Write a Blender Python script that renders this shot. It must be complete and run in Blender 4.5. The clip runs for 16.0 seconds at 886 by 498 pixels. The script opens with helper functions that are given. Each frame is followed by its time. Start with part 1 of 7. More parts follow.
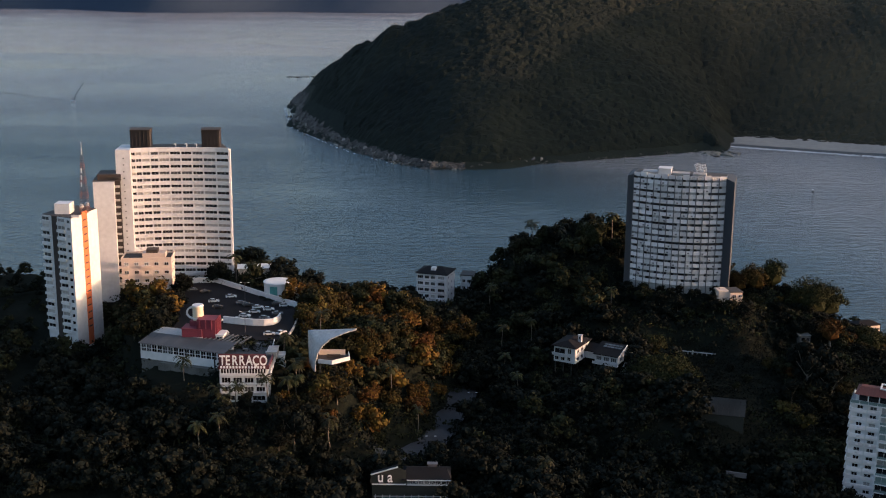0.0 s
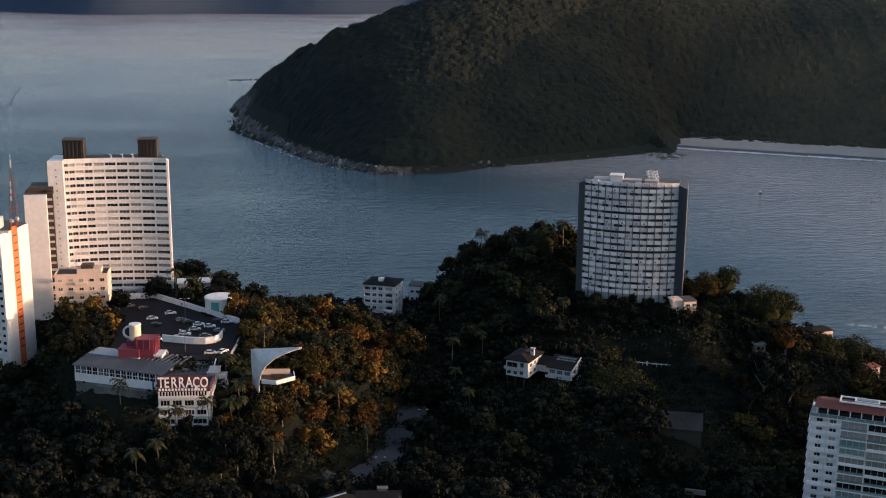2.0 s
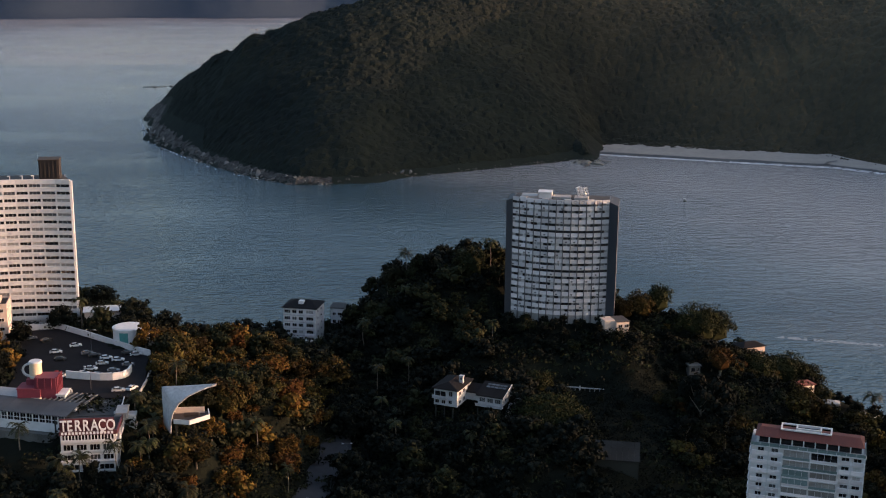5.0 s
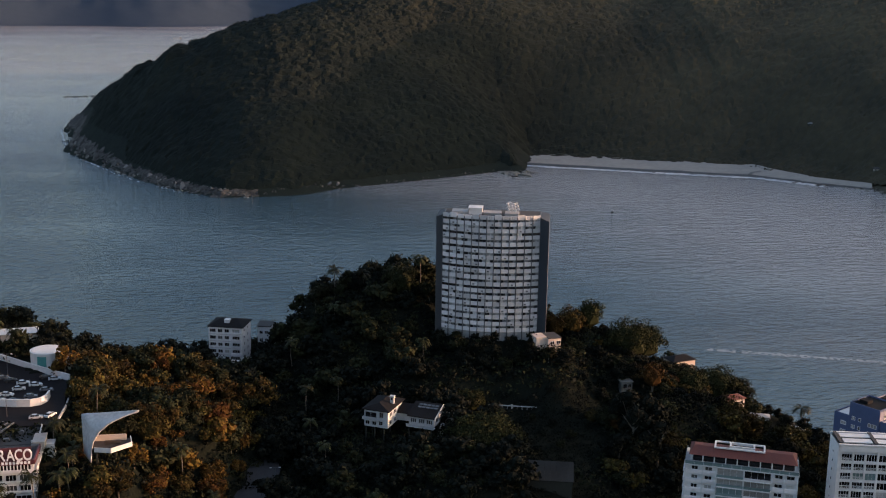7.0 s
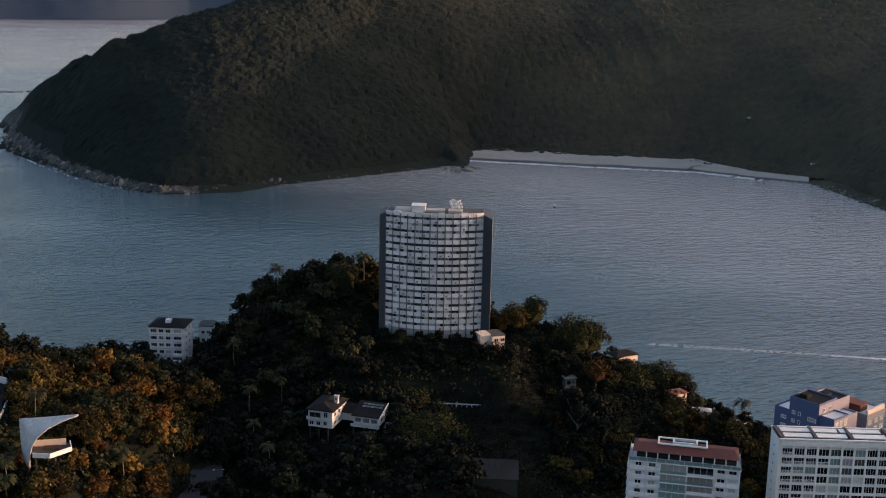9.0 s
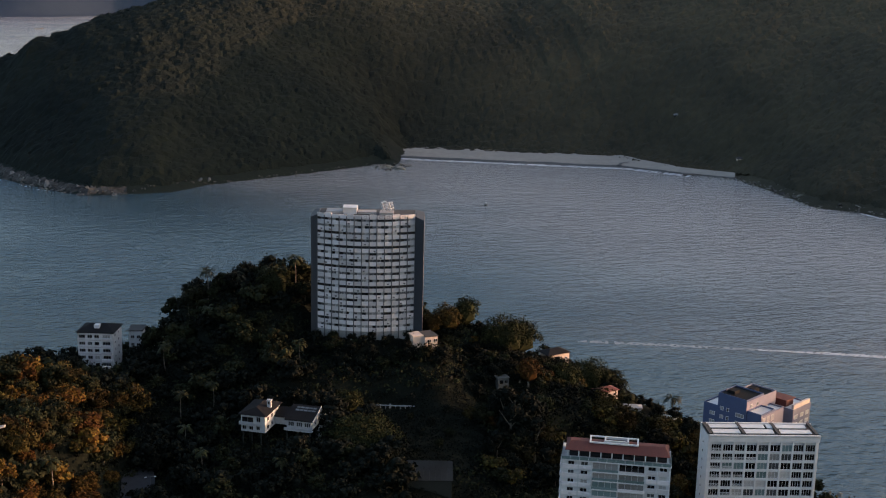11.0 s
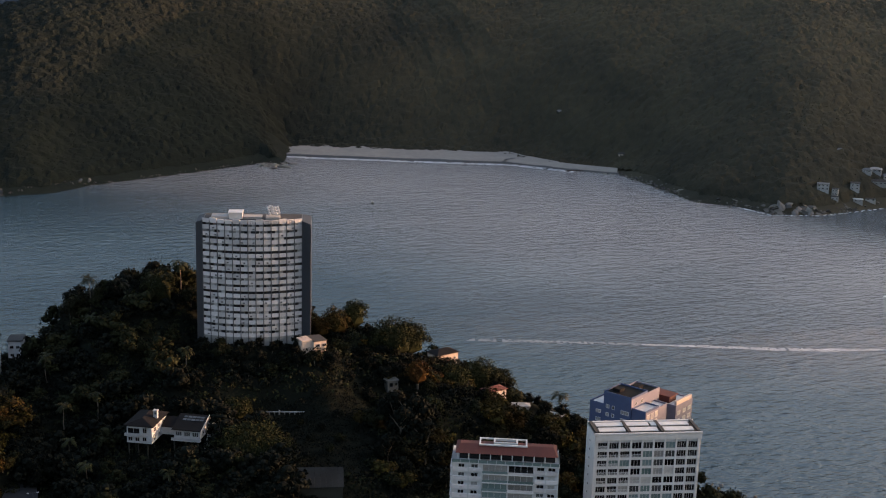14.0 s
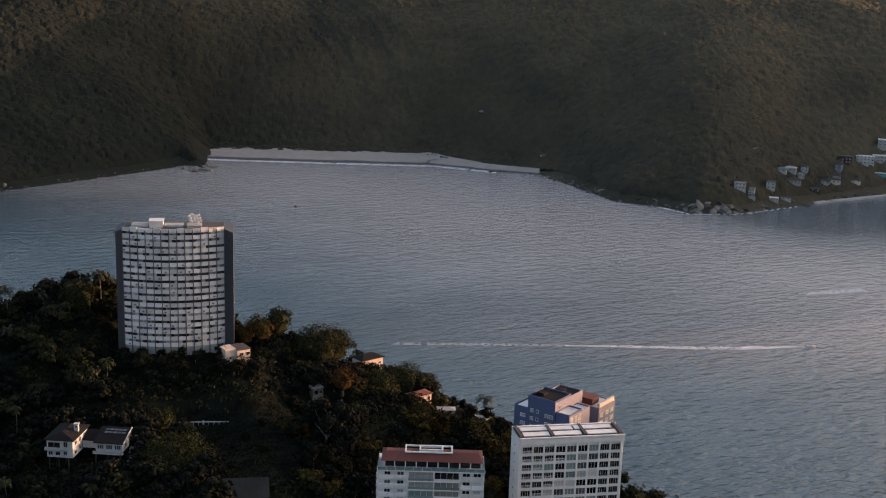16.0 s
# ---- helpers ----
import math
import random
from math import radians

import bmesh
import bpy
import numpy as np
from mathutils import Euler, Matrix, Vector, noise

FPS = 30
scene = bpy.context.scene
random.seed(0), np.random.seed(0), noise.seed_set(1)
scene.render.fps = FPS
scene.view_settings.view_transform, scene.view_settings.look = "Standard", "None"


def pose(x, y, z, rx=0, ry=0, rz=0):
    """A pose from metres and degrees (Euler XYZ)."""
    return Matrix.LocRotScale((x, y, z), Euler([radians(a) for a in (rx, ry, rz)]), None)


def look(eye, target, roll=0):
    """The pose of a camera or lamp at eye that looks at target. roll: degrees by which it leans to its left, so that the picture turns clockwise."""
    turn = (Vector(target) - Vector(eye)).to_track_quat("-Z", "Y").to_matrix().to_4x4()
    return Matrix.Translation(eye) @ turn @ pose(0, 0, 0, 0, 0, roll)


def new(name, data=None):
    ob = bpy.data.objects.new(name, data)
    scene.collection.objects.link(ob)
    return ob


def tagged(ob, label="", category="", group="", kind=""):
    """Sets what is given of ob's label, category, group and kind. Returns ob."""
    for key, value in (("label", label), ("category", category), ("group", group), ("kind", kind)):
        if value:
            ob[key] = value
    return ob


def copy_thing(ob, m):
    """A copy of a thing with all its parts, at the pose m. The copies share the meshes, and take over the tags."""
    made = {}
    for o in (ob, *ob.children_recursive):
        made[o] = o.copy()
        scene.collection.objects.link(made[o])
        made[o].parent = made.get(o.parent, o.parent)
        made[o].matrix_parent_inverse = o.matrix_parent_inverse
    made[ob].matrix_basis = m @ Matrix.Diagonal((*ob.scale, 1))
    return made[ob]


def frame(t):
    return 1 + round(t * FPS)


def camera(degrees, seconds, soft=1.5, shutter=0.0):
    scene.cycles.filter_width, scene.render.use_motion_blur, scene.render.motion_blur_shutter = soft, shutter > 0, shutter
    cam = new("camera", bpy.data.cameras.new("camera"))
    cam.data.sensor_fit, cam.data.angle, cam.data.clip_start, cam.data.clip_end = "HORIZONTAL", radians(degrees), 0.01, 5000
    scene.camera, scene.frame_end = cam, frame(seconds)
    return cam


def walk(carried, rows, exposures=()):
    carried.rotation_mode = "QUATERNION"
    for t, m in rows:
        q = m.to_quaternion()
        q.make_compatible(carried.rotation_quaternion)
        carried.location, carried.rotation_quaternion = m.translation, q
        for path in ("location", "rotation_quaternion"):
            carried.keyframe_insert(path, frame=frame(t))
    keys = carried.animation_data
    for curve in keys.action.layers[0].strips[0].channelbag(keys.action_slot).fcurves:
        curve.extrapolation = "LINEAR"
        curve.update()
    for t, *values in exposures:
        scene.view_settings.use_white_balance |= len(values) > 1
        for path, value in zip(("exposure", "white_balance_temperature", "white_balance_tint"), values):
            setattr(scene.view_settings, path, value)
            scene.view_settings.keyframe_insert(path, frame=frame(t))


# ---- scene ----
# camera: seconds, x, y, z, yaw, pitch, roll
cam = camera(40.16, 16.0, soft=1.1)
PATH = [
    (0, 0.00, 0.00, 185.36, -0.000, -13.402, 0.512),
    (0.5, -0.10, 3.70, 185.47, -0.703, -13.396, 0.456),
    (1, -0.19, 7.41, 185.63, -1.397, -13.386, 0.420),
    (1.5, -0.26, 11.14, 185.87, -1.990, -13.379, 0.422),
    (2, -0.31, 14.88, 186.18, -2.587, -13.352, 0.443),
    (2.5, -0.33, 18.60, 186.53, -3.180, -13.311, 0.485),
    (3, -0.30, 22.30, 186.88, -3.703, -13.315, 0.490),
    (5.5, 0.38, 40.00, 188.87, -7.235, -13.092, 0.622),
    (6, 0.41, 42.05, 189.28, -8.141, -12.956, 0.745),
    (6.5, 0.41, 43.78, 189.63, -9.039, -12.843, 0.850),
    (7, 0.41, 45.12, 189.93, -9.897, -12.734, 0.934),
    (7.5, 0.43, 46.06, 190.20, -10.577, -12.749, 0.983),
    (8, 0.47, 46.77, 190.45, -11.232, -12.860, 1.047),
    (10.5, 0.46, 46.55, 192.80, -15.095, -13.052, 1.256),
    (11, 0.48, 46.58, 193.38, -15.968, -13.100, 1.282),
    (11.5, 0.50, 46.62, 193.96, -16.880, -13.139, 1.342),
    (12, 0.51, 46.69, 194.55, -17.777, -13.175, 1.443),
    (12.5, 0.51, 46.78, 195.17, -18.677, -13.208, 1.521),
    (13, 0.51, 46.85, 195.79, -19.591, -13.242, 1.595),
    (13.5, 0.52, 46.86, 196.44, -20.497, -13.246, 1.648),
    (14, 0.52, 46.82, 197.11, -21.421, -13.263, 1.673),
    (14.5, 0.53, 46.75, 197.84, -22.335, -13.263, 1.733),
    (15, 0.54, 46.66, 198.61, -23.248, -13.259, 1.762),
    (15.5, 0.54, 46.58, 199.41, -24.151, -13.247, 1.808),
    (16, 0.54, 46.49, 200.25, -25.103, -13.232, 1.854),
]
walk(cam, [(t, pose(x, y, z, 90 + pitch, 0, yaw) @ pose(0, 0, 0, 0, 0, roll)) for t, x, y, z, yaw, pitch, roll in PATH], [(0, 2.33, 6900, 16), (8, 2.35, 7200, 18), (11, 2.37, 7350, 17), (16, 2.48, 8050, 22)])

# ---- light: a low sun from the right, a clear evening sky ----
SUN_DIR = Vector((0.985, -0.13, 0.10)).normalized()
sun_data = bpy.data.lights.new("sun", "SUN")
sun_data.energy, sun_data.angle, sun_data.color = 1.35, radians(0.5), (1.0, 0.60, 0.42)
sun = new("sun", sun_data)
sun.matrix_world = look(SUN_DIR * 2000, (0, 0, 0))
world = bpy.data.worlds.new("evening_sky")
scene.world = world
world.use_nodes = True
wn = world.node_tree
sky = wn.nodes.new("ShaderNodeTexSky")
sky.sky_type, sky.sun_disc = "NISHITA", False
sky.sun_elevation = math.asin(SUN_DIR.z)
sky.sun_rotation = math.atan2(SUN_DIR.x, SUN_DIR.y)
sky.air_density, sky.dust_density, sky.ozone_density = 1.0, 6.0, 2.0
wn.nodes["Background"].inputs["Strength"].default_value = 0.15
wn.links.new(sky.outputs["Color"], wn.nodes["Background"].inputs["Color"])


# ---- materials ----
def mat(name, col, col2=None, scale=1.0, rough=0.7, bump=0.0, bump_scale=None, metal=0.0, rand=0.0, island=0.0, spec=0.5, fine=None, stretch=(1, 1, 1)):
    """A surface with grain and stains at two scales; rand varies it from object to object, island from piece to piece."""
    m = bpy.data.materials.new(name)
    m.use_nodes = True
    nt = m.node_tree
    n, link = nt.nodes, nt.links
    b = n["Principled BSDF"]
    b.inputs["Roughness"].default_value = rough
    b.inputs["Metallic"].default_value = metal
    b.inputs["Specular IOR Level"].default_value = spec
    tc = n.new("ShaderNodeTexCoord")
    mp = n.new("ShaderNodeMapping")
    mp.inputs["Scale"].default_value = stretch
    link.new(tc.outputs["Object"], mp.inputs["Vector"])

    def noise_tex(s, detail):
        t = n.new("ShaderNodeTexNoise")
        t.inputs["Scale"].default_value, t.inputs["Detail"].default_value = s, detail
        link.new(mp.outputs["Vector"], t.inputs["Vector"])
        return t.outputs["Fac"]

    def math_node(op, a, c):
        k = n.new("ShaderNodeMath")
        k.operation = op
        for i, v in enumerate((a, c)):
            if isinstance(v, (int, float)):
                k.inputs[i].default_value = v
            else:
                link.new(v, k.inputs[i])
        return k.outputs[0]

    big, small = noise_tex(scale * 0.23, 3), noise_tex(fine or scale * 2.3, 5)
    ramp = n.new("ShaderNodeValToRGB")
    ramp.color_ramp.elements[0].position, ramp.color_ramp.elements[1].position = 0.33, 0.67
    c2 = col2 or tuple(c * 0.72 for c in col)
    ramp.color_ramp.elements[0].color, ramp.color_ramp.elements[1].color = (*c2, 1), (*col, 1)
    link.new(math_node("ADD", math_node("MULTIPLY", big, 0.55), math_node("MULTIPLY", small, 0.45)), ramp.inputs["Fac"])
    colour = ramp.outputs["Color"]
    for amount, node, out in ((rand, "ShaderNodeObjectInfo", "Random"), (island, "ShaderNodeNewGeometry", "Random Per Island")):
        if amount:
            src = n.new(node).outputs[out]
            hsv = n.new("ShaderNodeHueSaturation")
            link.new(colour, hsv.inputs["Color"])
            link.new(math_node("ADD", math_node("MULTIPLY", src, 2 * amount), 1 - amount), hsv.inputs["Value"])
            link.new(math_node("ADD", math_node("MULTIPLY", src, 0.10 * amount), 0.5 - 0.05 * amount), hsv.inputs["Hue"])
            colour = hsv.outputs["Color"]
    link.new(colour, b.inputs["Base Color"])
    if bump:
        bp = n.new("ShaderNodeBump")
        bp.inputs["Distance"].default_value = bump
        bp.inputs["Strength"].default_value = 0.8
        link.new(noise_tex(bump_scale or scale * 2, 6), bp.inputs["Height"])
        link.new(bp.outputs["Normal"], b.inputs["Normal"])
    return m


def water_mat():
    m = bpy.data.materials.new("sea_water")
    m.use_nodes = True
    nt = m.node_tree
    n, link = nt.nodes, nt.links
    b = n["Principled BSDF"]
    b.inputs["Roughness"].default_value = 0.09
    b.inputs["IOR"].default_value = 1.5
    tc = n.new("ShaderNodeTexCoord")
    # sky sheen put into the base colour: dark round the island and headland, pale in the inner bay and out at sea
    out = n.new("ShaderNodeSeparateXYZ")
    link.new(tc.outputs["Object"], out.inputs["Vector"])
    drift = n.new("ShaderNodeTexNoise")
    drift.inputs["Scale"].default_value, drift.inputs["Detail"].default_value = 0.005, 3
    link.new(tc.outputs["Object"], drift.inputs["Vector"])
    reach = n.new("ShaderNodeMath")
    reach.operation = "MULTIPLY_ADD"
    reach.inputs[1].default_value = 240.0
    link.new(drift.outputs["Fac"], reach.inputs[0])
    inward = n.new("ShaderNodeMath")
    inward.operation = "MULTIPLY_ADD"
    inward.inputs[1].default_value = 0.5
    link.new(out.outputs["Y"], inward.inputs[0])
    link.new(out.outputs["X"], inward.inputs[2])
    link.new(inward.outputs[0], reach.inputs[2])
    bay_sheen = n.new("ShaderNodeMapRange")
    bay_sheen.interpolation_type = "SMOOTHSTEP"
    bay_sheen.inputs["From Min"].default_value, bay_sheen.inputs["From Max"].default_value = 650.0, 1020.0
    link.new(reach.outputs[0], bay_sheen.inputs["Value"])
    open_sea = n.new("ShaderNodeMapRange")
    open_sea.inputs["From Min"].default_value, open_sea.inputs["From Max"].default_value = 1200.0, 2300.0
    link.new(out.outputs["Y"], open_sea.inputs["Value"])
    sheen = n.new("ShaderNodeMath")
    sheen.operation = "MAXIMUM"
    link.new(open_sea.outputs["Result"], sheen.inputs[1])
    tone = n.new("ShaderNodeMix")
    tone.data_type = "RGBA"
    link.new(sheen.outputs[0], tone.inputs[0])
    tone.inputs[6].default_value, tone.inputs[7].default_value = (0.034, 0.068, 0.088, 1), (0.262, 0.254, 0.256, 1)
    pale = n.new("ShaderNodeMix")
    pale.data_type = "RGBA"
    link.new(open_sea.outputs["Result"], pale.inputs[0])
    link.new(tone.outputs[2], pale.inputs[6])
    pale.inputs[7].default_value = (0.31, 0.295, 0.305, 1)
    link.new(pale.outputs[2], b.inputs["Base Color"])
    total = None
    for s, amp, stretch, turn in ((0.02, 0.6, (0.3, 1, 1), 0.5), (0.075, 0.55, (0.4, 1, 1), 0.2), (0.17, 2.0, (0.42, 1, 1), -0.12), (0.36, 1.5, (0.5, 1, 1), -0.3), (0.8, 0.5, (0.6, 1, 1), 0.1)):
        mp = n.new("ShaderNodeMapping")
        mp.inputs["Scale"].default_value = stretch
        mp.inputs["Rotation"].default_value = (0, 0, turn)
        link.new(tc.outputs["Object"], mp.inputs["Vector"])
        t = n.new("ShaderNodeTexNoise")
        t.inputs["Scale"].default_value, t.inputs["Detail"].default_value = s, 3
        link.new(mp.outputs["Vector"], t.inputs["Vector"])
        k = n.new("ShaderNodeMath")
        k.operation = "MULTIPLY"
        k.inputs[1].default_value = amp
        link.new(t.outputs["Fac"], k.inputs[0])
        if total is None:
            total = k.outputs[0]
        else:
            a = n.new("ShaderNodeMath")
            link.new(total, a.inputs[0])
            link.new(k.outputs[0], a.inputs[1])
            total = a.outputs[0]
    bp = n.new("ShaderNodeBump")
    bp.inputs["Distance"].default_value = 1.0
    # wind lanes: rougher and smoother stretches of water
    tw = n.new("ShaderNodeTexNoise")
    tw.inputs["Scale"].default_value, tw.inputs["Detail"].default_value = 0.006, 4
    mw = n.new("ShaderNodeMapping")
    mw.inputs["Scale"].default_value, mw.inputs["Rotation"].default_value = (0.4, 1, 1), (0, 0, 0.35)
    link.new(tc.outputs["Object"], mw.inputs["Vector"])
    link.new(mw.outputs["Vector"], tw.inputs["Vector"])
    lanes = n.new("ShaderNodeMapRange")
    lanes.inputs["From Min"].default_value, lanes.inputs["From Max"].default_value = 0.35, 0.65
    lanes.inputs["To Min"].default_value, lanes.inputs["To Max"].default_value = 0.45, 1.0
    link.new(tw.outputs["Fac"], lanes.inputs["Value"])
    # the open sea beyond the headland lies calmer
    sep = n.new("ShaderNodeSeparateXYZ")
    link.new(tc.outputs["Object"], sep.inputs["Vector"])
    calm = n.new("ShaderNodeMapRange")
    calm.inputs["From Min"].default_value, calm.inputs["From Max"].default_value = 1250.0, 2100.0
    calm.inputs["To Min"].default_value, calm.inputs["To Max"].default_value = 1.0, 0.5
    link.new(sep.outputs["Y"], calm.inputs["Value"])
    both = n.new("ShaderNodeMath")
    both.operation = "MULTIPLY"
    link.new(lanes.outputs["Result"], both.inputs[0])
    link.new(calm.outputs["Result"], both.inputs[1])
    # the lee of the headland
    lee_at = n.new("ShaderNodeVectorMath")
    lee_at.operation = "DISTANCE"
    lee_at.inputs[1].default_value = (110.0, 1060.0, 0.0)
    link.new(tc.outputs["Object"], lee_at.inputs[0])
    lee = n.new("ShaderNodeMapRange")
    lee.interpolation_type = "SMOOTHSTEP"
    lee.inputs["From Min"].default_value, lee.inputs["From Max"].default_value = 100.0, 320.0
    lee.inputs["To Min"].default_value, lee.inputs["To Max"].default_value = 0.3, 1.0
    link.new(lee_at.outputs["Value"], lee.inputs["Value"])
    # and of the village point
    cove_at = n.new("ShaderNodeVectorMath")
    cove_at.operation = "DISTANCE"
    cove_at.inputs[1].default_value = (740.0, 830.0, 0.0)
    link.new(tc.outputs["Object"], cove_at.inputs[0])
    cove = n.new("ShaderNodeMapRange")
    cove.interpolation_type = "SMOOTHSTEP"
    cove.inputs["From Min"].default_value, cove.inputs["From Max"].default_value = 60.0, 190.0
    cove.inputs["To Min"].default_value, cove.inputs["To Max"].default_value = 0.3, 1.0
    link.new(cove_at.outputs["Value"], cove.inputs["Value"])
    lees = n.new("ShaderNodeMath")
    lees.operation = "MULTIPLY"
    link.new(lee.outputs["Result"], lees.inputs[0])
    link.new(cove.outputs["Result"], lees.inputs[1])
    wind = n.new("ShaderNodeMath")
    wind.operation = "MULTIPLY"
    link.new(both.outputs[0], wind.inputs[0])
    link.new(lees.outputs[0], wind.inputs[1])
    # the hill's dark reflection under the village point, put into the colour
    sheen_cut = n.new("ShaderNodeMath")
    sheen_cut.operation = "MULTIPLY"
    link.new(bay_sheen.outputs["Result"], sheen_cut.inputs[0])
    link.new(cove.outputs["Result"], sheen_cut.inputs[1])
    link.new(sheen_cut.outputs[0], sheen.inputs[0])
    link.new(wind.outputs[0], bp.inputs["Strength"])
    link.new(total, bp.inputs["Height"])
    link.new(bp.outputs["Normal"], b.inputs["Normal"])
    return m


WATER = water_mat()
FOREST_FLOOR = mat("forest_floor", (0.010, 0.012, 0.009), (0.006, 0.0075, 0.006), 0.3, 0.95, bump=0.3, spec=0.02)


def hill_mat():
    """Woods, green on the headland; on the slopes inland a pale brown haze is put into their colour."""
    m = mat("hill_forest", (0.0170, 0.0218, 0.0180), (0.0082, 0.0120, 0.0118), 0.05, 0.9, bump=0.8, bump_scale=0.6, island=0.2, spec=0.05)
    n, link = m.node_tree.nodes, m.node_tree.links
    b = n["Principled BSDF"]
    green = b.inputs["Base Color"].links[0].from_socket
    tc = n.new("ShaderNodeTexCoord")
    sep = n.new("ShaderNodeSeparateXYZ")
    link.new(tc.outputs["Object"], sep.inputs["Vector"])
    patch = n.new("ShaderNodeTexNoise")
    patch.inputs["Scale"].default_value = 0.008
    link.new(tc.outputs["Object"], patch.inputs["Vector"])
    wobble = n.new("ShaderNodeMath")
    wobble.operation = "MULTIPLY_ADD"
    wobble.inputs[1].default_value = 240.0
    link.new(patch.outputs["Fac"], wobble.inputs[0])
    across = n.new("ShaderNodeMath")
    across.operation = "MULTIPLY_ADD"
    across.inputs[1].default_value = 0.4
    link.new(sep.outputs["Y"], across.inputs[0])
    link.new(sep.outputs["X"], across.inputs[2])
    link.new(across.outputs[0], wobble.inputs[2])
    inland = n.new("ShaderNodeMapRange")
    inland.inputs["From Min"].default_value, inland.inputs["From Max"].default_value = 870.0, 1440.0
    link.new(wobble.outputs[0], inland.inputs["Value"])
    haze_tint = n.new("ShaderNodeMix")
    haze_tint.data_type, haze_tint.blend_type = "RGBA", "MULTIPLY"
    link.new(inland.outputs["Result"], haze_tint.inputs[0])
    link.new(green, haze_tint.inputs[6])
    haze_tint.inputs[7].default_value = (6.4, 4.1, 3.2, 1)
    link.new(haze_tint.outputs[2], b.inputs["Base Color"])
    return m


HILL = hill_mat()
MOSSY = mat("mossy_concrete", (0.018, 0.022, 0.018), (0.010, 0.012, 0.010), 0.6, 0.9, bump=0.03)
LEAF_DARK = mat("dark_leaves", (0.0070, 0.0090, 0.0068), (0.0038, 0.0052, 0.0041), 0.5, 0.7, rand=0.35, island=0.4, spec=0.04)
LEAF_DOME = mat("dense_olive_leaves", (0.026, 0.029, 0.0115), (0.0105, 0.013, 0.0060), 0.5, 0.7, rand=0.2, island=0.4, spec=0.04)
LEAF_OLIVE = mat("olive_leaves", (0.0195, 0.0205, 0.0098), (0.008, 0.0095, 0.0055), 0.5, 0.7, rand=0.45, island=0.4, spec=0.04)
# warm sunlight is put into the rust and tan leaf colours
LEAF_SUNLIT_RUST = mat("sunlit_rust_leaves", (0.074, 0.0375, 0.0105), (0.030, 0.018, 0.0066), 0.5, 0.7, rand=0.3, island=0.4, spec=0.04)
LEAF_SUNLIT_TAN = mat("sunlit_tan_leaves", (0.042, 0.0295, 0.0098), (0.0185, 0.0145, 0.0057), 0.5, 0.7, rand=0.3, island=0.4, spec=0.04)
FROND = mat("palm_fronds", (0.024, 0.026, 0.010), (0.012, 0.014, 0.006), 0.8, 0.6, rand=0.3, island=0.3, spec=0.1)
BARK = mat("tree_bark", (0.13, 0.11, 0.09), (0.07, 0.06, 0.05), 2.0, 0.9, bump=0.05)
ROCK = mat("shore_rock", (0.15, 0.132, 0.118), (0.038, 0.035, 0.033), 0.25, 0.9, bump=0.4, bump_scale=0.8, rand=0.55, island=0.6)
PALE_ROCK = mat("pale_granite", (0.24, 0.218, 0.205), (0.08, 0.073, 0.07), 0.8, 0.9, bump=0.3, bump_scale=1.5)
SHORE_ROCK = mat("weathered_bedrock", (0.105, 0.096, 0.092), (0.016, 0.015, 0.015), 0.5, 0.9, bump=0.5, bump_scale=0.5, fine=0.35, spec=0.1)
SAND = mat("beach_sand", (0.26, 0.24, 0.215), (0.19, 0.175, 0.16), 0.08, 0.95, bump=0.1)
WET_SAND = mat("wet_sand", (0.035, 0.034, 0.034), (0.022, 0.022, 0.022), 0.1, 0.5)
# distance haze is put into the blue of these woods
FAR_HILL = mat("haze_blue_far_woods", (0.034, 0.050, 0.076), (0.030, 0.045, 0.069), 0.02, 0.95, spec=0.0)
ROAD_TAR = mat("worn_road_asphalt", (0.042, 0.045, 0.050), (0.027, 0.029, 0.033), 0.3, 0.85, bump=0.02, spec=0.2)
BLACK_TILE = mat("weathered_black_roof", (0.010, 0.010, 0.0115), (0.005, 0.005, 0.006), 0.6, 0.9, spec=0.15)
ASPHALT = mat("asphalt", (0.0135, 0.0135, 0.016), (0.007, 0.007, 0.0085), 0.35, 0.9, bump=0.02, spec=0.1)
OLD_PAINT = mat("dulled_white_paint", (0.40, 0.41, 0.425), (0.25, 0.26, 0.27), 0.4, 0.8, rand=0.15)
CONCRETE = mat("grey_concrete", (0.36, 0.35, 0.34), (0.24, 0.235, 0.23), 0.4, 0.85)
GRIMY = mat("grimy_concrete", (0.13, 0.128, 0.122), (0.055, 0.055, 0.052), 0.8, 0.9, bump=0.03)
PAINT = mat("weathered_white_paint", (0.60, 0.605, 0.615), (0.44, 0.445, 0.455), 0.25, 0.75, rand=0.10)
PANEL = mat("facade_panel", (0.64, 0.61, 0.625), (0.48, 0.46, 0.47), 0.35, 0.65, rand=0.22)
SHELL = mat("weathered_pale_concrete", (0.43, 0.43, 0.44), (0.24, 0.245, 0.25), 0.5, 0.85, bump=0.02)
SLATE = mat("dark_slate_paint", (0.026, 0.034, 0.045), (0.019, 0.025, 0.034), 0.2, 0.7)
MULLION = mat("dark_mullion", (0.075, 0.075, 0.085), (0.05, 0.05, 0.056), 0.8, 0.6)
ROOFING = mat("dark_roofing", (0.040, 0.039, 0.040), (0.022, 0.022, 0.023), 0.4, 0.9)
TILE = mat("dark_roof_tiles", (0.026, 0.024, 0.025), (0.015, 0.014, 0.015), 0.6, 0.85, stretch=(1, 6, 1))
RED_TILE = mat("red_roof_tiles", (0.13, 0.030, 0.021), (0.08, 0.020, 0.015), 0.5, 0.8, stretch=(5, 1, 1))
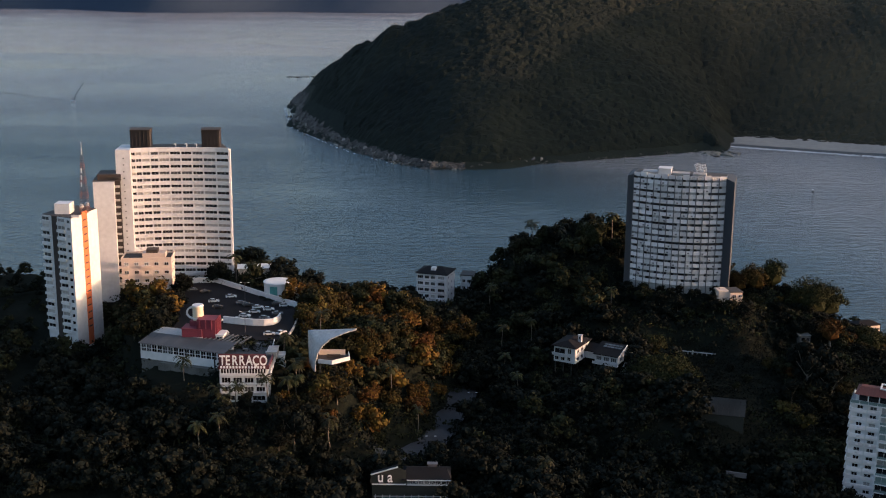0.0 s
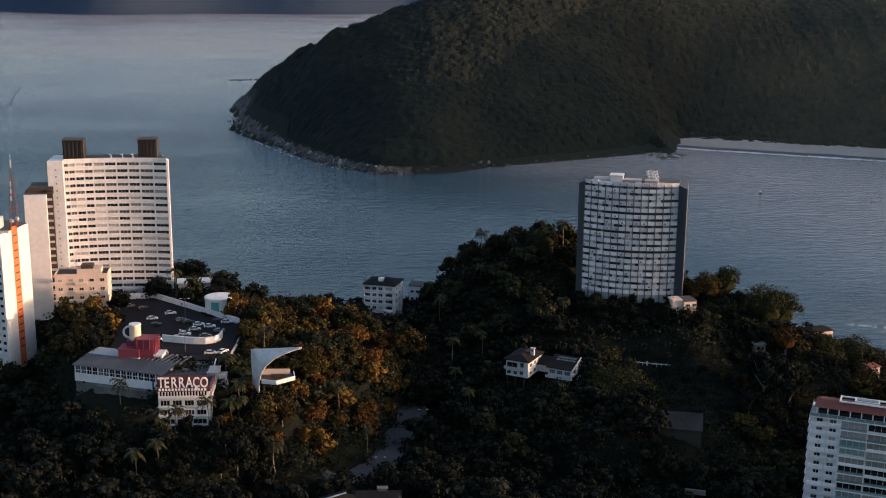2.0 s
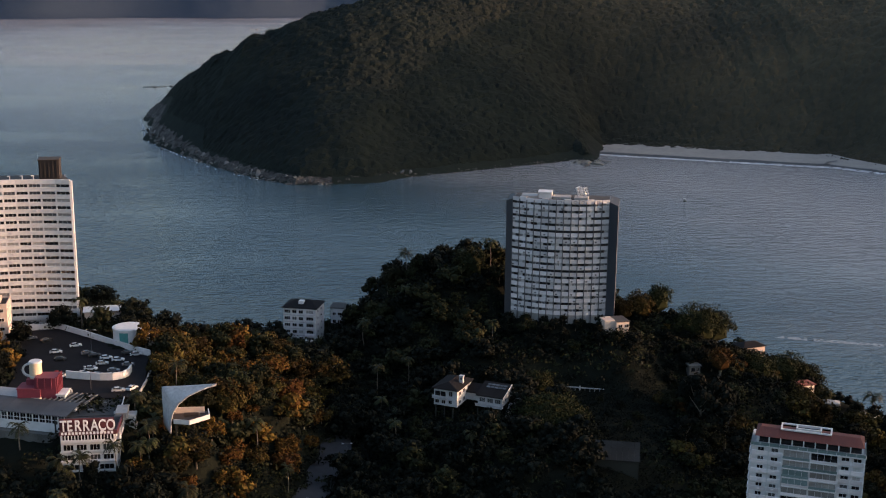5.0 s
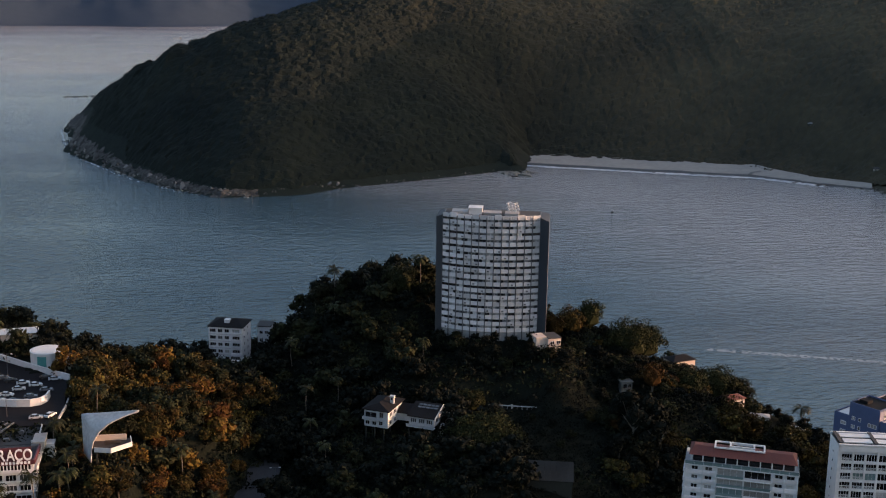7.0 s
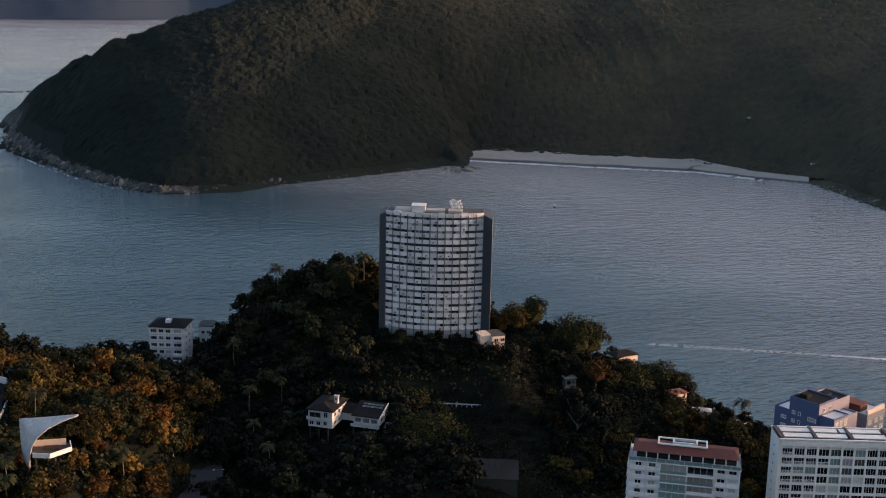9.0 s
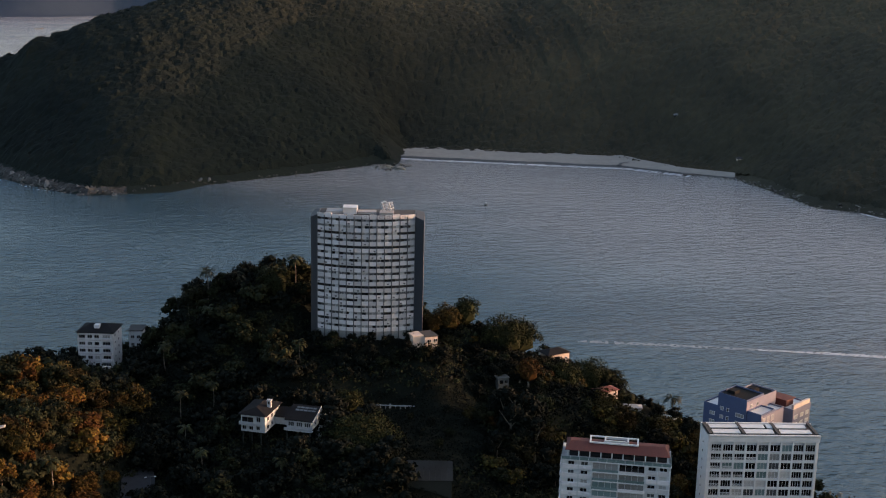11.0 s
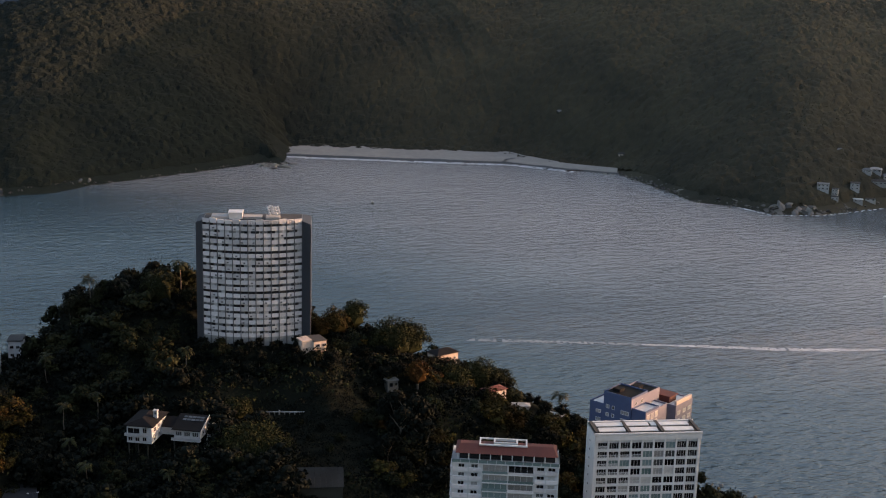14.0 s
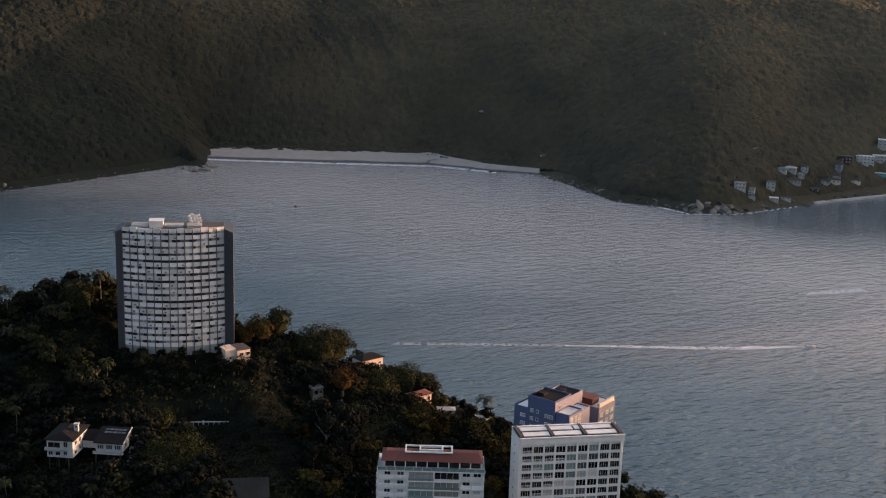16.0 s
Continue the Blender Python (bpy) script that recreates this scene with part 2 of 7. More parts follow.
ORANGE = mat("orange_stripe_paint", (0.60, 0.13, 0.04), (0.42, 0.09, 0.03), 0.3, 0.7)
SOOTY = mat("sooty_brown_brick", (0.026, 0.020, 0.019), (0.012, 0.0105, 0.0105), 0.8, 0.9, bump=0.03)
BROWN = mat("brown_brick_render", (0.045, 0.032, 0.028), (0.022, 0.017, 0.015), 0.6, 0.85)
BEIGE = mat("beige_plaster", (0.58, 0.47, 0.40), (0.46, 0.37, 0.32), 0.3, 0.8)
PINK = mat("raspberry_paint", (0.17, 0.022, 0.04), (0.12, 0.016, 0.03), 0.4, 0.7)
SIGN_RED = mat("dark_red_board", (0.11, 0.022, 0.028), (0.07, 0.015, 0.02), 0.6, 0.6)
LETTER = mat("white_letter_sheet", (0.80, 0.78, 0.78), (0.68, 0.66, 0.66), 0.8, 0.5)
CREAM = mat("cream_plaster", (0.62, 0.52, 0.38), (0.50, 0.42, 0.30), 0.5, 0.7)
DARK_SHEET = mat("dark_roof_sheet", (0.062, 0.064, 0.069), (0.036, 0.037, 0.040), 0.4, 0.6, rand=0.15, stretch=(1, 5, 1))
METAL_ROOF = mat("grey_roof_sheet", (0.13, 0.133, 0.14), (0.085, 0.088, 0.094), 0.3, 0.45, metal=0.2, stretch=(1, 5, 1))
OLD_SHEET = mat("faded_roof_sheet", (0.017, 0.021, 0.023), (0.008, 0.010, 0.011), 0.6, 0.9, rand=0.1, spec=0.15)
WHITE_ROOF = mat("white_roof_sheet", (0.62, 0.61, 0.60), (0.48, 0.47, 0.46), 0.3, 0.5)
BLUE = mat("blue_plaster", (0.042, 0.070, 0.150), (0.032, 0.053, 0.118), 0.25, 0.8)
LILAC = mat("pale_lilac_plaster", (0.185, 0.178, 0.225), (0.145, 0.14, 0.18), 0.3, 0.8)
TEAL_GLASS = mat("teal_balcony_glass", (0.16, 0.225, 0.225), (0.11, 0.165, 0.17), 0.4, 0.15, rand=0.25, spec=0.6)
MAST_RED = mat("mast_red_paint", (0.17, 0.062, 0.048), (0.12, 0.045, 0.036), 1.0, 0.6)
TEAL = mat("teal_mural_paint", (0.05, 0.26, 0.25), (0.035, 0.18, 0.18), 0.6, 0.7)
CAR_PAINTS = [mat("car_paint_" + n, c, tuple(v * 0.9 for v in c), 1.0, 0.25, spec=0.6) for n, c in (("white", (0.52, 0.52, 0.53)), ("silver", (0.38, 0.39, 0.40)), ("black", (0.02, 0.02, 0.023)), ("grey", (0.10, 0.10, 0.11)), ("red", (0.25, 0.02, 0.02)))]
RUBBER = mat("tyre_rubber", (0.02, 0.02, 0.02), None, 2.0, 0.8)


def glass_mat(name, col, rough=0.08, rand=0.3):
    """A window pane seen against a dark or curtained room."""
    m = mat(name, col, tuple(c * 0.6 for c in col), 0.7, rough, rand=rand, spec=0.6)
    return m


PANE_DARK = glass_mat("dark_pane", (0.012, 0.013, 0.016), 0.2)
PANE_MID = glass_mat("shaded_pane", (0.075, 0.08, 0.085))
PANE_CURTAIN = glass_mat("curtained_pane", (0.30, 0.295, 0.29), 0.25)
PANE_WHITE = glass_mat("pane_with_white_blind", (0.48, 0.47, 0.46), 0.35)


# ---- helpers for meshes ----
def box_bm(bm, x0, y0, z0, x1, y1, z1):
    v = [bm.verts.new(p) for p in ((x0, y0, z0), (x1, y0, z0), (x1, y1, z0), (x0, y1, z0), (x0, y0, z1), (x1, y0, z1), (x1, y1, z1), (x0, y1, z1))]
    for f in ((3, 2, 1, 0), (4, 5, 6, 7), (0, 1, 5, 4), (1, 2, 6, 5), (2, 3, 7, 6), (3, 0, 4, 7)):
        bm.faces.new([v[i] for i in f])
    return bm


def mesh_of(name, bm, material, smooth=False):
    me = bpy.data.meshes.new(name)
    bm.to_mesh(me)
    bm.free()
    me.materials.append(material)
    if smooth:
        me.polygons.foreach_set("use_smooth", [True] * len(me.polygons))
    return me


def part(name, bm, material, parent=None, label="", smooth=False):
    ob = new(name, mesh_of(name, bm, material, smooth))
    ob.parent = parent
    if label:
        ob["label"] = label
    return ob


def boxes(*rows):
    bm = bmesh.new()
    for r in rows:
        box_bm(bm, *r)
    return bm


def thing(name, m, label, category, group="", kind=""):
    ob = new(name)
    ob.matrix_world = m
    return tagged(ob, label, category, group, kind)


def array_mesh(name, verts, faces, material, smooth=True):
    """A mesh from numpy arrays: verts (n, 3), triangles (m, 3)."""
    me = bpy.data.meshes.new(name)
    me.vertices.add(len(verts))
    me.vertices.foreach_set("co", np.ascontiguousarray(verts, dtype=np.float32).ravel())
    k = faces.shape[1]
    me.loops.add(faces.size)
    me.loops.foreach_set("vertex_index", np.ascontiguousarray(faces, dtype=np.int32).ravel())
    me.polygons.add(len(faces))
    me.polygons.foreach_set("loop_start", np.arange(0, faces.size, k, dtype=np.int32))
    me.polygons.foreach_set("loop_total", np.full(len(faces), k, dtype=np.int32))
    me.update(calc_edges=True)
    me.validate()
    me.polygons.foreach_set("use_smooth", [smooth] * len(faces))
    me.materials.append(material)
    return me


def grid_mesh(name, x0, x1, y0, y1, step, height, material):
    xs, ys = np.arange(x0, x1 + step, step), np.arange(y0, y1 + step, step)
    gx, gy = np.meshgrid(xs, ys)
    verts = np.stack([gx, gy, height(gx, gy)], -1).reshape(-1, 3)
    w = len(xs)
    i = (np.arange(len(ys) - 1)[:, None] * w + np.arange(w - 1)[None]).ravel()
    return array_mesh(name, verts, np.stack([i, i + 1, i + w + 1, i + w], -1), material)


def lumps(x, y, size, seed):
    """Smooth noise of unit height from a few turned sine waves."""
    r = np.random.RandomState(seed)
    z = 0 * x
    for k in range(9):
        a, s = r.rand() * 6.28, (0.6 + 1.2 * r.rand()) / size * 6.28
        z = z + np.sin((x * math.cos(a) + y * math.sin(a)) * s + r.rand() * 6.28)
    return z / 4


# ---- land ----
ISLAND = [  # x, y, ground
    (-200, 524, 42), (-140, 440, 37), (-115, 525, 52), (-60, 440, 55), (-75, 480, 55), (-30, 465, 50), (-66, 395, 52), (-60, 365, 40),
    (-33, 398, 46), (-30, 420, 50), (-17, 430, 46), (-6, 446, 33), (2, 452, 29), (-16, 470, 46), (0, 475, 36), (-10, 500, 31), (-22, 520, 34), (0, 530, 23), (0, 548, 24), (14, 545, 28), (24, 535, 42), (48, 538, 60), (70, 535, 63), (36, 545, 54), (60, 530, 60),
    (100, 512, 53), (134, 502, 48), (151, 480, 43), (160, 476, 38), (172, 470, 30), (92, 450, 33), (46, 442, 31), (75, 413, 33), (148, 456, 30), (20, 445, 22), (12, 465, 24),
    (-14, 386, 20), (-4, 404, 20), (6, 424, 20), (10, 442, 21), (-25, 400, 34), (-15, 408, 30), (-30, 375, 34), (10, 385, 20), (18, 362, 25), (-28, 350, 26), (-80, 340, 34), (-127, 385, 34), (58, 365, 18), (110, 350, 16), (175, 420, 10), (200, 548, 10),
    (185, 510, 26), (200, 470, 12), (118, 480, 45), (96, 482, 43), (80, 486, 44), (232, 503, 3), (226, 516, 3), (240, 488, 2.5), (150, 350, 12), (210, 345, 8), (240, 400, 5), (0, 250, 12), (-150, 250, 20), (150, 250, 8)]
SHORE = [(-300, 560), (-200, 590), (-110, 585), (-40, 560), (10, 575), (60, 585), (130, 570), (196, 575), (212, 545), (240, 522), (254, 494), (264, 445), (268, 415), (276, 395), (285, 340), (290, 250)]
_IX = np.array([p[:2] for p in ISLAND] + [(x * 1.0 + 10 * (x > 200), y + 22 * (x < 200)) for x, y in SHORE] + [(x * 1.0 + 50 * (x > 200), y + 70 * (x < 200)) for x, y in SHORE], float)
_IZ = np.array([p[2] for p in ISLAND] + [-5.0] * len(SHORE) + [-14.0] * len(SHORE))

UNDERGROWTH = 0.5
FLAT = [(-88, 440, 30, 54.0), (-70, 428, 18, 54.0), (-100, 462, 20, 54.0), (-72, 412, 12, 54.0), (-98, 418, 12, 54.0), (-65, 466, 7, 55.5), (-90, 393, 12, 47.5), (-64, 377, 9, 42.0), (98, 503, 18, 49.5), (117, 480, 7, 48.4), (200, 503, 8, 12.5), (211, 499, 6, 9.5), (202, 552, 8, 11.5), (198, 490, 6, 13.0), (-40, 390, 5, 47.0), (-8, 342, 14, 25.0), (-16, 376, 4, 22.0), (-8, 388, 4, 21.2), (-1, 400, 4, 21.0), (3, 418, 4, 21.2), (8, 436, 4, 21.8)]

LOT = [(-98, 432), (-97, 412), (-88, 407), (-76, 406), (-56, 407), (-54.5, 422), (-56.5, 448), (-80, 471), (-94, 484), (-110, 481), (-104, 455)]


def island_z(x, y):
    x, y = np.asarray(x, float), np.asarray(y, float)
    d2 = (x[..., None] - _IX[:, 0]) ** 2 + (y[..., None] - _IX[:, 1]) ** 2
    w = 1 / (d2 + 60.0) ** 2.2
    z = (w * _IZ).sum(-1) / w.sum(-1) + 0.5 * lumps(x, y, 30, 4)
    for cx, cy, r, level in FLAT:
        k = np.clip((r + 7 - np.hypot(x - cx, y - cy)) / 7, 0, 1)
        z = z * (1 - k) + level * k
    return z


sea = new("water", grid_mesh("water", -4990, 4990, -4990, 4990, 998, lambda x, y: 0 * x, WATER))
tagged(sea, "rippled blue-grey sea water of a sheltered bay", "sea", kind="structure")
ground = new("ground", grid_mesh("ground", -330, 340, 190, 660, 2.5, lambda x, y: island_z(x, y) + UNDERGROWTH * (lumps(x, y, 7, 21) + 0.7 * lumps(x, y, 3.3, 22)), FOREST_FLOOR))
tagged(ground, "dark wooded ground of a hilly island", "ground", kind="structure")

# far hill: the waterline and the crest
COAST = [(-160, 1990), (-184, 1750), (-204, 1583), (-182, 1487), (-178, 1385), (-150, 1320), (-110, 1242), (-81, 1180), (-45, 1127), (-13, 1091), (54, 1094), (93, 1128),
         (172, 1166), (259, 1213), (284, 1202), (292, 1240), (300, 1262), (400, 1215), (508, 1168), (552, 1117), (590, 1085), (590, 1030), (586, 940), (614, 910), (625, 876), (664, 864), (731, 878), (862, 898), (940, 880), (1010, 720), (1150, 560), (1300, 470), (1700, 420)]
# the tall last points lie out of view and cast shade on the hill
CREST = [(-160, 1640, 20), (-136, 1560, 48), (-121, 1500, 66), (-82, 1440, 88), (-48, 1425, 116), (-30, 1432, 129), (18, 1455, 130), (78, 1495, 150), (170, 1600, 184), (300, 1750, 205), (450, 1850, 215), (650, 1800, 215), (850, 1650, 215),
         (950, 1450, 208), (1040, 1240, 180), (1140, 1150, 158), (1260, 1060, 172), (1400, 900, 245), (1420, 660, 255), (1900, 640, 260)]


def _poly_dist(x, y, line):
    best = np.full(x.shape, 1e9)
    val = np.zeros(x.shape)
    for a, b in zip(line[:-1], line[1:]):
        ax, ay, bx, by = a[0], a[1], b[0], b[1]
        t = np.clip(((x - ax) * (bx - ax) + (y - ay) * (by - ay)) / ((bx - ax) ** 2 + (by - ay) ** 2), 0, 1)
        d = np.hypot(x - ax - t * (bx - ax), y - ay - t * (by - ay))
        if len(a) > 2:
            val = np.where(d < best, a[2] + t * (b[2] - a[2]), val)
        best = np.minimum(best, d)
    return best, val


def _inside(x, y, poly):
    odd = np.zeros(x.shape, bool)
    for (ax, ay), (bx, by) in zip(poly, poly[1:] + poly[:1]):
        cross = (ay > y) != (by > y)
        with np.errstate(divide="ignore", invalid="ignore"):
            odd ^= cross & (x < (bx - ax) * (y - ay) / (by - ay) + ax)
    return odd


_LAND = COAST + [(2600, 500), (2600, 3400), (-100, 3400)]


def hill_z(x, y):
    """Height of the far hill, its folds rounded off away from the shore."""
    x, y = np.asarray(x, float), np.asarray(y, float)
    shore, _ = _poly_dist(x, y, COAST)
    w = np.clip((shore - 30) / 90, 0, 1) * np.clip((x + 70) / 90, 0, 1)
    soft = sum(_hill_raw(x + 42 * math.cos(k * 1.047), y + 42 * math.sin(k * 1.047)) for k in range(6)) / 6
    return _hill_raw(x, y) * (1 - w) + soft * w


def _hill_raw(x, y):
    shore, _ = _poly_dist(x, y, COAST)
    crest, top = _poly_dist(x, y, CREST)
    land = _inside(x, y, _LAND)
    k = shore / (shore + crest + 1e-6)
    z = top * np.sin(np.clip(k, 0, 1) * math.pi / 2) ** 1.0
    z = z + (lumps(x, y, 170, 9) * 9 + lumps(x, y, 75, 12) * 4) * np.minimum(1, shore / 120)
    # the far side of the headland falls away
    back = np.interp(x, [-160, -136, -82, -30, 78, 170, 300], [1640, 1560, 1440, 1432, 1495, 1600, 1750])
    z = np.where(x < 300, z * np.clip(1.15 - (y - back) / 260, 0, 1), z)
    # level ground behind the beach
    at_beach = np.clip((x - 284) / 30, 0, 1) * np.clip((650 - x) / 60, 0, 1) * np.clip((y - 1060) / 30, 0, 1)
    rise = np.clip((shore - 56) / 190, 0, 1)
    z = z * (1 - at_beach * (1 - rise * (2 - rise))) - 0.6 * (at_beach > 0.5) * (shore < 62)
    # the high ridge inland, east of the bay: out of view, shaped to shade the hill below its crest
    tall = np.interp(y, [1040, 1190, 1270, 1360, 1450, 1520, 1600], [120, 222, 246, 300, 310, 200, 0])
    z = np.maximum(z, tall * np.exp(-((x - 1500) / 190) ** 2))
    return np.where(land, 0.8 + np.maximum(z, -0.6), -np.minimum(shore * 0.3, 12))


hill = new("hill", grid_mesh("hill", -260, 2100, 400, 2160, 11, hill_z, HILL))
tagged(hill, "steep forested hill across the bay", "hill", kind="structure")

# added out of view to keep the low sun off the island's lower parts
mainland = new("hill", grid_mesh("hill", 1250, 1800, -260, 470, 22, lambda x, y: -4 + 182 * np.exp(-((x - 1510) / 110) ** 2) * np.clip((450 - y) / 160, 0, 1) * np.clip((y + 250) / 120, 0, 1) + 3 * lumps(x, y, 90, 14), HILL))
tagged(mainland, "unseen wooded hill added to shade the island's lower parts", "hill", kind="structure")


# sand, rocks and the coast far out
def strip(line_a, line_b, za, zb, n):
    """A sheet between two lines of plan points, with n steps along and 4 across."""
    def along(line, t):
        p = np.array(line, float)
        d = np.r_[0, np.cumsum(np.hypot(*np.diff(p, axis=0).T))]
        return np.stack([np.interp(t * d[-1], d, p[:, k]) for k in (0, 1)], -1)
    t = np.linspace(0, 1, n)
    a, b = along(line_a, t), along(line_b, t)
    rows = [np.c_[a + (b - a) * k, np.full(n, za + (zb - za) * k) + 0.25 * lumps(a[:, 0] + 40 * k, a[:, 1], 25, 3) * k] for k in (0, 0.3, 0.65, 1)]
    verts = np.concatenate(rows)
    i = (np.arange(3)[:, None] * n + np.arange(n - 1)[None]).ravel()
    return verts, np.stack([i, i + 1, i + n + 1, i + n], -1)


WATERLINE = [(287, 1282), (300, 1262), (400, 1215), (508, 1168), (552, 1117), (590, 1085)]
v, f = strip(WATERLINE, [(292, 1312), (310, 1304), (372, 1289), (450, 1266), (524, 1230), (536, 1186), (558, 1130), (594, 1092)], 1.0, 4.2, 60)
beach = tagged(new("beach", array_mesh("beach", v, f, SAND)), "pale grey sand beach at the foot of the hill", "beach", kind="structure")
v, f = strip([(x, y - 7) for x, y in WATERLINE], [(x, y + 1) for x, y in WATERLINE], 0.12, 1.02, 60)
tagged(new("shoreline", array_mesh("shoreline", v, f, WET_SAND)), "dark wet sand along the water's edge", "wet sand", kind="structure")
v, f = strip([(503, 1168), (510, 1178), (527, 1184)], [(505.4, 1166.5), (512.6, 1176), (529, 1181)], 1.3, 1.3, 14)
v[:, 2] = np.interp(v[:, 1], [1164, 1186], [1.3, 2.9])
tagged(new("creek", array_mesh("creek", v, f, WET_SAND)), "narrow dark creek crossing the sand", "creek", kind="structure")


def far_z(x, y):
    shore = 4420 + 110 * np.sin(x / 330.0 + 1.0) + 60 * np.sin(x / 130.0)
    rise = np.clip((y - shore) / 420.0, -1, 1)
    return np.where(rise > 0, np.sin(np.clip(rise, 0, 1) * 1.57) * (165 + 28 * lumps(x, y * 0.2, 900, 2)) + 4 * lumps(x, y, 120, 6) * np.clip(rise * 3, 0, 1), -4.0)


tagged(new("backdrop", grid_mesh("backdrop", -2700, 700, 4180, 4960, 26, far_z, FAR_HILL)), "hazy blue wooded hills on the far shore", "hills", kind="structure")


def boulder_arrays(rng, size):
    bm = bmesh.new()
    bmesh.ops.create_icosphere(bm, subdivisions=2, radius=1)
    v = np.array([p.co[:] for p in bm.verts])
    f = np.array([[p.index for p in q.verts] for q in bm.faces])
    bm.free()
    d = rng.randn(11, 3)
    d /= np.linalg.norm(d, axis=1)[:, None]
    for k in d:  # flat broken sides
        over = np.maximum(v @ k - rng.uniform(0.32, 0.72), 0)
        v = v - over[:, None] * k
    v *= rng.uniform(0.7, 1.3, 3) * size * (1, 1, 0.7)
    return v, f


_rng = np.random.RandomState(11)
BOULDERS = [array_mesh("boulder", *boulder_arrays(_rng, 1.0), ROCK, False) for _ in range(6)]

PALE_BOULDER = array_mesh("boulder", *boulder_arrays(_rng, 1.0), PALE_ROCK, False)


def shore_points(line, n, rng, spread):
    p = np.array(line, float)
    d = np.r_[0, np.cumsum(np.hypot(*np.diff(p, axis=0).T))]
    t = rng.rand(n) * d[-1]
    return np.stack([np.interp(t, d, p[:, k]) + rng.randn(n) * spread for k in (0, 1)], -1)


ROCKY = [(-180, 1700), (-199, 1583), (-179, 1487), (-175, 1385), (-148, 1320), (-111, 1242), (-81, 1180), (-45, 1127), (-13, 1091), (20, 1092)]
ROCKY2 = [(590, 1085), (590, 1030), (586, 940), (614, 910), (625, 876), (664, 864), (700, 872)]
for line, n, big, label in ((ROCKY, 60, 3.2, "weathered granite boulder at the water's edge"), (ROCKY2, 34, 2.6, "grey boulder on the village shore"), ([(622, 882), (668, 866)], 22, 4.6, "large pale rock outcrop at the water")):
    for x, y in shore_points(line, n, _rng, 4.5 if n > 50 else 3.0):
        s = big * (0.35 + 0.9 * _rng.rand() ** 2)
        up = max(float(_hill_raw(np.array([x]), np.array([y]))[0]), 0)
        ob = new("boulder", BOULDERS[_rng.randint(6)])
        ob.matrix_world = Matrix.LocRotScale((x, y, up + 0.1 * s), Euler((0.2 * _rng.randn(), 0.2 * _rng.randn(), _rng.rand() * 6.28)), (s * 1.5, s, s * 0.7))
        tagged(ob, label, "boulder", "boulders along the shore")
for line, n, big in (([(-262, 1962), (-230, 1966), (-200, 1975)], 16, 5.0), ([(-170, 3680), (-150, 3680)], 5, 7.0), ([(-190, 1560), (-178, 1500), (-176, 1390)], 12, 4.5), ([(258, 1209), (292, 1206)], 18, 4.6), ([(262, 1200), (272, 1186), (282, 1184)], 14, 6.0), ([(556, 1112), (585, 1078)], 9, 2.2), ([(-290, 1960), (-272, 1962)], 4, 2.0)):
    for x, y in shore_points(line, n, _rng, 1.5):
        s = big * (0.5 + 0.7 * _rng.rand())
        ob = new("boulder", BOULDERS[_rng.randint(6)])
        ob.matrix_world = Matrix.LocRotScale((x, y, 0.1), Euler((0, 0, _rng.rand() * 6.28)), (s * 1.6, s, s * 0.6))
        tagged(ob, "low dark rock standing out of the sea", "boulder", "rocks in the sea")
for x, y, s in ((-46, 1132, 8.0), (-52, 1142, 5.0), (-20, 1106, 5.0), (-12, 1098, 4.5), (-104, 1236, 6.0), (-112, 1252, 4.5), (-78, 1182, 5.5), (-70, 1170, 4.0), (-152, 1335, 6.0), (-166, 1372, 5.0), (84, 1126, 5.0), (92, 1131, 4.0), (628, 874, 8.5), (638, 868, 7.5), (650, 863, 6.0), (633, 881, 9.5), (622, 884, 6.5), (644, 872, 7.0)):
    ob = new("boulder", PALE_BOULDER)
    ob.matrix_world = Matrix.LocRotScale((x, y, max(float(_hill_raw(np.array([x]), np.array([y]))[0]), 0) + 1.2), Euler((0.5, 0.6, x)), (s * 1.1, s * 0.6, s * 0.85))
    tagged(ob, "pale weathered granite boulder at the foot of the woods", "boulder", "boulders along the shore")
# bare rock that slopes into the sea round the headland
p = np.array(ROCKY, float)
d = np.r_[0, np.cumsum(np.hypot(*np.diff(p, axis=0).T))]
t = np.linspace(0, d[-1], 230)
c = np.stack([np.interp(t, d, p[:, k]) for k in (0, 1)], -1)
inland = np.gradient(c, axis=0)
inland = np.stack([-inland[:, 1], inland[:, 0]], -1) / np.linalg.norm(inland, axis=1)[:, None]
reach = np.array((-4.0, -2.5, -1.0, 0.5, 2.0, 3.5, 5.0, 6.5, 8.5))
q = c[:, None] + inland[:, None] * (reach[None, :, None] * np.interp(c[:, 1], [1250, 1380], [1.0, 1.5])[:, None, None]) * _rng.uniform(0.8, 1.15, (230, 9, 1)) + _rng.uniform(-0.8, 0.8, (230, 9, 2))
z = np.maximum(hill_z(q[..., 0], q[..., 1]), 0.0) + np.interp(reach, (-4, -1, 3, 6, 8.5), (-1.8, 0.3, 1.3, 1.0, -1.0)) + _rng.uniform(-1.3, 1.5, (230, 9))
i = (np.arange(229)[:, None] * 9 + np.arange(8)[None]).ravel()
tagged(new("rocky_shore", array_mesh("rocky_shore", np.concatenate([q, z[..., None]], -1).reshape(-1, 3), np.concatenate([np.stack([i, i + 9, i + 10], -1), np.stack([i, i + 10, i + 1], -1)]), SHORE_ROCK, False)), "bare weathered rock sloping into the sea", "rock", kind="structure")
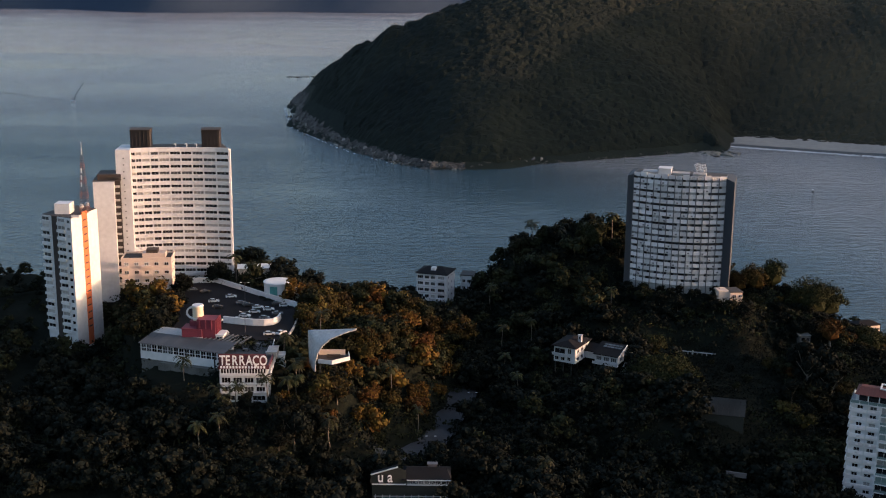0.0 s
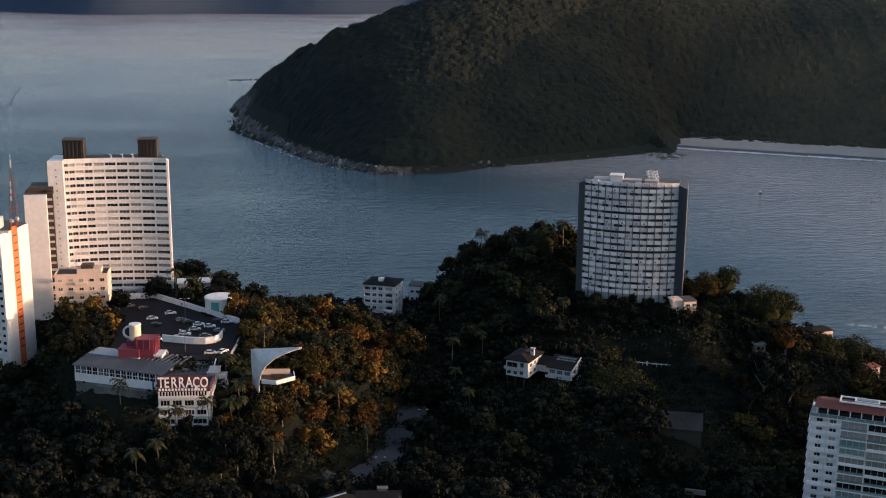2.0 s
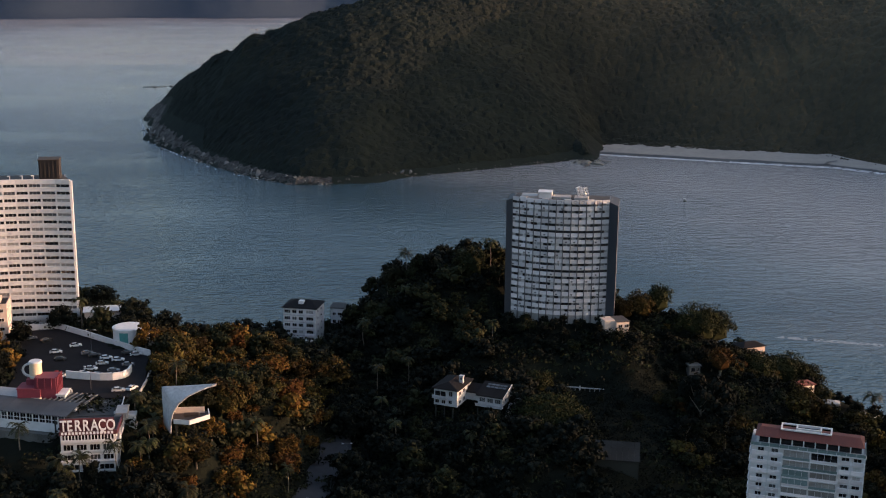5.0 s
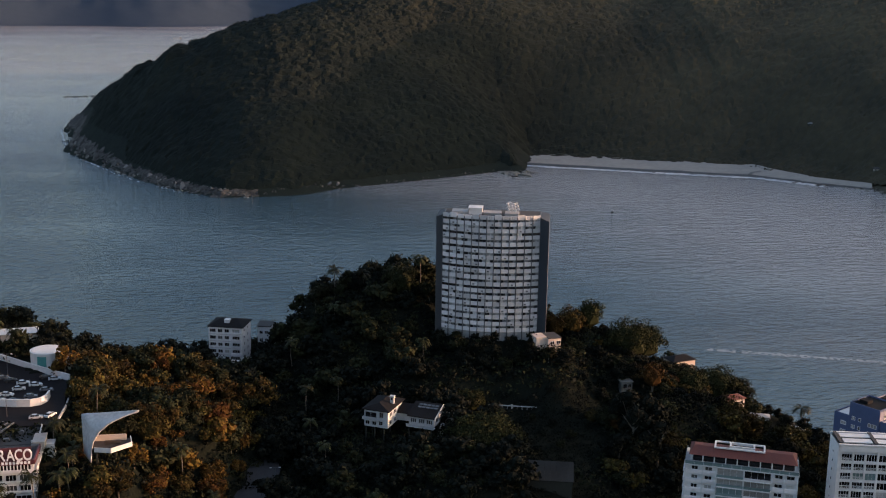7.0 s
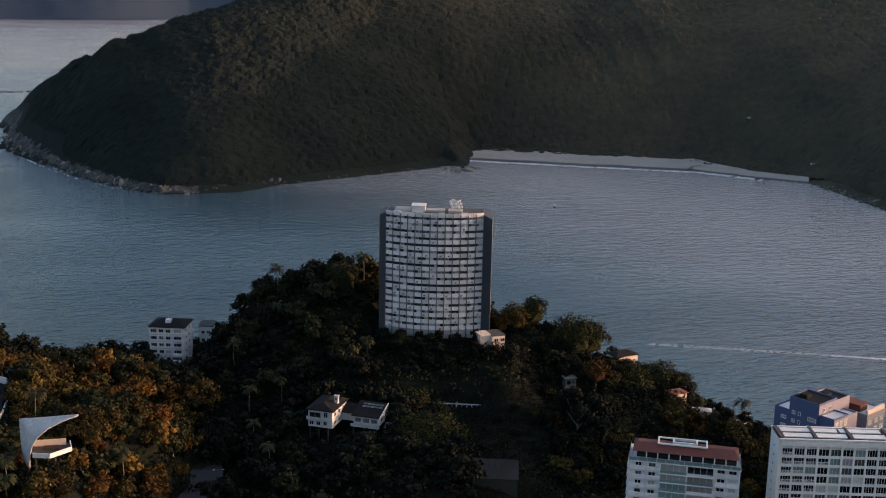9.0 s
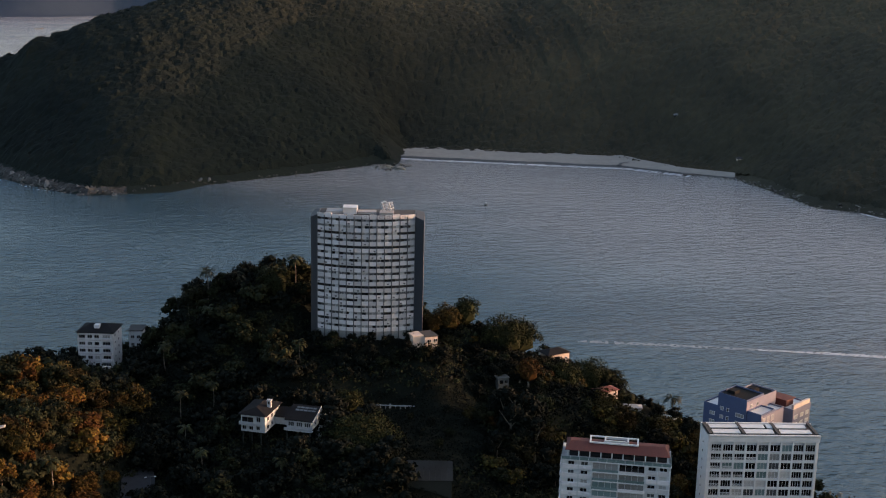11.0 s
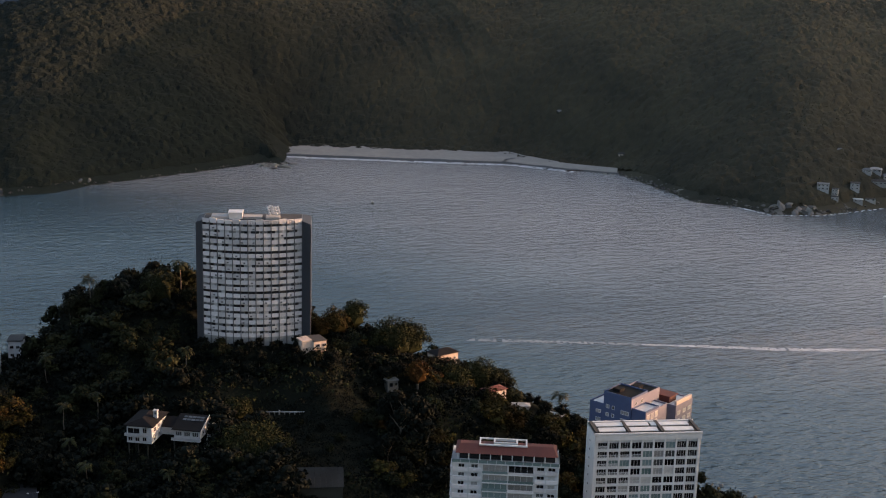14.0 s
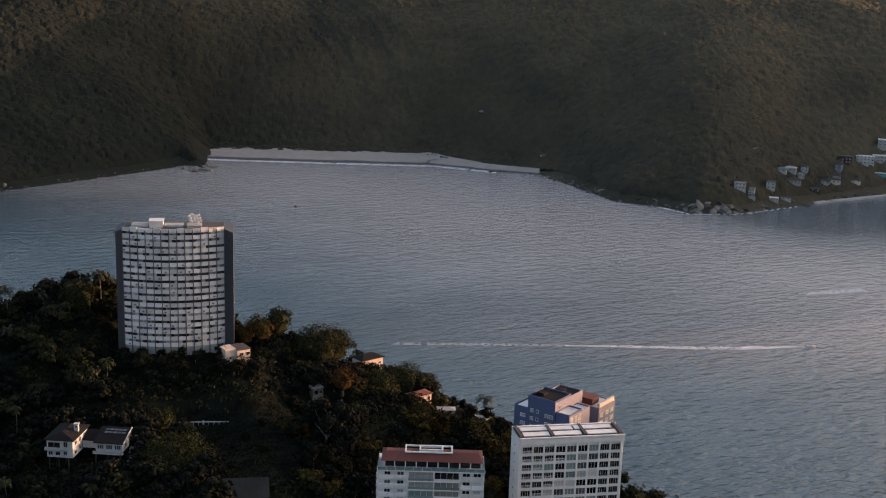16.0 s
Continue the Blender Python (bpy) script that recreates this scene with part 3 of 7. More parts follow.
# a band of broken stone under the trees
parts_v, parts_f, k = [], [], 0
for line, n in ((ROCKY, 420), ([(20, 1092), (93, 1128), (172, 1166), (259, 1213), (284, 1202)], 210), (ROCKY2, 260), ([(700, 872), (862, 898), (940, 880)], 120)):
    for x, y in shore_points(line, n, _rng, 0.9 if n == 210 else 2.2):
        v, f = boulder_arrays(_rng, 0.8 + 2.2 * _rng.rand() ** 2) if k % 12 == 0 else (v, f)
        up = max(float(_hill_raw(np.array([x]), np.array([y]))[0]), 0)
        parts_v.append(v * (_rng.uniform(0.6, 1.5) * (0.55 if 20 < x < 300 else 1.0)) + (x, y, up))
        parts_f.append(f + len(v) * k)
        k += 1
tagged(new("shore_stones", array_mesh("shore_stones", np.concatenate(parts_v), np.concatenate(parts_f), ROCK, False)), "broken grey stones along the waterline", "stones", kind="stuff")


# ---- woods ----
def leaf_quads(centres, outward, size, rng):
    """A small bent leaf clump at each centre, roughly facing outward."""
    n = len(centres)
    o = outward + rng.randn(n, 3) * 0.45
    o /= np.linalg.norm(o, axis=1)[:, None]
    a = np.cross(o, rng.randn(n, 3))
    a /= np.linalg.norm(a, axis=1)[:, None]
    b = np.cross(o, a)
    s = size * rng.uniform(0.6, 1.4, n)[:, None]
    q = np.stack([centres - a * s, centres - b * s * 0.6 - o * s * 0.25, centres + a * s, centres + b * s * 0.6 + o * s * 0.15], 1)
    i = np.arange(n)[:, None] * 4
    return q.reshape(-1, 3), np.concatenate([i + (0, 1, 2), i + (0, 2, 3)])


ICO = bmesh.new()
bmesh.ops.create_icosphere(ICO, subdivisions=1, radius=1)
ICO_V = np.array([p.co[:] for p in ICO.verts])
ICO_F = np.array([[p.index for p in q.verts] for q in ICO.faces])
ICO.free()


def crown_arrays(seed, radius, height, lobes, leaves, size):
    """An uneven crown: a few leafy lobes with gaps between them, over a darker inside."""
    rng = np.random.RandomState(seed)
    vs, fs, k = [], [], 0
    for j in range(lobes):
        a, r = rng.rand() * 6.28, radius * 0.72 * math.sqrt(rng.rand())
        lift = height * (0.26 + 0.58 * rng.rand() * (1 - 0.6 * r / radius))
        c = np.array((r * math.cos(a), r * math.sin(a), lift))
        lr = radius * rng.uniform(0.22, 0.42)
        core = ICO_V * lr * 0.72 * (1, 1, 0.8) * rng.uniform(0.8, 1.15, (len(ICO_V), 1)) + c
        vs.append(core), fs.append(ICO_F + k)
        k += len(core)
        n = leaves // lobes
        d = rng.randn(n, 3)
        d[:, 2] = np.abs(d[:, 2]) * 0.9 - 0.35
        d /= np.linalg.norm(d, axis=1)[:, None]
        p = c + d * lr * rng.uniform(0.55, 1.3, n)[:, None] * (1, 1, 0.9)
        v, f = leaf_quads(p, d, size, rng)
        vs.append(v), fs.append(f + k)
        k += len(v)
    return np.concatenate(vs), np.concatenate(fs)



def dome_arrays(seed, radius, height, leaves, size):
    """A dense domed crown: leafy lobes packed over a rounded top, over a darker inside."""
    rng = np.random.RandomState(seed)
    n = int(radius * 4)
    k = np.arange(n) + 0.5
    up = 1 - 1.12 * k / n
    a = k * 2.39996 + rng.uniform(-0.3, 0.3, n)
    ring = np.sqrt(np.clip(1 - up * up, 0, 1))
    dirs = np.stack([ring * np.cos(a), ring * np.sin(a), up], -1)
    dome = np.array((radius * 0.8, radius * 0.8, height * 0.42))
    centres = dirs * dome * rng.uniform(0.76, 1.12, (n, 1)) + (0, 0, height * 0.48)
    vs, fs = [ICO_V * dome * 0.92 + (0, 0, height * 0.48)], [ICO_F]
    m = len(ICO_V)
    for c in centres:
        lr = radius * rng.uniform(0.2, 0.36)
        d = rng.randn(leaves // n, 3)
        d[:, 2] = np.abs(d[:, 2]) - 0.3
        d /= np.linalg.norm(d, axis=1)[:, None]
        v, f = leaf_quads(c + d * lr * rng.uniform(0.8, 1.12, len(d))[:, None], d, size, rng)
        vs.append(v), fs.append(f + m)
        m += len(v)
    return np.concatenate(vs), np.concatenate(fs)


def trunk_bm(height, girth, seed, limbs=4, bend=0.0):
    """A tapered trunk with limbs that reach into the crown."""
    rng = random.Random(seed)
    bm = bmesh.new()

    def limb(a, b, r0, r1, rings=4):
        a, b = Vector(a), Vector(b)
        side = (b - a).orthogonal().normalized()
        axis = (b - a).normalized()
        last = None
        for i in range(rings + 1):
            t = i / rings
            c = a.lerp(b, t) + side * bend * math.sin(t * 3.14)
            ring = [bm.verts.new(c + Matrix.Rotation(6.283 * j / 6, 3, axis) @ side * (r0 + (r1 - r0) * t)) for j in range(6)]
            if last:
                for j in range(6):
                    bm.faces.new((last[j], last[(j + 1) % 6], ring[(j + 1) % 6], ring[j]))
            last = ring
    limb((0, 0, -1.5), (0, 0, height), girth, girth * 0.5)
    for i in range(limbs):
        a = 6.283 * (i + rng.random() * 0.5) / limbs
        limb((0, 0, height * (0.6 + 0.3 * rng.random())), (math.cos(a) * height * 0.4, math.sin(a) * height * 0.4, height * 1.25), girth * 0.45, girth * 0.12, 3)
    return bm


def palm_arrays(seed, fronds, length, size_seg=6):
    rng = np.random.RandomState(seed)
    vs, fs, k = [], [], 0
    for i in range(fronds):
        a = 6.283 * i / fronds + rng.uniform(-0.2, 0.2)
        lift, ln = rng.uniform(-0.3, 1.2), length * rng.uniform(0.8, 1.1)
        t = np.linspace(0, 1, size_seg + 1)
        r = ln * t * (1 - 0.18 * t * t)
        z = ln * (lift * t - (0.55 + 0.5 * lift) * t ** 2)
        w = 0.62 * np.sin(np.clip(t * 0.9 + 0.08, 0, 1) * 3.14) + 0.05
        mid = np.stack([r * math.cos(a), r * math.sin(a), z], -1)
        side = np.array((-math.sin(a), math.cos(a), 0))
        for s in (-1, 1):  # leaflets hang from the rib on both sides
            for m in range(size_seg):
                tip = (mid[m] + mid[m + 1]) / 2 + side * s * w[m] * 1.1 + (mid[m + 1] - mid[m]) * 0.7 - np.array((0, 0, 0.35 * w[m]))
                tip2 = tip + (mid[m + 1] - mid[m]) * 0.18
                vs.append(np.stack([mid[m], mid[m + 1], tip2, tip]))
                fs.append(np.array([[0, 1, 2], [0, 2, 3]]) + k)
                k += 4
    return np.concatenate(vs), np.concatenate(fs)


# built things among the trees: x, y, radius kept clear
CLEAR = [(-108, 505, 31), (-140, 490, 12), (-144, 455, 14), (-115, 468, 12), (-66, 465, 9), (-78, 398, 14), (-78, 494, 10), (-46, 392, 4), (-64, 388, 15), (-92, 400, 14), (-80, 383, 8), (-64, 374, 7), (-100, 396, 9),
         (-37, 391, 8), (-3, 548, 10), (-5, 538, 8), (14, 556, 7), (50, 440, 9), (62, 438, 9), (57, 432, 5), (98, 503, 13), (86, 508, 9), (110, 496, 9), (118, 474, 7), (112, 468, 6), (106, 474, 5), (120, 465, 6), (112, 460, 5), (125, 470, 4), (127, 478, 4), (148, 372, 19), (193, 364, 20), (215, 395, 19), (202, 549, 7), (199, 540, 7), (196, 531, 6), (193, 522, 5), (202, 501, 6), (199, 492, 7), (195, 483, 7), (191, 474, 5), (213, 497, 5), (210, 490, 6), (207, 482, 5),
         (-9, 342, 13), (-19, 338, 8), (-18, 330, 7), (-6, 330, 7), (-20, 374, 5), (-17, 368, 5), (-14, 378, 5), (-12, 370, 5), (-11, 360, 4), (-8, 388, 5), (-8, 381, 5), (-7, 374, 5), (-7, 366, 4), (-1, 400, 5), (-1, 393, 5), (-1, 386, 5), (-1, 379, 4), (3, 414, 5), (3, 407, 5), (5, 399, 4), (2, 418, 4), (5, 424, 3.5), (8, 436, 3.5), (146, 463, 5), (143, 455, 4), (92, 460, 4), (97, 457, 4.5), (103, 453, 4.5), (96, 451, 4), (103, 447, 4), (92, 462, 5), (99, 461, 5), (106, 460, 5), (92, 453, 4), (110, 454, 4), (99, 456, 5), (106, 452, 4), (236, 520, 6), (103, 409, 9), (103, 399, 7), (110, 402, 5), (96, 402, 5)]

ROAD = [(-27, 371), (-20.7, 374), (-14.3, 378), (-7.9, 387.6), (-0.8, 400.3), (2.8, 418.2), (7.9, 435.8), (7.5, 447)]
CLEAR += [(x, y - back, 6.5) for x, y in ROAD[:-1] for back in (0, 6, 12)]
# the open dip behind the villa, under low scrub
VALE = [(99, 456, 5), (106, 451, 6), (112, 449, 8), (124, 449, 8), (104, 440, 8), (116, 437, 9), (103, 426, 7), (112, 423, 9), (122, 428, 7), (104, 412, 7), (112, 412, 6), (130, 458, 5), (98, 402, 8), (103, 393, 7), (95, 390, 6)]
CLEAR += VALE + [(82, 426, 12), (92, 425, 6), (74, 428, 6), (84, 458, 5)]


def in_lot(x, y, margin):
    x, y = np.asarray(x, float), np.asarray(y, float)
    return _inside(x, y, LOT) | (_poly_dist(x, y, LOT + LOT[:1])[0] < margin)


def tree_spots(step, seed):
    rng = np.random.RandomState(seed)
    out = []
    for y in np.arange(322, 600, step):
        for x in np.arange(-235, 290, step):
            px, py = x + rng.uniform(-0.45, 0.45) * step, y + rng.uniform(-0.45, 0.45) * step
            z = float(island_z(px, py))
            if z < 2.0 or in_lot(px, py, 3.0) or any((px - cx) ** 2 + (py - cy) ** 2 < (r + 1.5) ** 2 for cx, cy, r in CLEAR):
                continue
            out.append((px, py, z, rng.rand()))
    return out


TREE_KINDS = []
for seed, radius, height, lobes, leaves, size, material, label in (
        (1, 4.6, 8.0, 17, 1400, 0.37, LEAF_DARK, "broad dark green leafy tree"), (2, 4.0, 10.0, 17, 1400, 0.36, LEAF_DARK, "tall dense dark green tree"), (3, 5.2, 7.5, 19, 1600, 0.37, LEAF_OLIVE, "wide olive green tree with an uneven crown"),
        (4, 4.2, 8.5, 16, 1300, 0.36, LEAF_OLIVE, "rounded olive green tree"), (5, 4.6, 8.5, 17, 1400, 0.37, LEAF_SUNLIT_RUST, "tree with rust brown and golden leaves"), (6, 3.6, 7.0, 14, 1050, 0.35, LEAF_SUNLIT_RUST, "small golden brown leafy tree"),
        (7, 4.8, 8.0, 17, 1400, 0.37, LEAF_SUNLIT_TAN, "broad tan and olive leafy tree"), (8, 4.2, 8.5, 16, 1300, 0.36, LEAF_SUNLIT_TAN, "rounded tan-green tree")):
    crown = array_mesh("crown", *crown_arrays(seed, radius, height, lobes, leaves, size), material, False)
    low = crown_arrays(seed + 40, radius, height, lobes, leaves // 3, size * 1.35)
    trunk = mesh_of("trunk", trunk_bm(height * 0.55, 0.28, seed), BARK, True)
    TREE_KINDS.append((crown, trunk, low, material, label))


def tree(kind, x, y, z, size, turn):
    crown, trunk, _, _, label = TREE_KINDS[kind]
    ob = new("tree")
    ob.matrix_world = Matrix.LocRotScale((x, y, z), Euler((0, 0, turn)), (size, size, size))
    tagged(ob, label + " on the island slope", "tree", "trees on the island")
    for name, me in (("trunk", trunk), ("crown", crown)):
        o = new(name, me)
        o.parent = ob
    return ob


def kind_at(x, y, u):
    """Leaf colour follows the light: golden on the sunny slope below the terrace and the seaward rim, dark where shade
    lies.
    """
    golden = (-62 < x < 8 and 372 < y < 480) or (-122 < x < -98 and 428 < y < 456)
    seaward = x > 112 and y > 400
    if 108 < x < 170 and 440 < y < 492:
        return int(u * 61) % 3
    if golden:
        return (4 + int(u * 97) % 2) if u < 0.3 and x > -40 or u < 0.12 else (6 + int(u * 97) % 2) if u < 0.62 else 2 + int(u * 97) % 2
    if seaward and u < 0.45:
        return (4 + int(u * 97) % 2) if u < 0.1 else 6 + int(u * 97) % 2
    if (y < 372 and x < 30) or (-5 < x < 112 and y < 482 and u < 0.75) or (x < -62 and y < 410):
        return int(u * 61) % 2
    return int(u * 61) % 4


spots = tree_spots(8.7, 5)
spots += [(x, y, float(island_z(x, y)), u) for x, y, u in ((-116, 447, 0.02), (-110, 452, 0.05), (-112, 438, 0.03), (-105, 444, 0.06), (-118, 431, 0.3), (-108, 430, 0.04), (-121, 456, 0.4), (-101, 436, 0.07), (-124, 440, 0.6))]

for s in tree_spots(8.4, 8):  # the lit slope is thicker
    if -55 < s[0] < 14 and 352 < s[1] < 490:
        spots.append(s)
spots += [s for s in tree_spots(6.2, 19) if 118 < s[0] < 172 and 450 < s[1] < 490]
spots += [(x, y, float(island_z(x, y)), u) for x, y, u in ((-62, 369, 0.71), (-74, 371, 0.9), (-47, 377, 0.8))]
near = [s for s in spots if (-70 < s[0] < 20 and 345 < s[1] < 480) or (125 < s[0] < 235 and 400 < s[1] < 580) or (30 < s[0] < 100 and 515 < s[1] < 560)]
near.sort(key=lambda s: s[3] * 7919 % 1.0)
near = near[:290]
chosen = set(near)
joined = {}
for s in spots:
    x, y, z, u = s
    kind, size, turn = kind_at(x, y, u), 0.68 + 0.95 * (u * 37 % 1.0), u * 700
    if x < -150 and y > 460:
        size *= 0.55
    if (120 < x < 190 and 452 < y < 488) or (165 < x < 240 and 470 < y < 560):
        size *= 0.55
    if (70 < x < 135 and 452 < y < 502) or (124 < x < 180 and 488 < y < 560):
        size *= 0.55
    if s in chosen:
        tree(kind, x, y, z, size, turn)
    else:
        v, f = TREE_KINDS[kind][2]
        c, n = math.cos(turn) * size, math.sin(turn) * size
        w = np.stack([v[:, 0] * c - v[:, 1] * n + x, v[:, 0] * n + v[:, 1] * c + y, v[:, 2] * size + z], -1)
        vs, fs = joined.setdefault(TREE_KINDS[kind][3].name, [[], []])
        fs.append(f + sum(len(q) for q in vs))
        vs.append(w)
for leaf in (LEAF_DARK, LEAF_OLIVE, LEAF_SUNLIT_RUST, LEAF_SUNLIT_TAN):
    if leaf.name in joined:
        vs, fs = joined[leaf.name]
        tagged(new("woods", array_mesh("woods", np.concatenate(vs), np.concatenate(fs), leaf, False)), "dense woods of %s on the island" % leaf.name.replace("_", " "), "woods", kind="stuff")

for x, y, size, kind in ((-41, 381, 1.25, 6), (-35, 383, 1.2, 7), (-46, 383, 1.1, 0), (-38, 377, 0.95, 4), (-93, 486, 1.25, 0), (-104, 466, 1.2, 1), (-103, 420, 1.2, 0), (-104, 433, 1.3, 1), (-102, 446, 1.1, 0), (-110, 414, 1.3, 2), (-28, 384, 0.9, 5), (-26, 392, 0.9, 4), (163, 468, 0.8, 5), (166, 473, 0.7, 4), (209, 507, 1.45, 0), (214, 503, 1.1, 2), (74, 412, 1.2, 3), (71, 452, 1.2, 3), (136, 428, 2.0, 1), (142, 434, 2.1, 1), (137, 439, 1.9, 1), (144, 424, 2.1, 1), (-96.5, 495, 0.9, 0), (-90.5, 501, 1.0, 3), (-84.5, 506, 1.0, 0), (-78, 511, 1.1, 2), (-66, 505, 1.0, 0), (121, 469, 0.6, 0), (128, 466, 0.6, 0), (110, 440, 0.4, 0), (104, 446, 0.35, 3), (118, 446, 0.45, 0), (114, 430, 0.4, 2), (104, 433, 0.4, 0), (108, 421, 0.45, 3), (122, 437, 0.4, 0), (99, 418, 0.4, 0), (90, 484, 0.75, 0), (97, 481, 0.8, 1), (104, 479, 0.75, 0), (84, 488, 0.8, 2), (77, 491, 0.8, 0), (111, 480, 0.6, 0), (100, 474, 0.8, 3), (92, 477, 0.8, 0), (85, 480, 0.8, 0), (92, 493, 0.5, 0), (99, 490.5, 0.55, 1), (106, 488, 0.5, 0), (85, 497, 0.5, 2), (79, 500, 0.6, 0), (103, 485, 0.6, 1), (95, 487, 0.6, 0), (110, 473, 0.8, 0), (116, 471, 0.8, 3), (123, 472, 0.8, 0), (106, 477, 0.55, 2)):
    tree(kind, x, y, float(island_z(x, y)), size, x)

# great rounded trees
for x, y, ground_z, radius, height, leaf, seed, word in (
        (154, 490, 39, 10.0, 18, LEAF_DOME, 61, "olive green"), (163, 497, 37, 9.0, 16, LEAF_DOME, 79, "olive green"), (203, 515, 8, 9.5, 20, LEAF_DOME, 62, "dark olive green"), (212, 514, 6, 8.5, 18, LEAF_DOME, 80, "dark olive green"), (155.5, 464.5, 37, 5.0, 10, LEAF_SUNLIT_RUST, 63, "golden brown"),
        (82.5, 428.5, 27, 13.0, 15, LEAF_DOME, 64, "olive green"), (133, 501, 48, 6.5, 12, LEAF_SUNLIT_TAN, 65, "tan and olive"), (142, 505, 48, 6.0, 15, LEAF_DOME, 66, "olive green"), (126, 499, 48, 5.0, 10, LEAF_SUNLIT_TAN, 68, "tan and olive"),
        (66, 521, 58, 7.0, 17, LEAF_DOME, 67, "dark green"), (83.8, 458, 33, 6.0, 9, LEAF_DOME, 69, "olive green"), (186, 462, 20, 8.0, 13, LEAF_SUNLIT_TAN, 70, "tan and olive"), (176, 478, 28, 7.0, 12, LEAF_DOME, 71, "olive green"),
        (-8, 452, 31, 7.0, 12, LEAF_SUNLIT_RUST, 72, "golden brown"), (-22, 440, 42, 7.0, 11, LEAF_SUNLIT_TAN, 73, "tan and olive"), (-34, 470, 46, 6.5, 11, LEAF_SUNLIT_RUST, 74, "golden brown"), (-16, 462, 40, 6.0, 10, LEAF_SUNLIT_TAN, 75, "tan and olive"),
        (-114, 440, 42, 7.5, 12, LEAF_SUNLIT_RUST, 76, "golden brown"), (-28, 415, 44, 6.5, 10, LEAF_SUNLIT_TAN, 77, "tan and olive"), (-44, 452, 48, 6.0, 10, LEAF_SUNLIT_TAN, 78, "tan and olive"), (125.5, 443.5, 31, 3.0, 7, LEAF_SUNLIT_TAN, 81, "small yellow-green")):
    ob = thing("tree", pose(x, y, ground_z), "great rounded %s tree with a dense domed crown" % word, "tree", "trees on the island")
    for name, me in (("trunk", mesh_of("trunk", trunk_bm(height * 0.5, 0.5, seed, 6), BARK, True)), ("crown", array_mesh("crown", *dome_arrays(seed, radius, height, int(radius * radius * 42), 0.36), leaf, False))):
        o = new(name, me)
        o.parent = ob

PALMS = [(array_mesh("fronds", *palm_arrays(s, 17, 3.6, 9), FROND, False), mesh_of("trunk", trunk_bm(h, 0.2, s, 0, 0.5), BARK, True), h) for s, h in ((21, 8.5), (22, 10.5), (23, 7.0))]


def palm(x, y, z, kind, size=1.0):
    fronds, trunk, h = PALMS[kind]
    ob = new("palm_tree")
    ob.matrix_world = Matrix.LocRotScale((x, y, z), Euler((0, 0, x * 3.1)), (size, size, size))
    tagged(ob, "palm tree with drooping fronds on a bare trunk", "palm tree", "palms on the island")
    o = new("trunk", trunk)
    o.parent = ob
    o = new("fronds", fronds)
    o.parent, o.location = ob, (0, 0, h - 0.1)
    return ob


_rng = np.random.RandomState(31)
for i in range(34):
    x, y = _rng.uniform(-95, 190), _rng.uniform(335, 545)
    z = float(island_z(x, y))
    if z > 4 and not (100 < x < 160 and y > 455) and not in_lot(x, y, 2) and not any((x - cx) ** 2 + (y - cy) ** 2 < (r + 1) ** 2 for cx, cy, r in CLEAR):
        palm(x, y, z + 2.0, i % 3, _rng.uniform(0.9, 1.25))

VILLAGE = [(684, 892), (719, 893), (752, 901), (762, 919), (781, 921), (794, 906), (806, 908), (824, 924), (840, 931), (862, 929), (880, 928), (893, 940), (872, 914), (833, 908), (772, 894), (713, 880), (692, 886), (770, 912), (748, 914), (815, 914)]

for x, y, k in ((-66, 369, 0), (-57, 371, 1), (-86, 384, 2), (-49, 384, 1), (-51, 378, 0), (-48, 391, 2), (-45, 400, 1), (-70, 366, 2), (-54, 398, 0), (-85, 481, 1), (-78, 477, 0), (40, 536, 1), (33, 538, 0), (52, 534, 2), (75, 528, 1), (66, 526, 0)):
    palm(x, y, float(island_z(x, y)) - (0.5 if y > 500 else 0), k, 1.35 if y > 500 else 1.15)

# the woods across the bay: uneven crowns packed over the hill
_rng = np.random.RandomState(41)
# crowns: a rounded top over each stem, meeting its neighbours in dark folds
cell = 7.5
nx, ny = 212, 136
cx = -240 + (np.arange(nx)[None] + _rng.uniform(0.1, 0.9, (ny, nx))) * cell
cy = 850 + (np.arange(ny)[:, None] + _rng.uniform(0.1, 0.9, (ny, nx))) * cell
cr, ch = _rng.uniform(4.4, 7.6, (ny, nx)), _rng.uniform(2.2, 5.0, (ny, nx))


def crowns(x, y):
    i, j = ((x + 240) / cell).astype(int), ((y - 850) / cell).astype(int)
    top = np.zeros(x.shape)
    for di in (-1, 0, 1):
        for dj in (-1, 0, 1):
            a, b = np.clip(i + di, 0, nx - 1), np.clip(j + dj, 0, ny - 1)
            d = np.hypot(x - cx[b, a], y - cy[b, a]) / cr[b, a]
            top = np.maximum(top, ch[b, a] * np.sqrt(np.clip(1 - d * d, 0, 1)))
    return np.maximum(top, 1.3)


def wooded(x, y):
    shore, _ = _poly_dist(x, y, COAST)
    z = hill_z(x, y)
    cover = np.clip((shore - 7) / 6, 0, 1) * (z > 1.2)
    cover = np.where((x < 30) & (y > 1080), np.clip((shore - 8) / 7, 0, 1) * (z > 1.2), cover)
    cover = np.where((x < -105) & (y > 1250), np.clip((shore - 22) / 12, 0, 1) * (z > 1.2), cover)
    cover = np.where((x > 285) & (x < 600) & (y > 1090), np.clip((shore - np.interp(x, [290, 362, 514, 526, 548, 590], [28, 38, 45, 24, 9, 7])) / 6, 0, 1), cover)
    for vx, vy in VILLAGE:
        cover = cover * np.clip((np.hypot(x - vx + 2, y - vy - 2) - 4.5) / 3, 0, 1)
    return z + np.where(cover > 0.02, crowns(x, y) * cover, -3.0) - 0.4


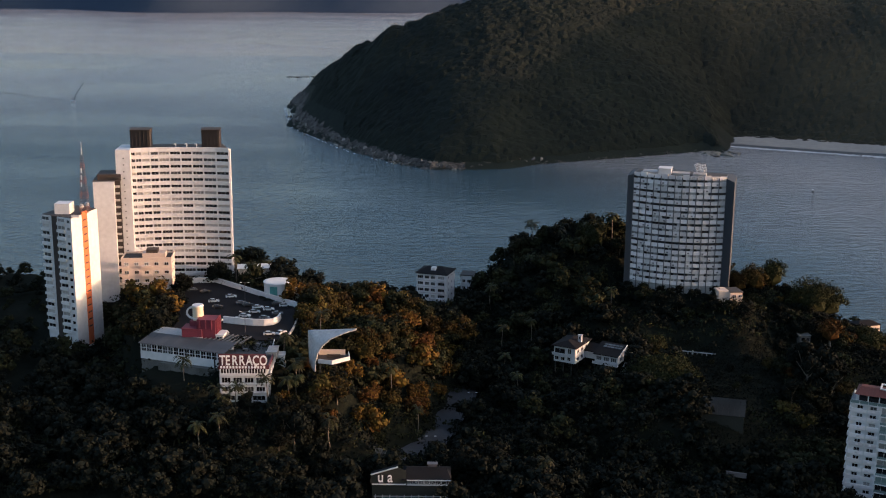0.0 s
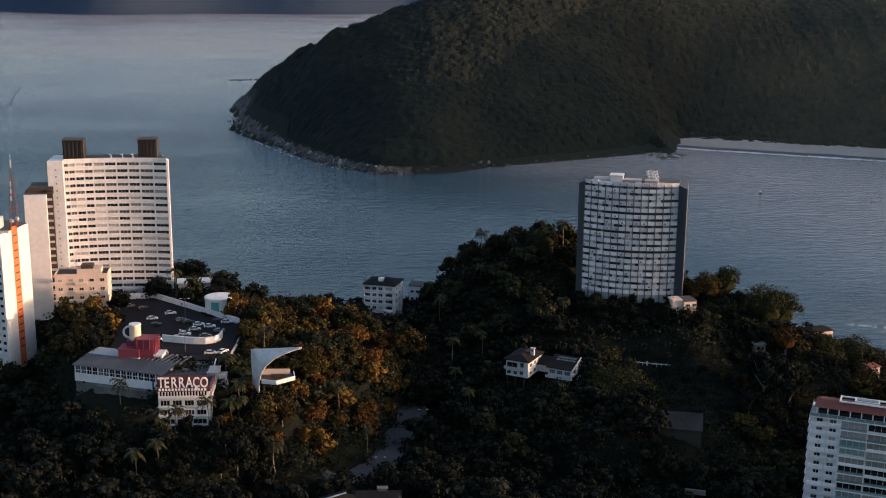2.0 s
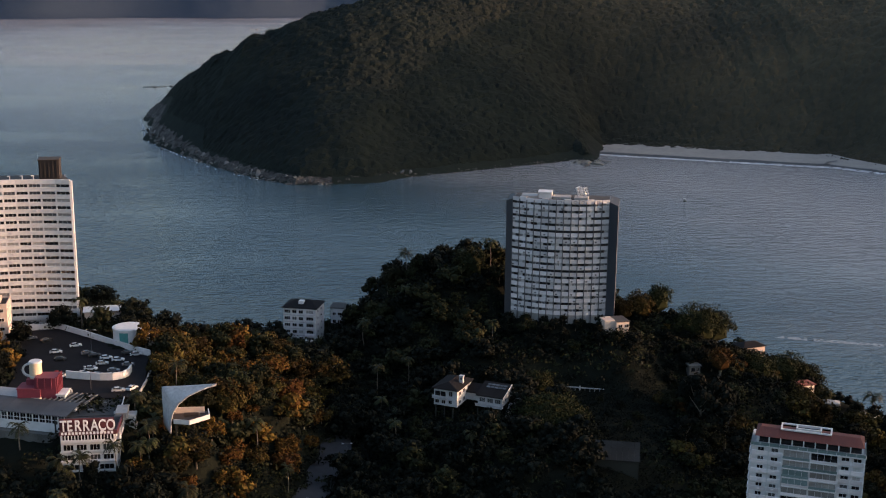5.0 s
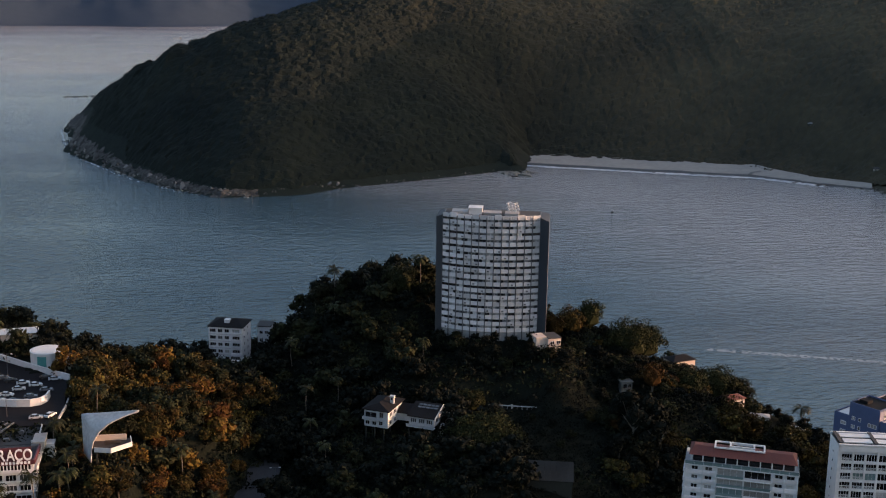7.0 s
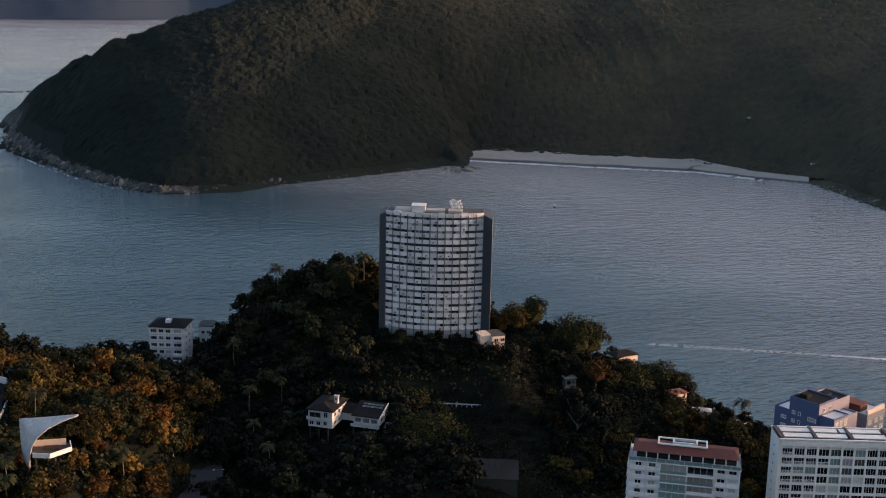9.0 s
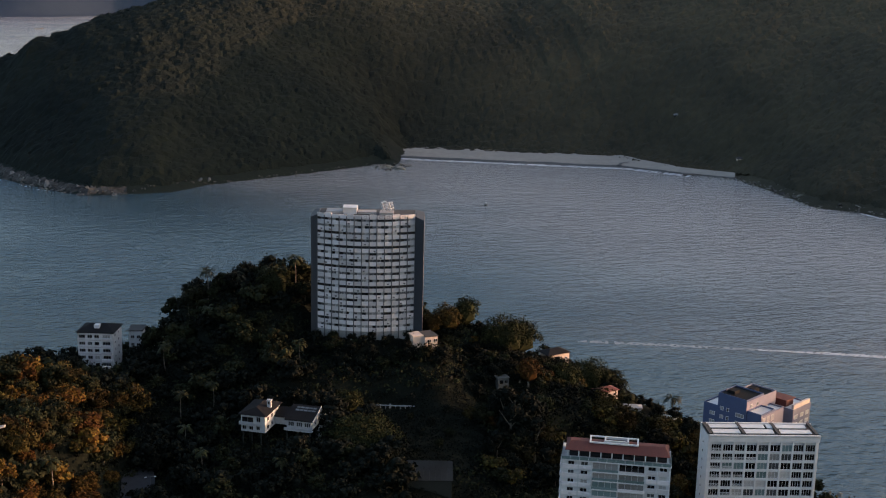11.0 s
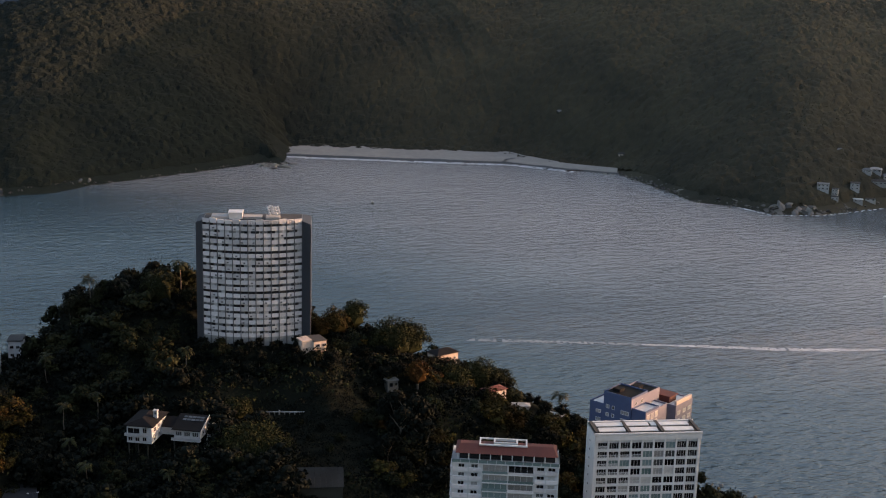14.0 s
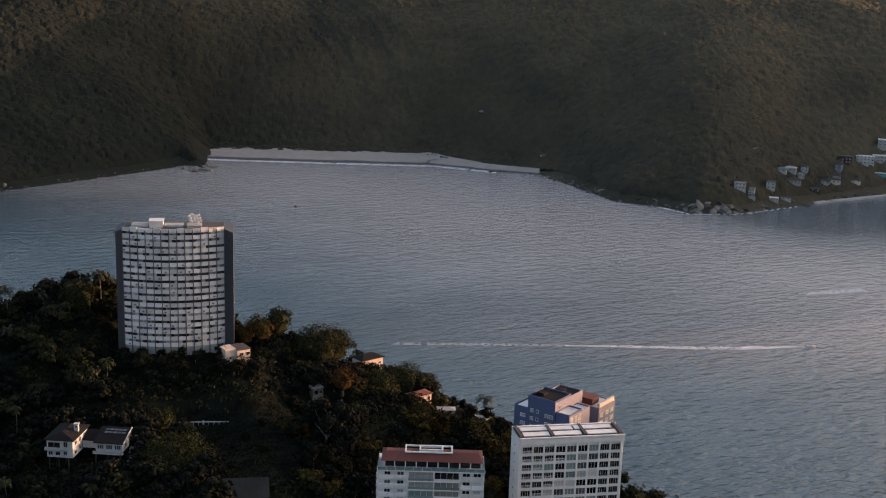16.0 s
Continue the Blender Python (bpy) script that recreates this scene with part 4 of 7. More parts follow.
xs, ys = np.arange(-215, 1330, 2.9), np.arange(858, 1840, 2.9)
gx, gy = np.meshgrid(xs, ys)
gx, gy = gx + _rng.uniform(-0.9, 0.9, gx.shape), gy + _rng.uniform(-0.9, 0.9, gy.shape)
gz = wooded(gx, gy) + _rng.uniform(-0.5, 0.5, gx.shape)
v0 = np.stack([gx, gy, gz], -1).reshape(-1, 3)
w = len(xs)
i = (np.arange(len(ys) - 1)[:, None] * w + np.arange(w - 1)[None]).ravel()
high = v0[:, 2].reshape(gx.shape)
seen = ((high[:-1, :-1] > 0.6) & ((gx[:-1, :-1] > 240) | (gy[:-1, :-1] < 1660))).ravel()
i = i[seen]
f0 = np.concatenate([np.stack([i, i + 1, i + w + 1], -1), np.stack([i, i + w + 1, i + w], -1)])
# leafy sprays all over the crowns
n = 90000
q = v0[_rng.choice(i, n)] + _rng.uniform(-1.4, 1.4, (n, 3)) * (1, 1, 0.4) + (0, 0, 0.5)
d = _rng.randn(n, 3) * 0.6 + (0, -0.35, 0.8)
v1, f1 = leaf_quads(q, d / np.linalg.norm(d, axis=1)[:, None], 0.6, _rng)
used = np.unique(f0)
back = np.zeros(len(v0), int)
back[used] = np.arange(len(used))
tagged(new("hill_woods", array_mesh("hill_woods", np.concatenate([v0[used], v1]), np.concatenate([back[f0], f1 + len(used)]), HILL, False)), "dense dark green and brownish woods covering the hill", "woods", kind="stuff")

# shrubs and ferns under the island's trees
_rng = np.random.RandomState(57)
gx, gy = np.meshgrid(np.arange(-140, 215, 2.9), np.arange(325, 570, 2.9))
sx, sy = (gx + _rng.uniform(-1.7, 1.7, gx.shape)).ravel(), (gy + _rng.uniform(-1.7, 1.7, gx.shape)).ravel()
sz = island_z(sx, sy)
bare = np.zeros(len(sx), bool)
bare |= in_lot(sx, sy, 1.0)
for cx, cy, r, _ in FLAT[5:9] + FLAT[-6:]:
    bare |= (sx - cx) ** 2 + (sy - cy) ** 2 < (r + 2.5) ** 2
for cx, cy, r in VALE:
    bare |= (sx - cx) ** 2 + (sy - cy) ** 2 < (r + 1) ** 2
ok = (sz > 2.5) & ~bare
sx, sy, sz = sx[ok], sy[ok], sz[ok]
half = _rng.rand(len(sx)) < 0.6
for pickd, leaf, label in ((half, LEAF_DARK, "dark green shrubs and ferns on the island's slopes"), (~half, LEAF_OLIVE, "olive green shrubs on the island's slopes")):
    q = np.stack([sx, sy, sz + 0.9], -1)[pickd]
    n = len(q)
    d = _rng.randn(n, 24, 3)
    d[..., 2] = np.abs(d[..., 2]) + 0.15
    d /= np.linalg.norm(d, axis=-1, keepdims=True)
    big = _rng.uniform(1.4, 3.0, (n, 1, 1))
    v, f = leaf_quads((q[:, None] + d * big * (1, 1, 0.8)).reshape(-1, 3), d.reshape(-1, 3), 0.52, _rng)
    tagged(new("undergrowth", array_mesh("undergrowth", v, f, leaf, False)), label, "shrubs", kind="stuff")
# low scrub and grass in the dip
n = 26000
sx, sy = _rng.uniform(86, 140, n), _rng.uniform(382, 466, n)
inside = np.zeros(n, bool)
for cx, cy, r in VALE:
    inside |= (sx - cx) ** 2 + (sy - cy) ** 2 < (r + 2.5) ** 2
sx, sy = sx[inside], sy[inside]
d = _rng.randn(len(sx), 3) * 0.7 + (0, -0.2, 1)
q = np.stack([sx, sy, island_z(sx, sy) + _rng.uniform(0.0, 0.9, len(sx)) * np.clip(1 + lumps(sx, sy, 5, 5), 0.1, 2)], -1)
v, f = leaf_quads(q, d / np.linalg.norm(d, axis=1)[:, None], 0.3, _rng)
tagged(new("undergrowth", array_mesh("undergrowth", v, f, LEAF_DARK, False)), "low dark scrub and grass in the dip behind the villa", "scrub", kind="stuff")


# ---- windows and blocks ----
WINDOW_MESHES = {}


def window(parent, m, w, h, leaves, pane, frame_material, bar=0.09):
    """A window set into a wall: a frame with upright bars, and its panes behind. m: its lower left corner, facing -y."""
    key = (w, h, leaves, pane.name, frame_material.name)
    if key not in WINDOW_MESHES:
        xs = [0, bar] + [w * i / leaves + k * bar / 2 for i in range(1, leaves) for k in (-1, 1)] + [w - bar, w]
        zs = [0, bar, h - bar, h]
        bm = bmesh.new()
        near, far = ([[bm.verts.new((x, y, z)) for z in zs] for x in xs] for y in (-0.05, 0.1))
        solid = {(i, k) for i in range(len(xs) - 1) for k in range(3) if i % 2 == 0 or k != 1}
        for i, k in solid:
            a, b = ((i, k), (i + 1, k), (i + 1, k + 1), (i, k + 1)), ((i, k - 1), (i + 1, k), (i, k + 1), (i - 1, k))
            bm.faces.new([near[p][q] for p, q in a])
            bm.faces.new([far[p][q] for p, q in a[::-1]])
            for n, side in enumerate(b):
                if side not in solid:
                    (p, q), (r, t) = a[n], a[(n + 1) % 4]
                    bm.faces.new((near[r][t], near[p][q], far[p][q], far[r][t]))
        WINDOW_MESHES[key] = (mesh_of("window", bm, frame_material), mesh_of("pane", boxes((bar, 0.02, bar, w - bar, 0.06, h - bar)), pane))
    fm, pm = WINDOW_MESHES[key]
    ob = new("window", fm)
    ob.parent, ob.matrix_local = parent, m
    p = new("pane", pm)
    p.parent = ob
    return ob


def pick_pane(rng, dark=0.55):
    u = rng.random()
    return PANE_DARK if u < dark else PANE_MID if u < dark + 0.2 else PANE_CURTAIN if u < dark + 0.34 else PANE_WHITE


def shared_part(name, me, parent, m, label=""):
    ob = new(name, me)
    ob.parent, ob.matrix_local = parent, m
    if label:
        ob["label"] = label
    return ob


def prism(points, z0, z1):
    """An upright body over a plan outline (counterclockwise)."""
    bm = bmesh.new()
    lo, hi = [bm.verts.new((x, y, z0)) for x, y in points], [bm.verts.new((x, y, z1)) for x, y in points]
    n = len(points)
    bm.faces.new(hi), bm.faces.new(lo[::-1])
    for i in range(n):
        bm.faces.new((lo[i], lo[(i + 1) % n], hi[(i + 1) % n], hi[i]))
    return bm


def arc_plan(width, sag, n):
    """Points and headings of n bays along a bow of that chord and rise (towards -y if sag > 0), from -width/2 to width/2."""
    pts = []
    for i in range(n + 1):
        t = 2 * i / n - 1
        pts.append(Vector((t * width / 2, -sag * (1 - t * t))))
    return pts


def facing(ax, ay, bx, by):
    """Heading in degrees of a front that runs from a to b, its outside on the right hand."""
    return math.degrees(math.atan2(by - ay, bx - ax))


# ---- the round-fronted tower on the wooded hill ----
def round_tower():
    top, base, floors, bays = 99.0, 50.0, 17, 13
    fl, fr = Vector((80.1, 503.6)), Vector((116.9, 493.2))
    mid = (fl + fr) / 2
    width = (fr - fl).length
    tower = thing("apartment_tower", pose(mid.x, mid.y, base, 0, 0, facing(*fl, *fr)), "tall grey-white apartment tower with a bowed front and dark ends", "apartment building")
    h = top - base
    step = 2.66
    z0 = h - step * floors - 0.9
    pts = arc_plan(width, 4.6, bays)
    outline = [(p.x, p.y + 0.35) for p in pts] + [(width / 2, 13.5), (-width / 2, 13.5)]
    part("wall", prism(outline, -6, h - 0.6), CONCRETE, tower)
    part("roof", prism([(p.x * 0.985, p.y + 0.9) for p in pts] + [(width / 2 - 0.4, 13.2), (-width / 2 + 0.4, 13.2)], h - 0.598, h - 0.35), ROOFING, tower)
    # dark end walls, their tops falling outwards
    for s, name in ((-1, "end_wall"), (1, "end_wall")):
        x0, x1 = s * (width / 2 + 0.02), s * (width / 2 + (2.4 if s < 0 else 3.4))
        y_out = -0.6 if s < 0 else -4.2
        bm = bmesh.new()
        lo = [bm.verts.new(p) for p in ((x0, -0.3, -6), (x1, y_out, -6), (x1, 12.5, -6), (x0, 13.4, -6))]
        hi = [bm.verts.new(p) for p in ((x0, -0.3, h - 0.3), (x1, y_out, h - 1.0), (x1, 12.5, h - 1.0), (x0, 13.4, h - 0.3))]
        order = (0, 1, 2, 3) if s > 0 else (3, 2, 1, 0)
        bm.faces.new([hi[i] for i in order]), bm.faces.new([lo[i] for i in order[::-1]])
        for i in range(4):
            a, b = order[i], order[(i + 1) % 4]
            bm.faces.new((lo[a], lo[b], hi[b], hi[a]))
        part(name, bm, SLATE, tower, "dark slate-painted end wall")
    rng = random.Random(7)
    spandrels = {}
    cooler = mesh_of("air_conditioner", boxes((0, -0.42, 0, 0.7, -0.13, 0.45)), MULLION)
    for b in range(bays):
        a, c = pts[b], pts[b + 1]
        bw = (c - a).length
        turn = facing(*a, *c)
        at = Matrix.Translation((a.x, a.y, 0)) @ pose(0, 0, 0, 0, 0, turn)
        key = round(bw, 2)
        if key not in spandrels:
            spandrels[key] = mesh_of("spandrel", boxes((0.16, -0.12, 0, bw - 0.16, 0.3, 1.5)), PANEL)
            spandrels[key, "slab"] = mesh_of("floor_edge", boxes((0.0, -0.02, 0, bw, 0.32, 0.16)), CONCRETE)
        for i in range(floors):
            z = z0 + i * step
            shared_part("floor_edge", spandrels[key, "slab"], tower, at @ pose(0, 0, z))
            tall = 1.5
            shared_part("spandrel", spandrels[key], tower, at @ pose(0, 0, z + 0.16))
            cut = rng.choice((0.36, 0.5, 0.5, 0.64))
            wide = bw - 0.32
            for x, ww in ((0.16, wide * cut), (0.16 + wide * cut, wide * (1 - cut))):
                open_row = i in (6, 9, 12) or (b < 3 and i == 14)
                u = rng.random()
                pane = PANE_DARK if open_row and rng.random() < 0.75 else PANE_DARK if u < 0.3 else PANE_MID if u < 0.68 else PANE_CURTAIN if u < 0.9 else PANE_WHITE
                window(tower, at @ pose(x, 0.05, z + 0.16 + tall), round(ww, 2), round(step - 0.16 - tall, 2), 3 if ww > 1.4 else 1, pane, MULLION if pane is PANE_DARK else PANEL, 0.06)
            if rng.random() < 0.22:
                shared_part("air_conditioner", cooler, tower, at @ pose(0.4 + rng.random() * (bw - 1.4), 0, z + 0.5))
        # parapet panels, a few with dark openings
        part("parapet", boxes((0.1, -0.15, z0 + floors * step, bw - 0.1, 0.25, z0 + floors * step + 1.5 + 0.35 * (b % 3 == 1))), PANEL, tower).matrix_local = at
        if b in (6, 8, 9, 11):
            window(tower, at @ pose(bw * 0.3, -0.12, z0 + floors * step + 0.25), 1.1, 0.95, 1, PANE_DARK, MULLION)
    for i, p in enumerate(pts):
        part("mullion", boxes((-0.17, -0.42, -4, 0.17, 0.3, h - 0.1)), MULLION, tower).matrix_local = Matrix.Translation((p.x, p.y, 0))
    # plant rooms on the roof
    part("roof_ledge", boxes((-16, 3, h - 0.5, -9.5, 9, h + 0.5)), CONCRETE, tower)
    part("lift_house", boxes((-9.2, 2.5, h - 0.5, -4.0, 8, h + 2.0), (-9.4, 2.2, h + 2.0, -3.8, 8.3, h + 2.25)), PAINT, tower, "white rooftop lift house")
    part("roof_ledge", boxes((-3.6, 3, h - 0.5, 3.5, 8, h + 0.4)), CONCRETE, tower)
    part("roof_ledge", boxes((5.0, 1.5, h - 0.5, 10.5, 7, h + 0.6)), CONCRETE, tower)
    for x, y, r in ((6.2, 3.0, 0.55), (7.6, 4.2, 0.6), (8.8, 2.6, 0.6), (9.8, 4.5, 0.5), (7.0, 5.6, 0.5)):
        z = h + 0.9
        mast = part("antenna_mast", boxes((x - 0.08, y - 0.08, z, x + 0.08, y + 0.08, z + 3.0 + r * 2)), CONCRETE, tower)
        for k in range(3):
            bm = bmesh.new()
            bmesh.ops.create_cone(bm, cap_ends=True, segments=12, radius1=r, radius2=r * 0.85, depth=0.45, matrix=Matrix.Translation((x - 0.35 * (k - 1), y - 0.3, z + 1.0 + 1.1 * k)) @ Matrix.Rotation(radians(90), 4, "X"))
            part("drum_antenna", bm, PAINT, mast, "white drum antenna")
    return tower


round_tower()


def low_block(name, label, category, m, w, d, h, wall, floors, cols, roof=None, win=(1.6, 1.2), seed=1, sill=0.95, group="", dark=0.7, side_cols=0):
    """A plain block with rows of windows in its front, from a footing below its base to a parapet."""
    ob = thing(name, m, label, category, group)
    part("wall", boxes((0, 0, -5, w, d, h)), wall, ob)
    part("roof", boxes((0.25, 0.25, h - 0.2, w - 0.25, d - 0.25, h + 0.012)), roof or ROOFING, ob)
    part("parapet", boxes((-0.12, -0.12, h + 0.014, w + 0.12, 0.2, h + 0.7), (-0.12, d - 0.2, h + 0.014, w + 0.12, d + 0.12, h + 0.7), (-0.12, 0.2, h + 0.014, 0.2, d - 0.2, h + 0.7), (w - 0.2, 0.2, h + 0.014, w + 0.12, d - 0.2, h + 0.7)), wall, ob)
    rng = random.Random(seed)
    step = h / floors
    for i in range(floors):
        for c in range(cols):
            x = (c + 0.5) * w / cols - win[0] / 2
            window(ob, pose(x, -0.08, i * step + sill), win[0], win[1], 2, pick_pane(rng, dark), PAINT)
        for c in range(side_cols):
            y = (c + 0.5) * d / side_cols - win[0] / 2
            window(ob, pose(w + 0.08, y, i * step + sill, 0, 0, 90), win[0], win[1], 2, pick_pane(rng, dark), PAINT)
    return ob


# ---- the white curved block by the sea ----
def white_block():
    base, top = 50.0, 108.2
    a, b = Vector((-129.0, 494.2)), Vector((-89.2, 497.4))
    mid, width = (a + b) / 2, (b - a).length
    ob = thing("apartment_block", pose(mid.x, mid.y, base, 0, 0, facing(*a, *b)), "white apartment block with a hollow-curved front and long window bands", "apartment building")
    h, floors, step = top - base, 19, 2.78
    n = 10
    cut = [0, 0.045, 0.105, 0.19, 0.275, 0.385, 0.50, 0.615, 0.73, 0.865, 1.0]
    sag = 2.6
    pts = [Vector((-width / 2 + width * t, sag * (1 - (2 * t - 1) ** 2))) for t in cut]
    part("wall", prism([(p.x, p.y + 0.4) for p in pts] + [(width / 2 - 3.4, 16), (-width / 2, 16)], -5, h), PAINT, ob)
    part("roof", prism([(p.x, p.y + 1.0) for p in pts] + [(width / 2 - 3.8, 15.5), (-width / 2 + 0.5, 15.5)], h + 0.004, h + 0.25), ROOFING, ob)
    part("parapet", prism([(p.x, p.y) for p in pts] + [(p.x, p.y + 0.5) for p in pts[::-1]], h + 0.002, h + 0.75), ROOFING, ob)
    pier = part("end_pier", boxes((-width / 2 - 6.0, -1.3, -5, -width / 2 - 0.02, 14, h + 0.3)), PAINT, ob, "blank white end pier")
    for i in range(floors):
        shared = boxes((-width / 2 - 3.1, -1.36, h - 3.4 - i * step, -width / 2 - 2.6, -1.24, h - 2.9 - i * step))
        part("vent", shared, PANE_MID, pier)
    part("end_pier", boxes((width / 2 + 0.02, -0.1, -5, width / 2 + 0.7, 2.2, h + 0.2)), PAINT, ob)
    rng = random.Random(3)
    for j in range(n):
        p, q = pts[j], pts[j + 1]
        bw = (q - p).length
        at = Matrix.Translation((p.x, p.y, 0)) @ pose(0, 0, 0, 0, 0, facing(*p, *q))
        gap = 0.45 if j > 1 else 0.3
        me = mesh_of("window_band", boxes((0.0, -0.16, 0, bw, 0.45, 1.5)), PAINT)
        ac = mesh_of("air_conditioner", boxes((0.8, -0.5, 0.75, 1.5, -0.14, 1.2)), PANEL)
        for i in range(floors):
            z = h - 1.0 - (i + 1) * step
            shared_part("window_band", me, ob, at @ pose(0, 0, z))
            window(ob, at @ pose(gap / 2, 0.2, z + 1.5), round(bw - gap, 2), round(step - 1.5, 2), 3 if bw > 4 else 2, pick_pane(rng, 0.6), PAINT, 0.08)
            if rng.random() < 0.25:
                shared_part("air_conditioner", ac, ob, at @ pose(rng.random() * max(bw - 2.4, 0.1), 0, z))
        part("parapet_band", boxes((0, -0.16, h - 1.0, bw, 0.45, h + 0.8)), PAINT, ob).matrix_local = at
    for k in range(n + 1):
        p = pts[k]
        part("pier", boxes((-0.22, -0.06, -5, 0.22, 0.5, h)), PAINT, ob).matrix_local = Matrix.Translation((p.x, p.y, 0))
    for x0, x1 in ((-20.6, -12.6), (8.6, 16.0)):
        house = part("roof_tower", boxes((x0, 4, h + 0.2, x1, 11, h + 7.6), (x0 - 0.3, 3.7, h + 7.6, x1 + 0.3, 11.3, h + 7.9)), SOOTY, ob, "brown rooftop water tower")
        for i in range(5):
            t = x0 + (x1 - x0) * (i + 0.5) / 5
            part("rib", boxes((t - 0.18, 3.75, h + 0.3, t + 0.18, 3.98, h + 7.5)), SOOTY, house)
    for x in (-2.0, 2.5, 6.5):
        part("roof_pipe", boxes((x, 3, h + 0.25, x + 0.3, 3.3, h + 1.9), (x - 0.7, 3, h + 1.9, x + 0.3, 3.3, h + 2.2)), PAINT, ob)
    return ob


white_block()


# ---- the slab behind, and the narrow tower with the orange stripe ----
def slab():
    ob = thing("apartment_slab", pose(-143.2, 487.0, 50, 0, 0, 8), "plain white windowless slab with a dark recessed side", "apartment building")
    part("wall", boxes((0, 0, -5, 8.4, 15, 46.0)), PAINT, ob, "blank white gable wall")
    part("side_wall", boxes((8.42, 2.0, -5, 10.6, 15, 47.4)), SOOTY, ob)
    for i in range(16):
        part("balcony", boxes((8.46, 1.4, 0.6 + i * 2.85, 10.4, 2.2, 1.4 + i * 2.85)), CONCRETE, ob)
    part("roof", boxes((-0.2, 1.0, 46.004, 10.9, 15.2, 46.4), (1.5, 3.0, 46.4, 10.9, 14.0, 48.6)), BROWN, ob, "dark brown roof house")


slab()


def narrow_tower():
    base, top = 44.0, 90.6
    c, l, r = Vector((-138.6, 441.0)), Vector((-151.8, 448.0)), Vector((-134.2, 460.0))
    ob = thing("apartment_tower", pose(c.x, c.y, base, 0, 0, 0), "narrow white tower with an orange stripe and balconied side", "apartment building")
    cl, cr = l - c, r - c
    back = cl + cr
    h = top - base
    part("wall", prism([(0, 0), (cr.x, cr.y), (back.x, back.y), (cl.x, cl.y)], -6, h), PAINT, ob)
    part("roof", prism([(p.x * 0.97 + back.x * 0.015, p.y * 0.97 + back.y * 0.015) for p in (Vector((0, 0)), cr, back, cl)], h + 0.004, h + 0.22), ROOFING, ob)
    right = Matrix.Translation((0, 0, 0)) @ pose(0, 0, 0, 0, 0, facing(0, 0, *cr))
    ln = cr.length
    stripe = part("stripe", boxes((ln * 0.40, -0.12, -5, ln * 0.60, 0.3, h + 0.9)), ORANGE, ob, "orange-red painted stripe")
    stripe.matrix_local = right
    step, floors = 2.8, 16
    for i in range(floors):
        z = h - (i + 1) * step + 0.2
        part("stripe_window", boxes((ln * 0.43, -0.16, z, ln * 0.57, -0.10, z + 0.55)), BROWN, stripe)
    left = Matrix.Translation((cl.x, cl.y, 0)) @ pose(0, 0, 0, 0, 0, facing(*cl, 0, 0))
    wl = cl.length
    rng = random.Random(5)
    rail = mesh_of("balcony", boxes((0, -0.75, 0, wl * 0.27, 0.2, 0.95)), PAINT)
    core = part("stair_core", boxes((wl * 0.36, -0.35, -5, wl * 0.52, 0.3, h + 0.3)), BROWN, ob)
    core.matrix_local = left
    for i in range(floors):
        z = h - (i + 1) * step
        for x0 in (0.02, 0.06 + wl * 0.53):
            shared_part("balcony", rail, ob, left @ pose(x0, 0, z - 0.1))
            window(ob, left @ pose(x0 + 0.2, -0.05, z + 0.95), round(wl * 0.27 - 0.5, 2), 1.4, 2, pick_pane(rng, 0.5), PAINT)
        window(ob, left @ pose(wl * 0.85, -0.06, z + 0.8), round(wl * 0.11, 2), 1.3, 1, pick_pane(rng, 0.6), PAINT)
    # roof houses
    part("roof_house", boxes((-8.2, 7.0, h + 0.2, -2.5, 13, h + 4.2)), PAINT, ob, "white rooftop plant house")
    part("roof_rail", boxes((-0.2, 1.2, h + 0.2, 2.8, 1.4, h + 1.1)), PAINT, ob)
    for x, y in ((0.6, 12.0), (1.6, 15.5)):
        bm = bmesh.new()
        bmesh.ops.create_cone(bm, cap_ends=True, segments=14, radius1=0.9, radius2=0.3, depth=0.5, matrix=Matrix.Translation((x, y, h + 2.4)) @ Matrix.Rotation(radians(80), 4, "X"))
        dish = part("dish", bm, PAINT, ob, "white satellite dish")
        part("dish_post", boxes((x - 0.08, y, h + 0.2, x + 0.08, y + 0.16, h + 2.4)), CONCRETE, dish)


narrow_tower()


